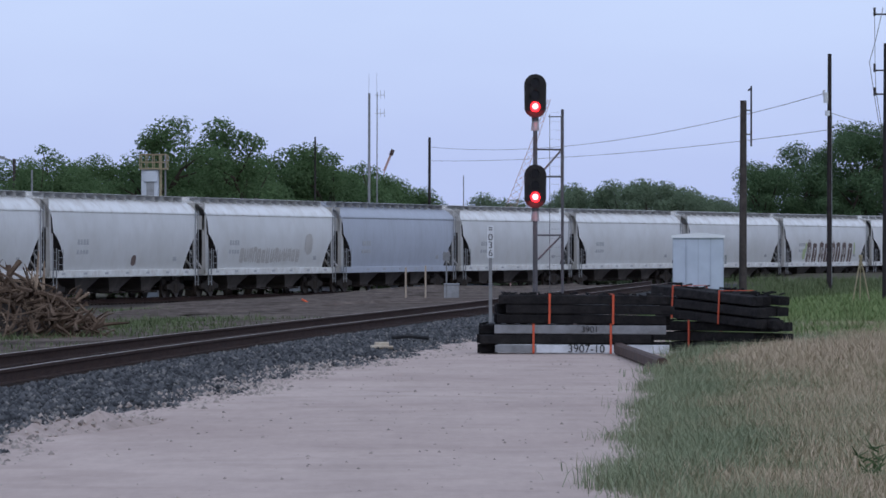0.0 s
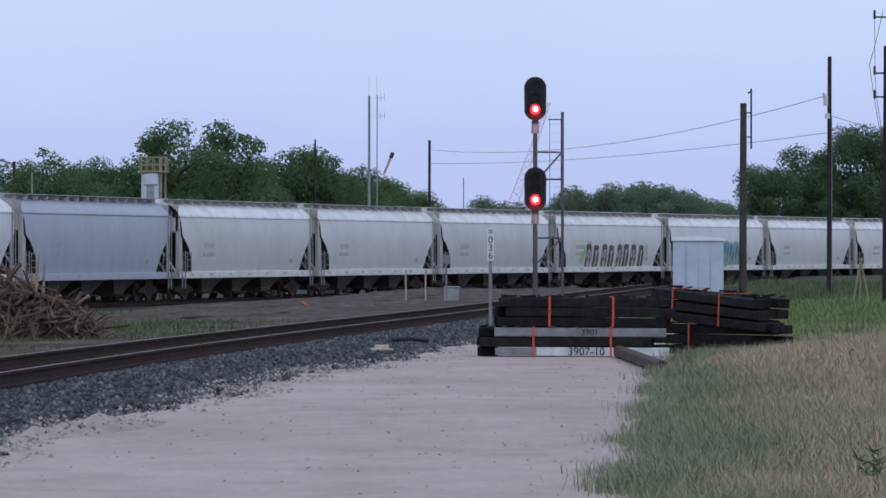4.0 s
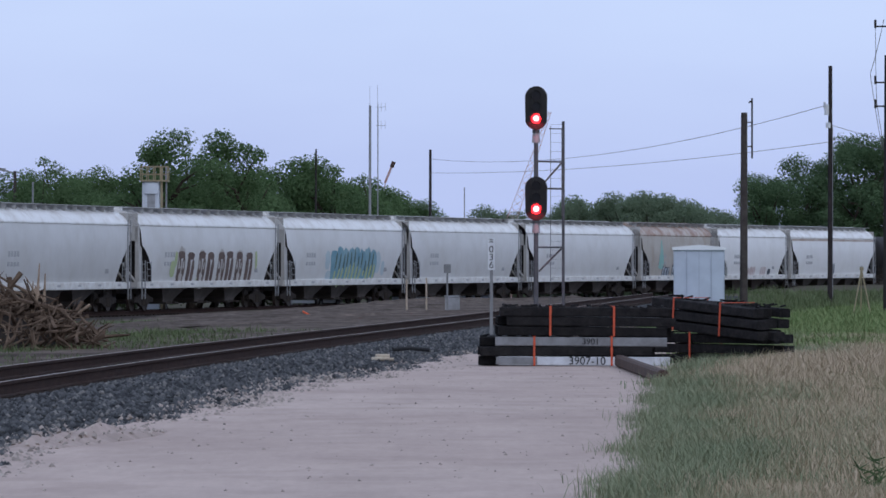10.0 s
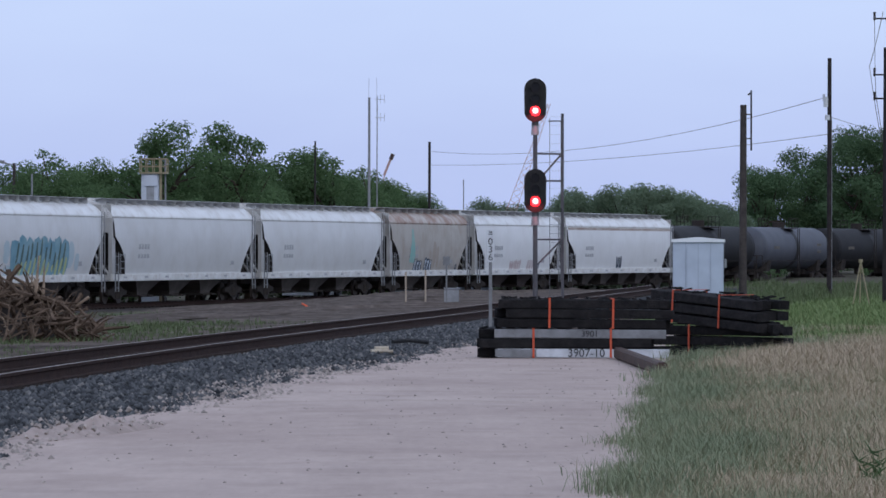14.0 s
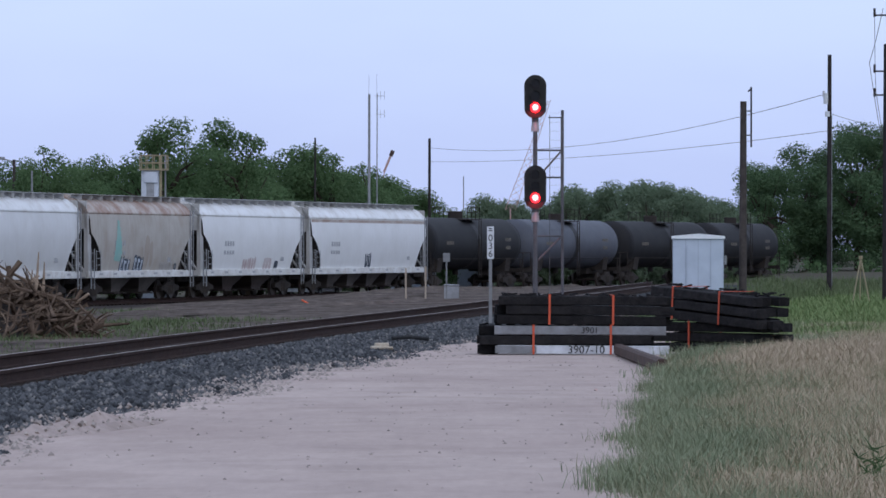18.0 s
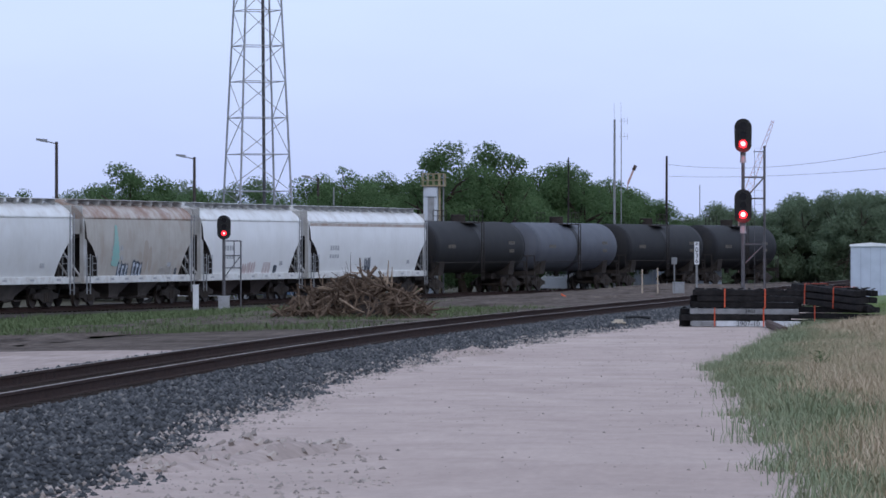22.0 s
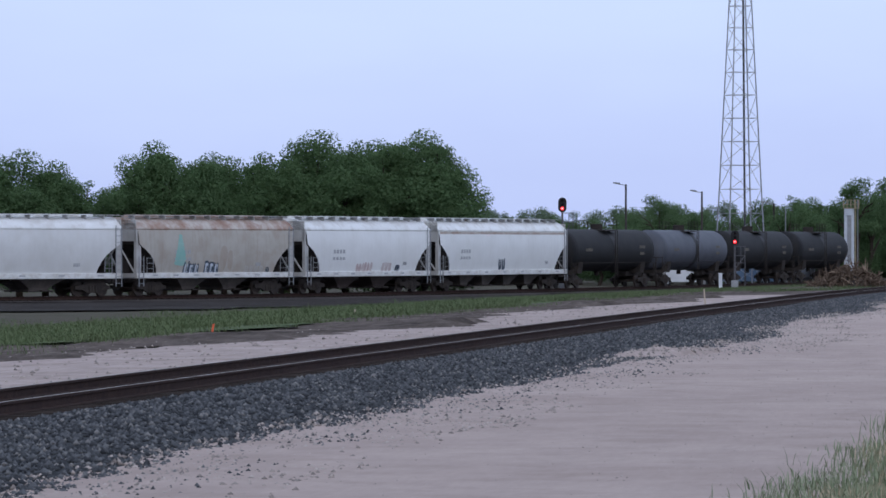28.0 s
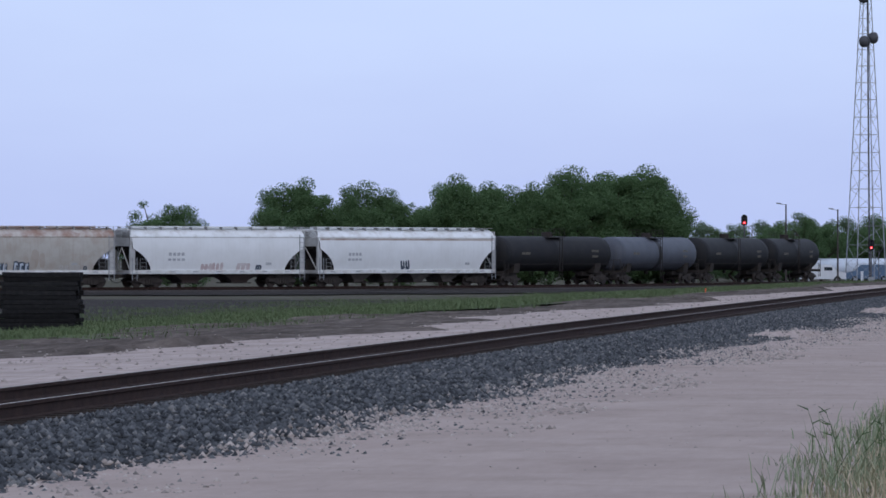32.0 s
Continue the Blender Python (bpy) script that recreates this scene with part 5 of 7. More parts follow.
plant(THIN, [(-59.9, 114.4, 8.0), (-59.3, 115.0, 7.8), (-63.5, 110.3, 7.9)], 9.0, 9)
plant(OAKS, [(-75.6, 85, 7.4), (-73.6, 86, 6.9)], 9.0, 11)
BUSH = make_bush(5, 2.0, M_LEAF, 0.16, 70)
BUSH.matrix_world = pose(29.5, 352, -0.95)
copy_thing(BUSH, pose(33.5, 356, -0.95, 0, 0, 80))
copy_thing(BUSH, pose(26.0, 358, -0.95, 0, 0, 160))


# ---------------------------------------------------------------- grass
def grass(name, centres, heights, per, spread, material, label, seed, width=0.012, lean=0.35):
    """Many bent blades round the given tuft centres."""
    rg = np.random.default_rng(seed)
    n = len(centres) * per
    c = np.repeat(centres, per, axis=0)
    h = np.repeat(heights, per) * rg.uniform(0.45, 1.15, n)
    p = c.copy()
    p[:, :2] += rg.normal(size=(n, 2)) * spread
    a = rg.uniform(0, math.tau, n)
    d = np.c_[np.cos(a), np.sin(a)] * (lean * h * rg.uniform(0.2, 1.2, n))[:, None]
    s = np.c_[-np.sin(a), np.cos(a)] * (width * rg.uniform(0.7, 1.4, n))[:, None]
    lo = p
    mid = np.c_[p[:, :2] + d * 0.35, p[:, 2] + h * 0.6]
    tip = np.c_[p[:, :2] + d, p[:, 2] + h]
    z = np.zeros((n, 1))
    v = np.stack([lo - np.c_[s, z], lo + np.c_[s, z], mid + np.c_[s * 0.8, z], mid - np.c_[s * 0.8, z], tip], 1).reshape(-1, 3)
    k = np.arange(n)[:, None] * 5
    f = np.vstack([k + (0, 1, 2), k + (0, 2, 3), k + (3, 2, 4)])
    ob = new(name, raw_mesh(name, v, f, material))
    return tagged(ob, label, "grass", kind="stuff")


VERGE = [(-320, 9.0), (-229, 8.9), (-211, 9.6), (-198, 9.7), (-181, 10.6), (-169, 10.6), (-151, 10.8), (-140, 11.2), (-85, 12.1), (-63, 11.5), (-46, 11.4), (-30, 10.9), (-15, 10.4), (0, 9.6), (13, 8.9), (22, 8.5), (27, 8.1), (31, 7.75), (45, 7.85), (67, 7.5), (76, 8.2), (88, 7.9), (110, 7.6), (140, 8.2), (160, 9.5)]


def verge_z(u, y):
    """Height of the verge at the distance u from its edge: a low bank with a hump by the tie stacks."""
    u = np.asarray(u, float)
    bank = np.interp(u, [0, 0.3, 1.2, 4, 12, 40], [0.0, 0.025, 0.06, 0.09, 0.08, 0.0])
    return bank + 0.24 * np.exp(-((np.asarray(y) - 62) / 7.0) ** 2) * np.clip((u - 0.3) / 2.2, 0, 1) * np.clip((9 - u) / 3, 0, 1)


def verge_edge(y):
    return np.interp(y, NEAR[0][:, 1], NEAR[0][:, 0]) + np.interp(y, *np.array(VERGE).T) + 0.4 + 0.12 * np.sin(y * 0.9) + 0.1 * np.sin(y * 2.3 + 1) + 0.07 * np.sin(y * 5.1)


def verge_points(n, y0, y1, depth, seed, inset=0.0):
    """Places on the grass verge, thicker towards the road's edge."""
    rg = np.random.default_rng(seed)
    y = rg.uniform(y0, y1, n)
    u = inset + depth * rg.random(n) ** 1.25
    return np.c_[verge_edge(y) + u, y, verge_z(np.maximum(u, 0), y)]


def verge_sheet():
    """Turf under the verge grass, rising a little from the road."""
    ys = np.arange(-315, 100, 1.0)
    us = [0, 0.3, 0.8, 1.2, 2.0, 3.0, 4.0, 6.0, 8.0, 12.0, 40.0]
    rows = [np.c_[verge_edge(ys) + 0.15 + u, ys, verge_z(np.full(len(ys), u), ys)] for u in us]
    v = np.stack(rows, 1).reshape(-1, 3)
    idx = np.arange(len(v)).reshape(len(ys), len(rows))
    f = np.stack([idx[:-1, :-1], idx[:-1, 1:], idx[1:, 1:], idx[1:, :-1]], -1).reshape(-1, 4)
    tagged(new("verge", raw_mesh("verge", v, f, M_TURF)), "dry grassy verge beside the gravel road", "ground", kind="structure")


verge_sheet()


def dryness(p):
    """How dry the verge is at its places: green along the road and far from it, straw between, in loose patches."""
    u = p[:, 0] - verge_edge(p[:, 1])
    patch = np.array([noise.noise(Vector((x * 0.55, y * 0.09, 4.0))) + 0.5 * noise.noise(Vector((x * 1.6, y * 0.25, 9.0))) for x, y in p[:, :2]])
    return np.interp(u, [0, 0.55, 1.3, 3.4, 5.5], [-0.6, -0.02, 0.42, 0.5, 0.05]) + 0.8 * patch


def mixed_verge(n, y0, y1, depth, seed, tall, per, spread, width, lean):
    """Grass of one stretch of the verge in three tints, by how dry it is."""
    p = verge_points(n, y0, y1, depth, seed, -0.12)
    rg = np.random.default_rng(seed + 50)
    k = dryness(p) + 0.22 * rg.normal(size=len(p))
    lumps = np.array([noise.noise(Vector((x * 0.9, y * 0.3, 2.0))) for x, y in p[:, :2]])
    h = tall * (0.62 + 0.5 * rg.random(len(p)) + 0.55 * np.maximum(lumps, -0.4))
    for lo, hi, material, label in ((-9, -0.02, M_GRASS_VERGE, "soft green grass along the road edge"), (-0.02, 0.28, M_GRASS_OLIVE, "half-dry olive verge grass"), (0.28, 9, M_GRASS_DRY, "straw-coloured seeding grass on the verge")):
        m = (k > lo) & (k <= hi)
        grass("verge_grass", p[m], h[m], per, spread, material, label, seed + int(lo * 10) + 95, width, lean)


mixed_verge(9000, 22, 60, 7.5, 1, 0.165, 34, 0.16, 0.0030, 0.95)
mixed_verge(5200, 58, 92, 8.0, 2, 0.20, 30, 0.22, 0.0048, 0.9)
g3 = verge_points(5200, 80, 165, 16, 3, -0.9)
grass("verge_grass", g3, 0.12 + 0.16 * np.random.default_rng(80).random(len(g3)), 34, 0.5, M_GRASS, "bright green grass near the poles", 3, 0.011, 0.8)
mixed_verge(6500, -66, 24, 5.5, 4, 0.19, 24, 0.2, 0.0055, 0.85)
mixed_verge(6500, -290, -66, 4.5, 5, 0.20, 20, 0.22, 0.006, 0.8)


def strip_points(n, s0, s1, d0, d1, seed):
    rg = np.random.default_rng(seed)
    s, d = rg.uniform(s0, s1, n), (d0 + d1) / 2 + (d1 - d0) * 0.3 * rg.normal(size=n)
    d = d + 0.8 * np.sin(s * 0.31) + 0.6 * np.sin(s * 0.83)
    keep = np.sin(s * 0.21) + np.sin(s * 0.57 + d * 0.5) + rg.normal(size=n) * 0.7 > -1.3
    p = offset(NEAR, s, d)
    return np.c_[p, fall(d)][keep]


rg10 = np.random.default_rng(10)
y10 = 150 + 95 * rg10.random(420) ** 1.3
x10 = y10 * rg10.uniform(0.068, 0.112, 420)
g10 = np.array([(x, y, ground_z(x, y)) for x, y in zip(x10, y10)])
grass("rough_grass", g10, 0.12 + 0.36 * rg10.random(420) ** 2, 36, 0.9, M_GRASS_DULL, "rough tufts of grass before the far trees", 10, 0.012, 0.7)

g7 = strip_points(14500, 60, 475, 16.5, 29.0, 7)
grass("yard_grass", g7, 0.10 + 0.16 * np.random.default_rng(77).random(len(g7)) ** 2, 30, 0.7, M_GRASS_DULL, "strip of low green grass between the tracks", 7, 0.012, 0.9)
g11 = strip_points(2600, 60, 330, 25.0, 40.0, 11)
grass("sparse_grass", g11 + (0, 0, 0.02), 0.06 + 0.14 * np.random.default_rng(81).random(len(g11)) ** 2, 18, 0.8, M_GRASS_DULL, "sparse grass straggling over the cinders", 11, 0.012, 0.9)
g9 = strip_points(5200, 215, 400, 12.6, 17.5, 9)
grass("yard_grass", g9 + (0, 0, 0.08), 0.08 + 0.16 * np.random.default_rng(79).random(len(g9)) ** 2, 26, 0.6, M_GRASS_DULL, "ragged green grass at the edge of the dirt", 9, 0.011, 0.9)
g8 = strip_points(1100, 395, 440, 5.0, 11.5, 8)
grass("yard_grass", g8, 0.06 + 0.14 * np.random.default_rng(78).random(len(g8)) ** 2, 26, 0.5, M_GRASS_DULL, "green grass patch by the brush pile", 8, 0.008, 0.9)


# ---------------------------------------------------------------- signals
def signal_head(parent, x, z, w, h, lit=True, y=-0.14, core=0.085):
    """An oval signal background with hooded lamps, facing -y."""
    ring = []
    r = w / 2
    for k in range(24):
        a = math.tau * k / 24
        ring.append((x + r * math.cos(a), z + (h / 2 - r) * (1 if math.sin(a) >= 0 else -1) + r * math.sin(a)))
    s = Shape().loft([[(a, -0.03, b) for a, b in ring], [(a, 0.03, b) for a, b in ring]])
    head = part("signal_head", s, M_SIGNAL, parent, "black oval signal head with a lit red lamp")
    part("lamp_case", Shape().box(x - r * 0.6, x + r * 0.6, 0.03, 0.3, z - h * 0.4, z + h * 0.4, c=0.03), M_SIGNAL, head)
    for k, dz in enumerate((0.30, 0.03, -0.24)):
        zz = z + dz * h
        hood = Shape()
        n = 14
        for (y0, y1) in ((-0.03, -0.34),):
            o = [(x + 0.145 * w / 0.66 * math.cos(a), zz + 0.145 * w / 0.66 * math.sin(a)) for a in np.linspace(-0.6, math.pi + 0.6, n)]
            i = [(x + 0.13 * w / 0.66 * math.cos(a), zz + 0.13 * w / 0.66 * math.sin(a)) for a in np.linspace(math.pi + 0.6, -0.6, n)]
            hood.loft([[(a, y0, b) for a, b in o + i], [(a, y1, b) for a, b in o + i]])
        part("hood", hood, M_SIGNAL, head)
        red = lit and k == 2
        lens = part("lens", Shape().rod((x, -0.05, zz), (x, -0.032, zz), (0.155 if core > 0.06 else 0.12) * w / 0.66, n=18), M_RED if red else M_LENS, head, "glowing red lamp" if red else "")
        if red:
            part("lamp_core", Shape().rod((x, -0.06, zz), (x, -0.052, zz), core * w / 0.66, n=16), M_RED_CORE, lens)
    head.matrix_local = pose(0, y, 0)
    return head


def build_home_signal():
    gz = -0.25
    root = thing("railway_signal", "two-headed railway signal on a mast, both lamps red", "railway signal", pose(3.06, 150, 0))
    mast = Shape().rod((0, 0, gz - 0.3), (0, 0, 6.3), 0.085, 0.075, 12)
    mast.rod((0, 0, gz), (0, 0, gz + 0.5), 0.16, 0.13, 10)
    part("mast", mast, M_MAST, root, smooth=True)
    part("base_plinth", Shape().box(-0.4, 0.4, -0.4, 0.4, gz - 0.5, gz + 0.15, c=0.05), M_CONCRETE, root)
    for z in (6.77, 3.77):
        signal_head(root, 0.0, z, 0.74, 1.45)
        glow = new("signal_glow", bpy.data.lights.new("signal_glow", "POINT"))
        glow.data.energy, glow.data.color, glow.data.shadow_soft_size = 30.0, (1.0, 0.05, 0.06), 0.1
        glow.matrix_world = pose(3.06, 149.62, z - 0.24 * 1.45)
        j = Shape().rod((0, 0.02, z - 1.15), (0, 0.02, z - 0.75), 0.14, 0.11, 10)
        part("junction_box", j, M_STEEL, root)
    fr = Shape()
    fr.rod((0.92, 0.6, gz), (0.92, 0.6, 6.35), 0.05, n=6)
    fr.box(0.86, 0.93, 0.55, 0.62, 3.2, 6.1)
    for z in (5.0, 4.1, 2.15):
        fr.rod((0, 0, z - (0 if z > 4.5 else 0.0)), (0.92, 0.6, z), 0.03)
    fr.rod((0.1, 0.1, 4.1), (0.85, 0.55, 4.95), 0.035)
    fr.rod((0.1, 0.1, 1.35), (0.85, 0.55, 2.1), 0.035)
    fr.rod((0.45, 0.6, 6.1), (0.92, 0.6, 6.1), 0.02)
    part("access_frame", fr, M_MAST, root, "grey steel access frame beside the mast")
    lad = Shape()
    for x in (0.5, 0.9):
        lad.rod((x, 0.75, gz), (x, 0.75, 6.2), 0.012, n=4)
    for k in range(22):
        lad.rod((0.5, 0.75, gz + 0.3 * k + 0.2), (0.9, 0.75, gz + 0.3 * k + 0.2), 0.004, n=4)
    part("ladder", lad, M_MAST, root)
    for z in (6.0, 3.0):
        part("mast_collar", Shape().rod((0, 0, z - 0.06), (0, 0, z + 0.06), 0.12, n=10), M_MAST, root)
    return root


build_home_signal()


def build_block_signal(name, label, x, y, gz, top, w, h, frame_side=1):
    root = thing(name, label, "railway signal", pose(x, y, 0, 0, 0, 5), group="block signals")
    part("mast", Shape().rod((0, 0, gz - 0.3), (0, 0, top), 0.07, n=10), M_MAST, root, smooth=True)
    signal_head(root, 0.0, top - h * 0.35, w, h, core=0.045)
    fr = Shape()
    fr.rod((0.75 * frame_side, 0.5, gz - 0.2), (0.75 * frame_side, 0.5, top - h * 0.9), 0.035)
    fr.rod((0.45 * frame_side, 0.4, top - h * 2.0), (0.45 * frame_side, 0.4, top - h * 0.9), 0.025)
    for z in (top - h * 0.9, top - h * 1.5, top - h * 2.0):
        fr.rod((0, 0, z), (0.75 * frame_side, 0.5, z), 0.025)
    fr.rod((0, 0, top - h * 2.4), (0.75 * frame_side, 0.5, top - h * 1.5), 0.025)
    part("access_frame", fr, M_MAST, root)
    part("relay_box", Shape().box(-0.25, 0.25, -0.2, 0.2, gz, gz + 0.75, c=0.03), M_STEEL, root)
    part("base_plinth", Shape().box(-0.35, 0.35, -0.35, 0.35, gz - 0.4, gz + 0.1), M_CONCRETE, root)
    return root


build_block_signal("railway_signal", "single-headed signal with a red lamp behind the train", -31.63, 149.6, -0.95, 5.62, 0.6, 1.05)
build_block_signal("railway_signal", "short single-headed signal with a red lamp in the grass", -20.05, 159.3, -0.9, 3.3, 0.62, 1.1)


# ---------------------------------------------------------------- shed, milepost, poles
def build_shed():
    root = thing("equipment_shed", "small pale blue-grey metal relay shed", "shed", pose(8.48, 150, 0, 0, 0, -4))
    z0, z1 = -0.3, 2.06
    w = Shape().box(-0.83, 0.83, -0.75, 0.75, z0, z1)
    part("wall", w, M_SHED, root)
    for x in (-0.83, -0.41, 0.0, 0.41, 0.83):
        part("panel_seam", Shape().box(x - 0.012, x + 0.012, -0.768, -0.75, z0 + 0.02, z1), M_SHED_SEAM, root)
    part("door", Shape().box(-0.36, 0.36, -0.762, -0.752, z0 + 0.15, z1 - 0.1), M_SHED, root)
    roof = Shape().loft([[(-0.88, y, z1), (0.88, y, z1), (0.88, y, z1 + 0.09), (0, y, z1 + 0.17), (-0.88, y, z1 + 0.09)] for y in (-0.82, 0.82)])
    part("roof", roof, M_SHED_ROOF, root, "pale shallow pitched metal roof")
    part("vent", Shape().box(0.86, 0.93, -0.3, 0.1, 1.2, 1.5, c=0.02), M_STEEL, root)
    part("plinth", Shape().box(-0.95, 0.95, -0.85, 0.85, z0 - 0.4, z0 + 0.02), M_CONCRETE, root)


build_shed()


def flat_text(body, size, material, parent, at, name="lettering"):
    """Letters of the built-in font, laid flat on a surface."""
    cu = bpy.data.curves.new(name, "FONT")
    cu.body, cu.size, cu.align_x, cu.align_y, cu.extrude = body, size, "CENTER", "CENTER", 0.002
    tmp = bpy.data.objects.new("tmp", cu)
    me = bpy.data.meshes.new_from_object(tmp)
    bpy.data.objects.remove(tmp)
    me.materials.clear()
    me.materials.append(material)
    ob = new(name, me)
    ob.parent, ob.matrix_local = parent, at
    return ob


def build_milepost():
    root = thing("milepost", "narrow white milepost sign on a grey post", "signpost", pose(1.03, 98, 0))
    part("post", Shape().box(-0.035, 0.035, -0.02, 0.02, -0.1, 2.2), M_GALV_POST, root)
    sg = part("sign_plate", Shape().box(-0.075, 0.075, -0.035, -0.022, 1.50, 2.2), M_SIGN, root)
    for k, ch in enumerate("036"):
        flat_text(ch, 0.21, M_INK, sg, pose(0, -0.037, 1.945 - 0.17 * k, 90, 0, 0))
    bars = Shape()
    for z in (2.10, 2.145):
        bars.box(-0.04, 0.04, -0.038, -0.035, z, z + 0.022)
    part("mark_bar", bars, M_INK, sg)


build_milepost()


def pole(name, label, x, y, top, r, material, z0=None):
    z0 = ground_z(x, y) if z0 is None else z0
    root = thing(name, label, "pole", pose(x, y, 0))
    part("shaft", Shape().rod((0, 0, z0 - 0.5), (0.02, 0, top), r * 1.1, r * 0.85, 12), material, root, smooth=True)
    return root


p1 = pole("utility_pole", "weathered square wooden pole with a side bracket", 9.95, 150, 6.62, 0.125, M_POLE)
br = Shape().rod((0.28, 0, 5.1), (0.28, 0, 7.1), 0.03)
br.rod((0.0, 0, 5.5), (0.28, 0, 5.5), 0.02)
br.rod((0.0, 0, 6.3), (0.28, 0, 6.3), 0.02)
br.rod((0.17, 0, 6.95), (0.28, 0, 7.02), 0.03)
part("bracket", br, M_POLE_DARK, p1)
p2 = pole("utility_pole", "tall tarred utility pole with insulators", 14.95, 175, 9.25, 0.09, M_POLE_DARK)
part("insulator_drum", Shape().rod((-0.12, 0, 7.35), (-0.12, 0, 7.75), 0.1, n=10).rod((-0.2, 0, 7.6), (-0.2, 0, 7.85), 0.05), M_SIGN, p2, "white drum-shaped insulator")
part("insulator", Shape().rod((-0.05, 0, 6.85), (-0.05, 0, 7.05), 0.11, n=8), M_SIGN, p2, "white insulator")
cd = Shape().rod((0.1, 0, 0.3), (0.1, 0, 6.9), 0.018)
part("conduit", cd, M_STEEL, p2)
p3 = pole("power_pole", "dark power pole with insulator arms", 13.05, 133, 7.75, 0.12, M_POLE_DARK)
ar = Shape()
for z in (8.6, 6.95, 6.25):
    ar.rod((-0.35, 0, z), (0.05, 0, z), 0.025)
    ar.rod((-0.35, 0, z - 0.05), (-0.35, 0, z + 0.2), 0.035)
ar.rod((0.05, 0, 7.7), (0.02, 0, 8.7), 0.03)
part("insulator_arm", ar, M_POLE_DARK, p3)
pa = pole("antenna_pole", "tall grey steel antenna pole", -4.05, 247, 10.2, 0.08, M_POLE_GREY)
an = Shape().rod((0, 0, 10.1), (0, 0, 11.25), 0.012, n=4)
part("whip_antenna", an, M_POLE_GREY, pa)
pb = pole("antenna_pole", "slim grey mast with side antennas", -3.62, 247, 10.25, 0.034, M_POLE_GREY)
an = Shape().rod((0, 0, 10.1), (0, 0, 11.3), 0.012, n=4)
for z in (10.1, 9.1):
    an.rod((-0.1, 0, z), (0.42, 0, z), 0.014, n=4)
    for x in (0.2, 0.42):
        an.rod((x, 0, z - 0.2), (x, 0, z + 0.25), 0.012, n=4)
part("side_antenna", an, M_POLE_GREY, pb)
pole("utility_pole", "dark utility pole behind the train", -0.8, 262, 8.15, 0.09, M_POLE_DARK)
pole("utility_pole", "dark utility pole before the wood", -6.75, 238, 7.6, 0.053, M_POLE_DARK)
pole("thin_pole", "thin grey pole far away behind the train", 1.62, 360, 7.55, 0.05, M_POLE_GREY)
pole("thin_pole", "thin grey pole before the wood", -19.3, 212, 5.4, 0.045, M_POLE_GREY)


def cable(name, label, pts, sag, r=0.018):
    root = thing(name, label, "cable")
    s = Shape()
    for a, b in zip(pts, pts[1:]):
        a, b = Vector(a), Vector(b)
        q = [a.lerp(b, k / 14) - Vector((0, 0, sag * 4 * (k / 14) * (1 - k / 14))) for k in range(15)]
        s.loft([[p + Vector((math.cos(e) * r, 0.2 * math.cos(e) * r, math.sin(e) * r)) for e in (0.8, 2.4, 3.9, 5.5)] for p in q])
    part("wire", s, M_WIRE, root)


cable("overhead_cable", "thin overhead cable strung between poles", [(-0.8, 262, 7.6), (14.9, 175, 7.75)], 0.9, 0.014)
cable("overhead_cable", "thin overhead cable strung between poles", [(-0.8, 262, 6.8), (14.9, 175, 6.3)], 0.35, 0.014)
cable("overhead_cable", "thin overhead cable strung between poles", [(14.9, 175, 7.0), (20.5, 190, 6.4)], 0.1, 0.012)
cable("overhead_cable", "thin overhead cable strung between poles", [(14.9, 175, 6.5), (20.5, 190, 6.1)], 0.1, 0.012)
cable("dropper_cable", "looped cables on the power pole", [(12.7, 133, 8.7), (12.72, 133, 6.9), (12.75, 133, 6.3), (13.05, 133, 4.5)], 0.06, 0.012)
cable("dropper_cable", "looped cables on the power pole", [(12.95, 133, 8.8), (12.55, 133, 7.2), (12.9, 133, 5.0)], 0.08, 0.012)


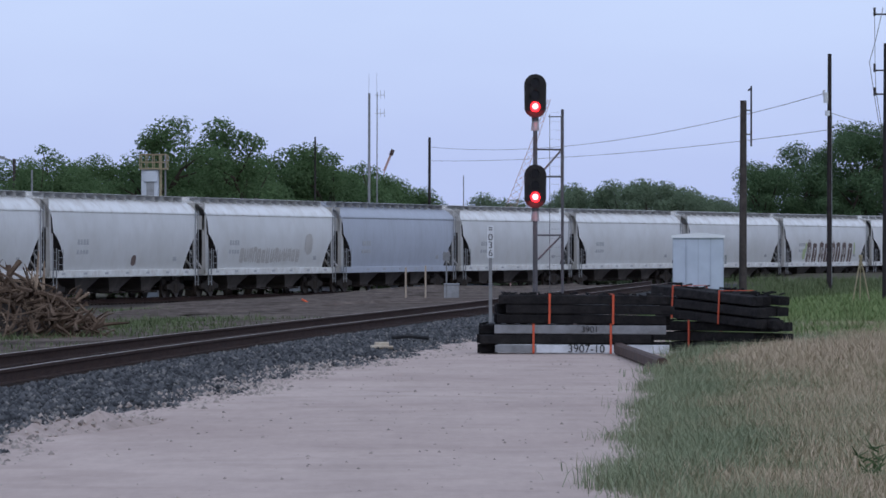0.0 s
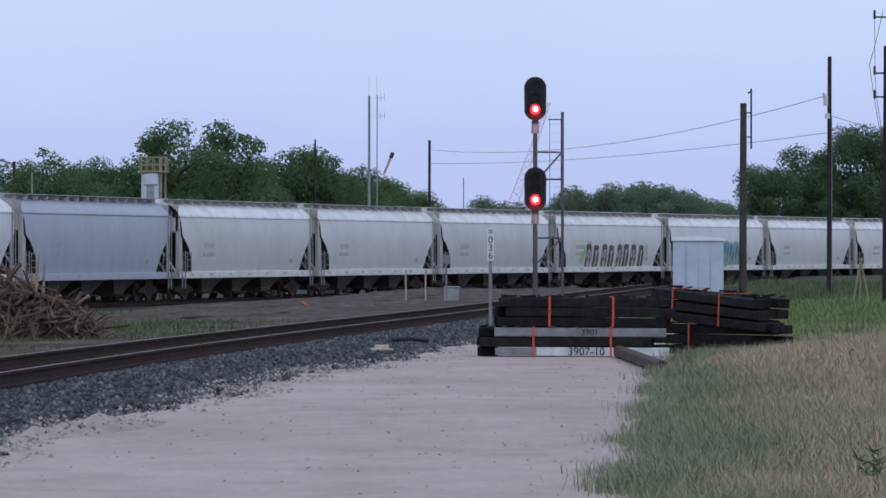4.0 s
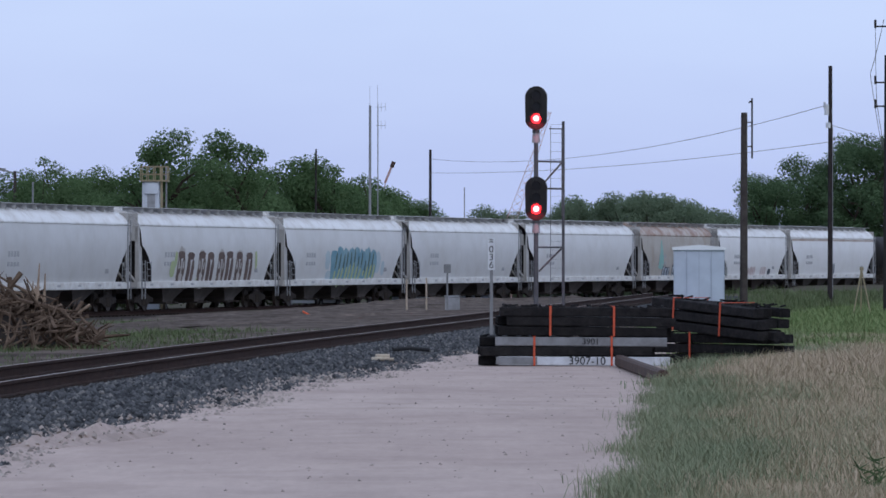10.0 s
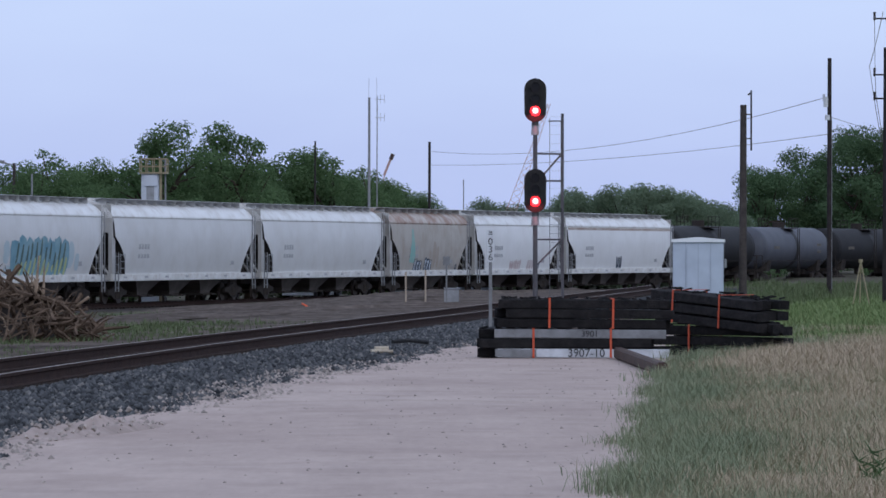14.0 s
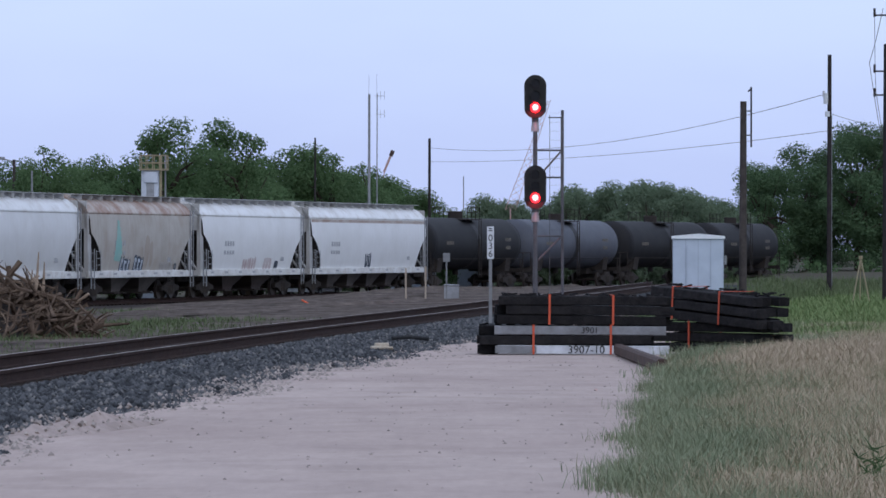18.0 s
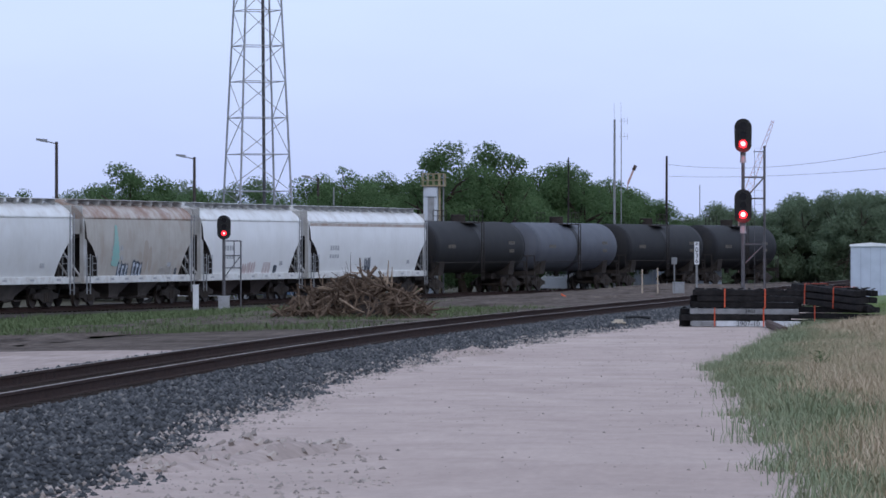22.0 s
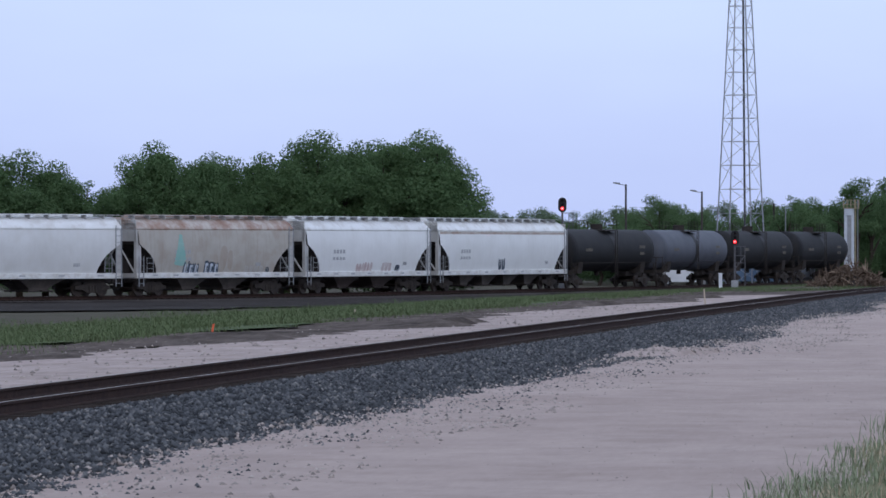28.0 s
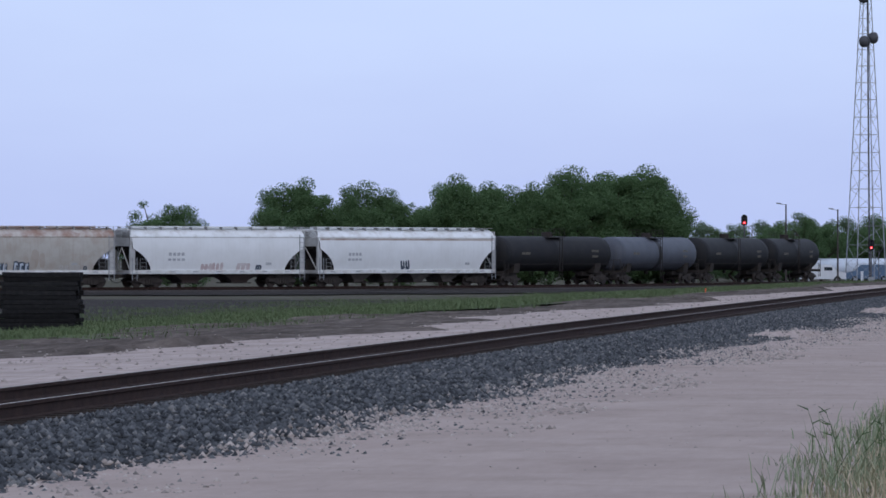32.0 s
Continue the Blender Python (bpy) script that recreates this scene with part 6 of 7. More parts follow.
# ---------------------------------------------------------------- lattice tower
def build_tower():
    root = thing("lattice_tower", "tall grey lattice radio tower with four dishes", "tower", pose(-22.0, 195.3, 0, 0, 0, 24))
    z0, z1 = -0.95, 29.4
    half = lambda z: 1.64 + (0.40 - 1.64) * (z - z0) / (z1 - z0)
    legs = [(-1, -1), (1, -1), (1, 1), (-1, 1)]
    lv = [z0 + (z1 - z0) * (1 - (1 - k / 17) ** 1.12) for k in range(18)]
    for a, b in legs:
        s = Shape().rod((a * half(z0), b * half(z0), z0), (a * half(z1), b * half(z1), z1), 0.06, 0.045, 6)
        part("leg", s, M_TOWER, root)
        part("footing", Shape().box(a * half(z0) - 0.3, a * half(z0) + 0.3, b * half(z0) - 0.3, b * half(z0) + 0.3, z0 - 0.4, z0 + 0.25), M_CONCRETE, root)
    for k, (u, v) in enumerate(zip(lv, lv[1:])):
        for i in range(4):
            s = Shape()
            a, b = legs[i], legs[(i + 1) % 4]
            pa_, pb_ = (a[0] * half(v), a[1] * half(v), v), (b[0] * half(v), b[1] * half(v), v)
            qa, qb = (a[0] * half(u), a[1] * half(u), u), (b[0] * half(u), b[1] * half(u), u)
            s.rod(pa_, pb_, 0.03, n=4, caps=False)
            mid = tuple((m + n) / 2 for m, n in zip(pa_, pb_))
            if k % 2 == 0:
                s.rod(qa, pb_, 0.024, n=4, caps=False)
            else:
                s.rod(qb, pa_, 0.024, n=4, caps=False)
            if k == 0:
                s.rod(qb, pa_, 0.024, n=4, caps=False)
            part("brace", s, M_TOWER, root)
    c = Shape().rod((0.35, -0.2, z0), (0.15, -0.1, z1), 0.09, n=8)
    part("cable_ladder", c, M_DISH, root, "dark bundle of feeder cables")
    for x, z, t in ((-0.5, 28.8, 30), (0.55, 29.3, -40), (-0.4, 24.2, 30), (0.7, 24.6, -40)):
        d = Shape()
        prof = [(0.0, 0.62), (0.12, 0.62), (0.3, 0.58), (0.55, 0.35), (0.62, 0.1)]
        d.loft([[(y, r * math.cos(a * math.tau / 20), r * math.sin(a * math.tau / 20)) for a in range(20)] for y, r in prof])
        ob = part("dish", d, M_DISH, root, "dark drum-shaped microwave dish", smooth=True)
        ob.matrix_local = pose(x, -0.5, z, 0, 0, -110 + t)
        m = Shape().rod((0, 0, z), (x, -0.45, z), 0.05)
        part("dish_mount", m, M_TOWER, root)


build_tower()


def build_lamp_post(x, y, top, side):
    root = thing("yard_lamp", "yard lamp post with a short arm and floodlight", "lamp post", pose(x, y, 0), group="yard lamps")
    z0 = ground_z(x, y)
    part("post", Shape().rod((0, 0, z0 - 0.3), (0, 0, top), 0.1, 0.07, 8), M_POLE, root, smooth=True)
    part("arm", Shape().rod((0, 0, top - 0.1), (side * 0.6, 0, top + 0.05), 0.03), M_POLE_GREY, root)
    part("lamp_housing", Shape().loft([[(side * 0.45, -0.14, top - 0.04), (side * 0.45, 0.14, top - 0.04), (side * 0.45, 0.14, top + 0.12), (side * 0.45, -0.14, top + 0.12)], [(side * 0.95, -0.1, top + 0.06), (side * 0.95, 0.1, top + 0.06), (side * 0.95, 0.1, top + 0.16), (side * 0.95, -0.1, top + 0.16)]]), M_POLE_GREY, root)


build_lamp_post(-28.7, 167.1, 6.95, -1)
build_lamp_post(-24.6, 188.5, 6.65, -1)
build_lamp_post(-20.5, 216, 6.0, -1)
fl = thing("floodlight", "small lit yard floodlight on a post", "lamp post", pose(-19.4, 223, 0))
part("post", Shape().rod((0, 0, -1.2), (0, 0, 4.1), 0.05), M_POLE_GREY, fl)
part("lamp_glass", Shape().box(-0.16, 0.16, -0.1, -0.02, 4.05, 4.25, c=0.02), M_LAMP_GLOW, fl, "glowing lamp glass")
part("lamp_housing", Shape().box(-0.2, 0.2, -0.02, 0.15, 4.0, 4.3, c=0.03), M_POLE_GREY, fl)


# ---------------------------------------------------------------- white loading tower behind the train
def build_silo():
    root = thing("loading_tower", "white steel loading tower with a railed platform", "tower", pose(-14.3, 221, 0.12))
    root.scale = (0.93, 0.93, 0.93)
    body = Shape().loft([[(-0.45, -0.5, z), (0.42, -0.5, z), (0.42, 0.5, z), (-0.45, 0.5, z)] for z in (-1.6, 5.85)])
    part("column", body, M_SILO, root)
    part("recess", Shape().box(-0.18, 0.22, -0.53, -0.505, 1.0, 5.2), M_STEEL, root)
    part("cap", Shape().box(-0.3, 0.38, -0.62, -0.5, 5.2, 5.8, c=0.03), M_SILO, root)
    part("platform", Shape().box(-0.55, 0.9, -0.7, 0.7, 5.86, 5.94), M_RAILING, root)
    for y in (-0.68, 0.68):
        for x in (-0.53, -0.2, 0.15, 0.5, 0.88):
            part("railing_post", Shape().rod((x, y, 5.9), (x, y, 6.65), 0.025, n=5), M_RAILING, root)
        for z in (6.25, 6.65):
            part("handrail", Shape().rod((-0.53, y, z), (0.88, y, z), 0.025, n=5), M_RAILING, root)
    part("ladder_cage", Shape().box(0.5, 0.62, -0.45, -0.3, -1.0, 6.6), M_RAILING, root)
    part("side_post", Shape().rod((0.78, 0, -1.0), (0.78, 0, 6.7), 0.05), M_POLE_GREY, root)


build_silo()


# ---------------------------------------------------------------- distant crane boom
def build_crane():
    root = thing("crane_boom", "faded red lattice crane boom far away", "crane", pose(5.72, 300, 0.51))
    root.scale = (0.698, 0.698, 0.698)
    s = Shape()
    a0, b0 = Vector((-1.79, 0, 5.5)), Vector((1.9, 0, 15.9))
    for dx in (-0.5, 0.5):
        s.rod(a0 + Vector((dx, 0, 0)), b0 + Vector((dx * 0.25, 0, 0)), 0.035, n=4)
    for k in range(16):
        p, q = a0.lerp(b0, k / 16), a0.lerp(b0, (k + 1) / 16)
        w0, w1 = 0.5 * (1 - 0.75 * k / 16), 0.5 * (1 - 0.75 * (k + 1) / 16)
        s.rod(p + Vector((-w0, 0, 0)), q + Vector((w1, 0, 0)), 0.02, n=4)
        s.rod(p + Vector((w0, 0, 0)), q + Vector((-w1, 0, 0)), 0.02, n=4)
    s.rod((-1.79, 0, -2), (-1.79, 0, 5.6), 0.07)
    part("boom", s, M_CRANE, root)
    t = thing("crane_tip", "red tip of another crane over the wood", "crane", pose(-3.6, 285, -0.85))
    part("jib", Shape().rod((-0.9, 0, -0.5), (-0.1, 0, 7.5), 0.03).rod((-0.12, 0, 7.45), (0.35, 0, 8.6), 0.08), M_CRANE, t)
    part("jib_head", Shape().rod((0.30, 0, 8.45), (0.45, 0, 8.8), 0.13, n=6), M_RUSTPIPE, t, "dark red jib head")


build_crane()


# ---------------------------------------------------------------- stacks of ties
def tie_bundle(name, label, at, cols, layers, length=2.66, straps=(-0.75, 0.55), special=None, jitter=0.06, seed=1, strap_mat=None, gap=0.0):
    """A strapped bundle of wooden ties lying along x."""
    rg = random.Random(seed)
    root = thing(name, label, "tie stack", at, group="tie stacks")
    wd, ht = 0.225, 0.144
    for j in range(layers):
        for i in range(cols):
            dx = rg.uniform(-jitter, jitter)
            y0 = (i - cols / 2) * (wd + 0.01)
            z0 = j * (ht + 0.012 + gap)
            m = M_TIE
            key = (j, i)
            if special and key in special:
                m = special[key]
                dx += 0.24
            s = Shape().box(-length / 2 + dx, length / 2 + dx, y0, y0 + wd, z0, z0 + ht, c=0.014)
            t = part("tie", s, m, root)
            t.matrix_local = pose(0, 0, 0, 0, rg.uniform(-0.4, 0.4), rg.uniform(-0.5, 0.5))
    top = layers * (ht + 0.012 + gap)
    for x in straps:
        s = Shape()
        for a, b in (((-cols / 2 * (wd + 0.01) - 0.012), 0.0), ((cols / 2 * (wd + 0.01) + 0.006), 0.0)):
            s.box(x - 0.017, x + 0.017, a - 0.004, a + 0.004, 0.0, top + 0.006)
        s.box(x - 0.017, x + 0.017, -cols / 2 * (wd + 0.01) - 0.016, cols / 2 * (wd + 0.01) + 0.01, top + 0.002, top + 0.01)
        part("strap", s, strap_mat or M_STRAP, root, "orange plastic strap")
    chips = Shape()
    for k in range(34 if straps else 0):
        x, y, a = rg.uniform(-length / 2, length / 2), rg.uniform(-cols / 2 * wd, cols / 2 * wd), rg.uniform(0, 180)
        chips.box(-rg.uniform(0.03, 0.13), rg.uniform(0.03, 0.1), -0.012, 0.012, 0.0, rg.uniform(0.012, 0.035), pose(x, y, top - 0.008, 0, rg.uniform(-14, 4), a))
    if straps:
        tagged(part("splinters", chips, M_TIE, root, "loose black splinters on the top ties"), kind="stuff")
    return root


B1 = tie_bundle("tie_stack", "strapped bundle of black railway ties with painted ones in front", pose(1.97, 72.9, 0.02, 0, 0, 0), 4, 3, 2.75, (-0.52, 0.72), {(0, 0): M_WHITE_TIE, (2, 0): M_GREY_TIE}, 0.05, 2)
part("weathered_end", Shape().box(-1.13, -0.47, -0.476, -0.4, 0.012, 0.135, c=0.01), M_GREY_TIE, [c for c in B1.children if c.active_material == M_WHITE_TIE][0], "grey unpainted end")
flat_text("3907-10", 0.18, M_INK, [c for c in B1.children if c.active_material == M_WHITE_TIE][0], pose(0.33, -0.478, 0.075, 90, 0, 0))
flat_text("3901", 0.14, M_INK, [c for c in B1.children if c.active_material == M_GREY_TIE][0], pose(0.38, -0.478, 0.385, 90, 0, 0))
tie_bundle("tie_stack", "strapped bundle of black railway ties on top of others", pose(2.28, 72.9, 0.492, 0, 0.6, 0.5), 4, 3, 2.70, (-0.58, 0.44), None, 0.11, 3, gap=0.002)
tie_bundle("tie_stack", "bundle of dark railway ties lying askew", pose(4.5, 74.1, 0.02, 0, 0, -50), 3, 3, 2.6, (-0.3,), None, 0.14, 4, gap=0.012)
tie_bundle("tie_stack", "strapped slanting bundle of black railway ties", pose(4.53, 74.0, 0.505, 0, 3.6, -54), 3, 3, 2.6, (-0.8, 0.4), None, 0.2, 5, gap=0.022)
lg = thing("rail_offcut", "rusty brown rail offcut lying by the tie stack", "rail", pose(2.9, 67.0, 0.02, 0, 0, -88.8))
part("bar", Shape().box(-5.0, 5.0, -0.075, 0.075, 0.0, 0.18, c=0.03), M_RUSTPIPE, lg)
chips = thing("scrap_ends", "short broken tie ends beside the stack", "scrap", pose(6.0, 74, 0.0))
for k in range(6):
    part("offcut", Shape().box(-0.2, 0.2, -0.06, 0.06, 0.0, 0.09, pose(0.28 * k - 0.5, 0.4 * math.sin(k * 3), 0, 0, 0, 50 * k)), M_TIE_END, chips)
# the stack of ties far along the near track
tie_bundle("tie_stack", "tall stack of brown used railway ties on the dirt", pose(-37.3, -126.5, ground_z(-37.3, -126.5) + 0.02, 0, 0, 7), 5, 13, 2.6, (), None, 0.14, 9)


# ---------------------------------------------------------------- heaps of soil at the foot of the ballast
def soil_heap(x, y, wide, deep, high, seed, grit=1.0):
    """A low uneven heap of pale soil and small stones."""
    root = thing("soil_heap", "low heap of pale soil spilled against the ballast", "soil heap", pose(x, y, 0.0, 0, 0, 78), group="soil heaps")
    n = 26
    u = np.linspace(-1, 1, n)
    gx, gy = np.meshgrid(u, u)
    e = np.clip(1 - gx**2 - gy**2, 0, 1) ** 0.8
    rough = np.array([noise.noise(Vector((a * 2.2 + seed, b * 2.2, seed))) for a, b in zip(gx.ravel(), gy.ravel())]).reshape(n, n)
    fine = np.array([noise.noise(Vector((a * 6 + seed, b * 6, seed))) for a, b in zip(gx.ravel(), gy.ravel())]).reshape(n, n)
    z = high * e * (0.75 + 0.9 * rough + 0.5 * fine) - 0.02 * (e <= 0)
    v = np.stack([gx * wide, gy * deep, z], -1).reshape(-1, 3)
    idx = np.arange(n * n).reshape(n, n)
    f = np.stack([idx[:-1, :-1], idx[:-1, 1:], idx[1:, 1:], idx[1:, :-1]], -1).reshape(-1, 4)
    ob = part("mound", raw_mesh("mound", v, f, M_PALE), M_PALE, root)
    ob.data.polygons.foreach_set("use_smooth", [True] * len(f))
    rg, loose = random.Random(seed), Shape()
    for k in range(150):
        i, j = rg.randrange(2, n - 2), rg.randrange(2, n - 2)
        if e[i, j] > 0.03:
            p, r = Vector((gx[i, j] * wide + rg.uniform(-0.1, 0.1), gy[i, j] * deep + rg.uniform(-0.02, 0.02), z[i, j])), grit * rg.uniform(0.015, 0.045)
            loose.rod(p - Vector((r, 0, r * 0.3)), p + Vector((r * rg.uniform(0.3, 1), r * rg.uniform(-1, 1), r)), r, r * 0.5, 5)
    tagged(part("rubble", loose, M_CHALK, root, "pale stones lying on the heap"), kind="stuff")


soil_heap(-3.35, 42.5, 2.6, 0.40, 0.11, 6, 0.6)
soil_heap(-6.0, -74.0, 4.2, 0.6, 0.18, 1)
soil_heap(-8.1, -135.0, 5.0, 0.7, 0.18, 2)
soil_heap(-9.0, -176.0, 3.6, 0.6, 0.15, 3)
soil_heap(-3.5, 1.0, 3.6, 0.6, 0.15, 4)


# ---------------------------------------------------------------- brush pile
def build_brush():
    root = thing("brush_pile", "heap of dry broken branches and roots on the grass", "brush pile", pose(-8.9, 88.5, ground_z(-8.9, 88.5)))
    rg = random.Random(7)
    rest = Shape()
    for k in range(760):
        a = rg.uniform(0, math.tau)
        e = rg.random() ** 0.7
        x, y = math.cos(a) * 2.25 * e, math.sin(a) * 1.9 * e
        z = rg.uniform(0.03, 1.2) * (1 - e * e * 0.85) + 0.04
        ln = rg.uniform(0.3, 1.2)
        yaw, tilt = rg.uniform(0, math.tau), rg.gauss(0.1, 0.5)
        d = Vector((math.cos(yaw) * math.cos(tilt), math.sin(yaw) * math.cos(tilt), math.sin(tilt)))
        r = rg.choice((0.012, 0.018, 0.024, 0.032, 0.046, 0.06))
        p = Vector((x, y, z)) - d * ln / 2
        pts = [p]
        for q in range(3):
            d = (d + Vector((rg.gauss(0, 0.3), rg.gauss(0, 0.3), rg.gauss(0, 0.28)))).normalized()
            pts.append(pts[-1] + d * ln / 3)
        pts = [Vector((q.x, q.y, max(q.z, r * 0.6))) for q in pts]
        s = Shape() if k < 90 else rest
        for q in range(3):
            s.rod(pts[q], pts[q + 1], r * (1 - 0.22 * q), r * (0.78 - 0.22 * q), 6 if k < 90 else 5, k < 90)
        if k < 90:
            fork = pts[2] + (d + Vector((rg.gauss(0, 0.6), rg.gauss(0, 0.6), rg.gauss(0.2, 0.5)))).normalized() * ln * 0.35
            s.rod(pts[2], fork, r * 0.5, r * 0.2, 5)
            part("branch", s, M_BARK_PALE if k % 3 == 0 else M_BARK, root)
    for x, y, h, lx in ((0.75, -0.2, 1.7, 0.3), (0.98, 0.1, 1.5, 0.12), (-0.1, 0.2, 1.95, -0.05), (0.6, 0.1, 1.35, 0.3), (-0.35, 0, 1.5, 0.1)):
        r = 0.045 if x > 0.5 else 0.018
        part("branch", Shape().rod((x, y, 0.4), (x + lx * 0.7, y, h * 0.62), r, r * 0.8, 6).rod((x + lx * 0.7, y, h * 0.62), (x + lx * 0.8, y + 0.1, h), r * 0.8, r * 0.25, 6).rod((x + lx * 0.7, y, h * 0.62), (x + lx * 0.4 - 0.15, y, h * 0.85), r * 0.5, r * 0.2, 5), M_BARK_PALE if r > 0.03 else M_BARK, root)
    tagged(part("twig_tangle", rest, M_BARK, root), kind="stuff")
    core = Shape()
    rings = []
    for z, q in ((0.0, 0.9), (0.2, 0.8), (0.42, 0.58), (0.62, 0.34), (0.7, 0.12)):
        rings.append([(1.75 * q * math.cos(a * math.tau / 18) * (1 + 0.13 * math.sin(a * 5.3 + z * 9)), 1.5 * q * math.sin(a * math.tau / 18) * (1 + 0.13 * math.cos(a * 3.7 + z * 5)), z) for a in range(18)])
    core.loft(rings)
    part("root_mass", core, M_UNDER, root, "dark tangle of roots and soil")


build_brush()


# ---------------------------------------------------------------- stakes, boxes, litter
def stake(name, label, x, y, h, w, material, tilt=0.0, z=None):
    z = ground_z(x, y) if z is None else z
    root = thing(name, label, "stake", pose(x, y, z, 0, tilt, 0), group="stakes")
    part("lath", Shape().box(-w / 2, w / 2, -w / 4, w / 4, -0.2, h, c=w * 0.08), material, root)
    return root


stake("marker_stake", "orange-painted wooden survey stake among weeds", 0.60, -68.0, 0.66, 0.05, M_ORANGE, 0.6, 0.0)
stake("survey_stake", "pale bare wooden survey stake", -11.3, 10.0, 0.62, 0.055, M_LATH, -4)
stake("survey_stake", "pale bare wooden survey stake", -1.28, 155.6, 1.1, 0.06, M_LATH)
stake("survey_stake", "pale bare wooden survey stake", -0.6, 155.6, 1.15, 0.06, M_LATH)
stake("flag_stake", "short orange-topped survey stake", -20.5, -48, 0.35, 0.05, M_ORANGE, 8)
stake("flag_stake", "short orange-topped survey stake", -23.2, -4, 0.3, 0.05, M_LATH, -6)
sp = thing("junction_post", "small sign post with a square plate", "signpost", pose(0.12, 156, ground_z(0.12, 156)))
part("post", Shape().box(-0.03, 0.03, -0.03, 0.03, -0.2, 1.45), M_GALV_POST, sp)
part("plate", Shape().box(-0.12, 0.12, -0.045, -0.03, 1.3, 1.6), M_GALV_POST, sp)
jb = thing("track_box", "small grey trackside box", "box", pose(0.3, 158.5, ground_z(0.3, 158.5)))
part("case", Shape().box(-0.26, 0.26, -0.2, 0.2, -0.05, 0.45, c=0.03), M_STEEL, jb)
part("lid", Shape().box(-0.28, 0.28, -0.22, 0.22, 0.45, 0.5, c=0.02), M_STEEL, jb)
wb = thing("marker_post", "short white marker post in the grass", "post", pose(-20.7, 153.7, ground_z(-20.7, 153.7)))
part("post", Shape().box(-0.12, 0.12, -0.08, 0.08, -0.1, 1.15, c=0.02), M_SIGN, wb)
part("cap", Shape().box(-0.14, 0.14, -0.1, 0.1, 1.15, 1.2, c=0.02), M_SIGN, wb)
om = thing("orange_wedge", "orange plastic scrap on the dirt", "scrap", pose(-4.26, 143, ground_z(-4.26, 143) + 0.05, 0, 28, 0))
part("strip", Shape().box(-0.25, 0.25, -0.05, 0.05, 0.0, 0.05, c=0.01), M_ORANGE, om)
rk = thing("split_wood", "pale split piece of wood on the ballast", "wood", pose(-1.03, 74.2, 0.06, 0, 0, 12))
for a, b, c, d, e in ((-0.16, 0.12, -0.09, 0.05, 0.06), (-0.08, 0.14, -0.02, 0.10, 0.11), (0.0, 0.2, -0.08, 0.0, 0.05)):
    part("splinter", Shape().box(a, b, c, d, 0, e, c=0.02), M_PEELED, rk)
hs = thing("dark_hose", "dark length of rubber hose on the ballast", "hose", pose(-0.6, 80, 0.1))
part("tube", Shape().rod((-0.3, 0, 0.03), (0.0, 0.2, 0.05), 0.035).rod((0.0, 0.2, 0.05), (0.35, 0.1, 0.012), 0.035), M_INK, hs)
pp = thing("litter", "crumpled white paper cup in the grass", "litter", pose(1.92, -39.1, 0.08, 60, 20, 30))
part("cup", Shape().rod((0, 0, 0), (0, 0, 0.13), 0.045, 0.06, 12), M_PAPER, pp)
tp = thing("survey_tripod", "pale yellow survey tripod in the grass", "tripod", pose(12.2, 132, ground_z(12.2, 132)))
for a in (90, 210, 330):
    part("leg", Shape().rod((0, 0, 1.45), (0.32 * math.cos(radians(a)), 0.32 * math.sin(radians(a)), 0), 0.022, 0.018, 6), M_RAILING, tp)
part("head", Shape().rod((0, 0, 1.42), (0, 0, 1.52), 0.06, n=10), M_RAILING, tp)
W1 = make_bush(21, 0.32, M_WEED, 0.035, 60)
W1.matrix_world = pose(0.50, -67.8, 0.0)
tagged(W1, "low grey-green weed at the foot of a stake", "weed")
copy_thing(W1, pose(0.72, -68.15, 0.0, 0, 0, 120))


def tall_weed(x, y, h, seed):
    rg = random.Random(seed)
    root = thing("tall_weed", "tall seeding weed stalks at the road edge", "weed", pose(x, y, 0), group="weeds")
    for k in range(5):
        s = Shape()
        p, d = Vector((rg.gauss(0, 0.05), rg.gauss(0, 0.05), -0.02)), Vector((rg.gauss(0, 0.22), rg.gauss(0, 0.1), 1)).normalized()
        for j in range(5):
            q = p + d * h * rg.uniform(0.14, 0.22)
            s.rod(p, q, 0.006 - 0.0008 * j, 0.005 - 0.0008 * j, 4)
            if j > 1:
                w = Vector((rg.gauss(0, 1), rg.gauss(0, 0.5), 0.6)).normalized()
                s.rod(q, q + w * 0.1, 0.008, 0.002, 4)
            d = (d + Vector((rg.gauss(0, 0.16), rg.gauss(0, 0.1), 0))).normalized()
            p = q
        part("stalk", s, M_WEED, root)


tall_weed(2.92, 30.5, 0.42, 7)
tall_weed(3.0, 31.5, 0.3, 8)
tall_weed(-3.6, -211.0, 0.62, 1)
tall_weed(-3.3, -209.0, 0.5, 2)
tall_weed(-4.9, -241.0, 0.62, 3)
tall_weed(-4.6, -239.5, 0.5, 5)
tall_weed(-2.6, -180.0, 0.5, 4)

# ---------------------------------------------------------------- far yard: cabinets, wall, vehicles
def cabinet(x, y, w, h, d):
    root = thing("equipment_cabinet", "white equipment cabinet beyond the main track", "cabinet", pose(x, y, -0.95), group="cabinets")
    part("case", Shape().box(-w / 2, w / 2, -d / 2, d / 2, 0, h, c=0.02), M_SILO, root)
    part("roof", Shape().box(-w / 2 - 0.06, w / 2 + 0.06, -d / 2 - 0.06, d / 2 + 0.06, h, h + 0.08, c=0.02), M_SHED_ROOF, root)
    for x0 in (-w / 4, w / 4):
        part("door", Shape().box(x0 - w * 0.22, x0 + w * 0.22, -d / 2 - 0.012, -d / 2 - 0.002, 0.1, h - 0.1), M_SHED, root)


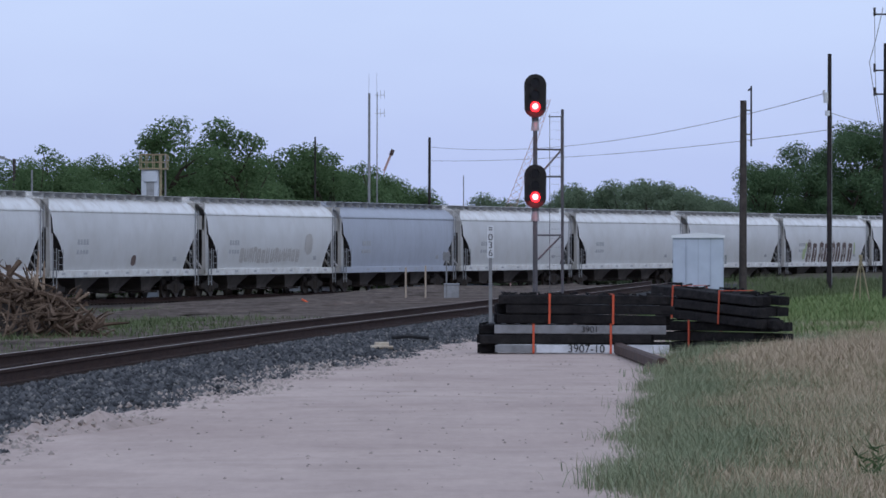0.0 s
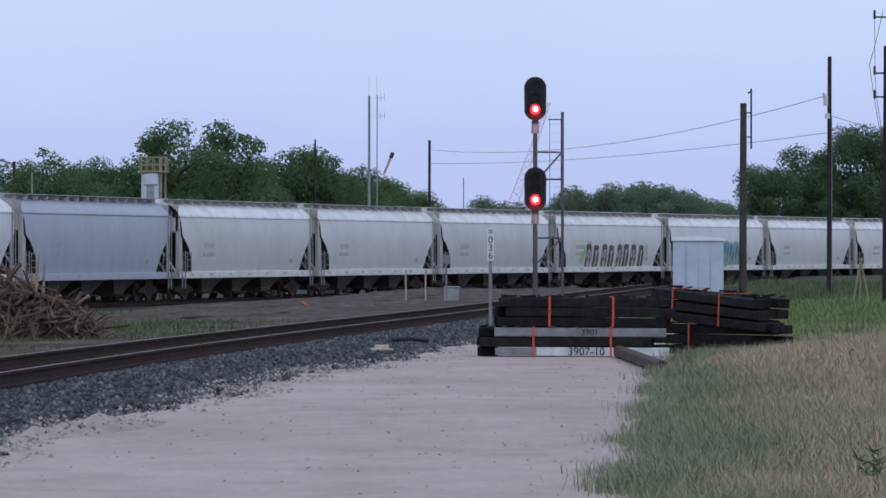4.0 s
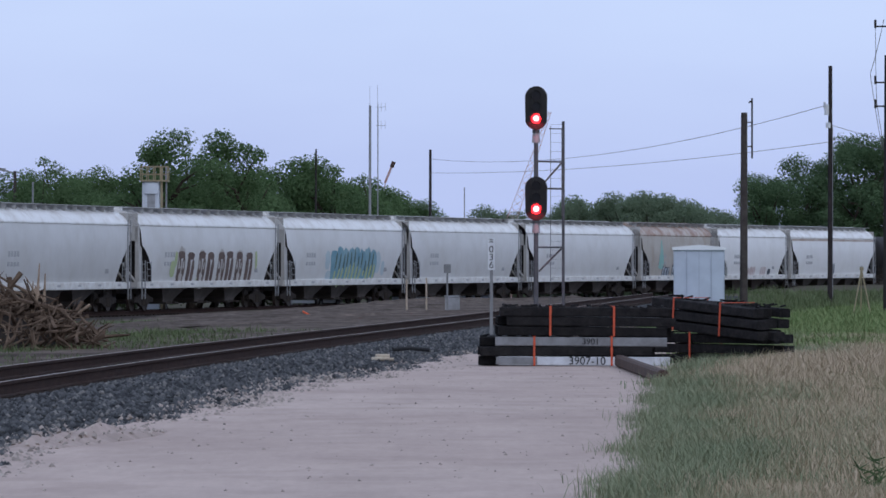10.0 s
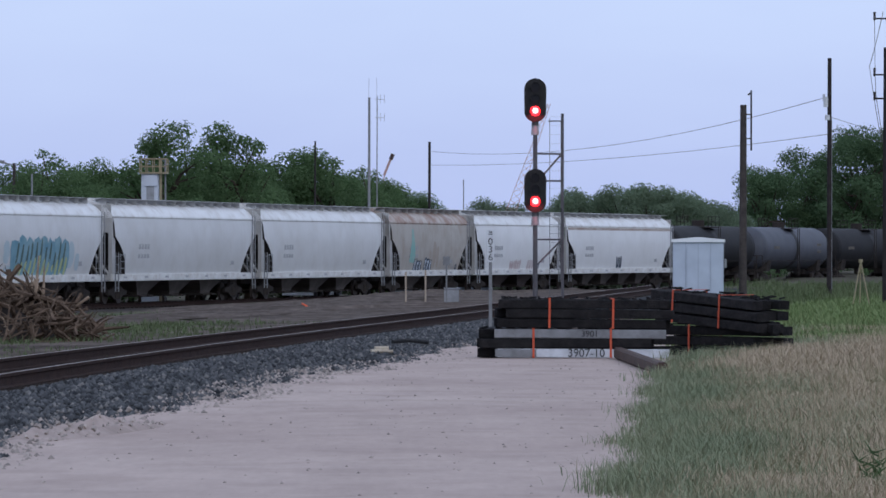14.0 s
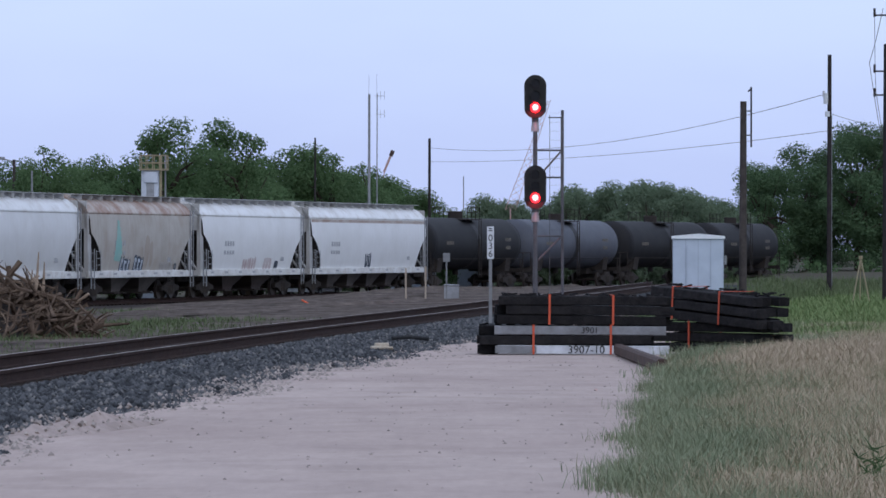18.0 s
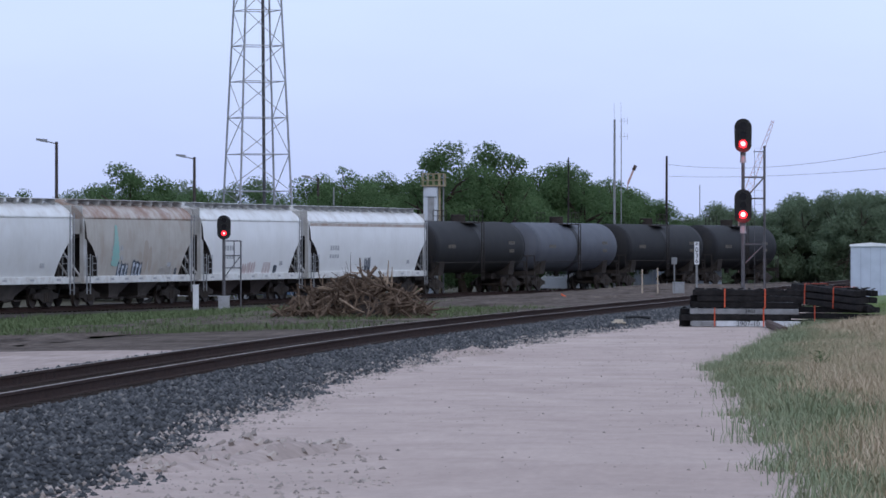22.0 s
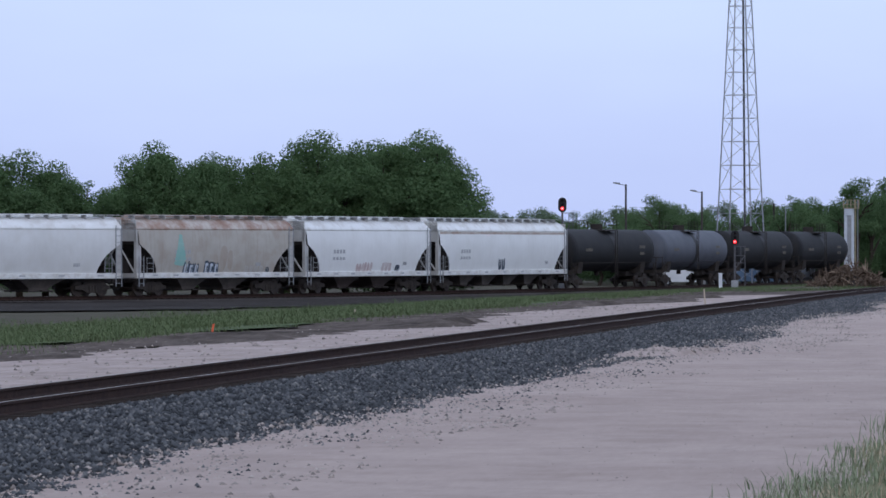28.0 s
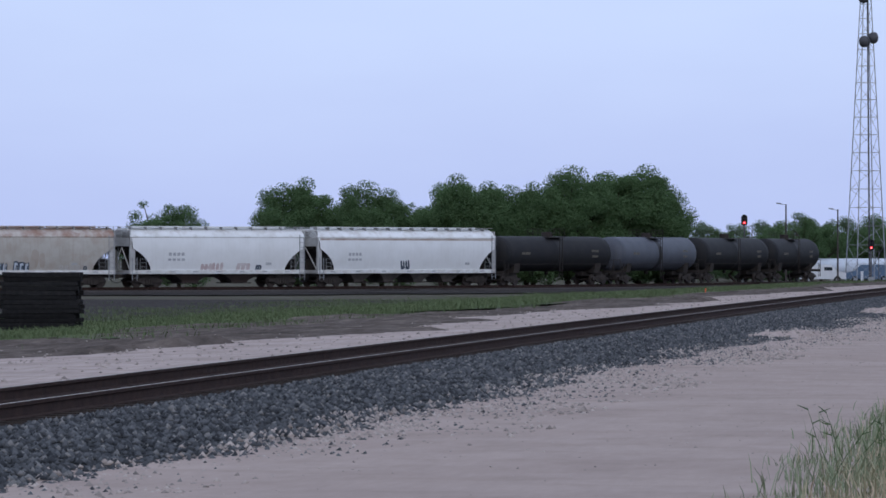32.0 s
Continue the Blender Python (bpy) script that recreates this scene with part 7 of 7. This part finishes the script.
cabinet(-1.7, 261, 2.6, 3.0, 1.2)
cabinet(1.9, 267, 2.1, 2.1, 1.4)
cabinet(-1.4, 302, 1.0, 1.4, 1.0)
wl_ = thing("concrete_wall", "low grey concrete wall in the far yard", "wall", pose(-14, 330, -0.95))
part("panel", Shape().box(-16, 16, -0.12, 0.12, 0, 1.3, c=0.03), M_CONCRETE, wl_)
part("coping", Shape().box(-16, 16, -0.18, 0.18, 1.3, 1.4, c=0.03), M_CONCRETE, wl_)


def van(name, label, x, y, turn, paint, length=5.2, tall=2.2):
    root = thing(name, label, "vehicle", pose(x, y, -0.95, 0, 0, turn))
    h = length / 2
    prof = [(-h, 0.4), (-h, tall - 0.15), (-h + 0.2, tall), (h * 0.35, tall), (h * 0.62, 1.25), (h, 1.05), (h, 0.4)]
    part("body", Shape().loft([[(a, y0, b) for a, b in prof] for y0 in (-0.9, 0.9)]), paint, root)
    part("side_window", Shape().box(h * 0.05, h * 0.4, -0.915, -0.902, 1.3, tall - 0.25), M_GLASS, root)
    part("windscreen", Shape().loft([[(h * 0.385, y0, tall - 0.1), (h * 0.62, y0, 1.3), (h * 0.635, y0, 1.3), (h * 0.4, y0, tall - 0.1)] for y0 in (-0.8, 0.8)]), M_GLASS, root)
    for a in (-h * 0.62, h * 0.62):
        for y0 in (-0.82, 0.82):
            w = part("wheel", Shape().rod((a, y0 - 0.1, 0.36), (a, y0 + 0.1, 0.36), 0.36, n=16), M_INK, root)
            part("hub", Shape().rod((a, y0 - 0.12, 0.36), (a, y0 + 0.12, 0.36), 0.17, n=10), M_STEEL, w)
    return root


van("truck", "white box truck parked beside the main track", -7.0, 242, 253, M_TRUCKWHITE, 4.6, 2.75)
van("van", "dull blue van parked behind the lattice tower", -21.8, 203, 175, M_BLUE, 5.0, 1.9)
van("van", "white van parked behind the lattice tower", -26.5, 196, 5, M_TRUCKWHITE, 4.8, 1.9)
tk = thing("storage_tank", "long white storage tank in the far yard", "tank", pose(-22.5, 206, -0.95))
part("shell", Shape().loft([[(x, 1.05 * q * math.cos(a * math.tau / 24), 1.5 + 1.05 * q * math.sin(a * math.tau / 24)) for a in range(24)] for x, q in ((-6, 0.4), (-5.8, 0.8), (-5.4, 1), (5.4, 1), (5.8, 0.8), (6, 0.4))]), M_SILO, tk, smooth=True)
for x in (-3.5, 3.5):
    part("cradle", Shape().box(x - 0.2, x + 0.2, -0.9, 0.9, 0, 0.8), M_CONCRETE, tk)

motions()
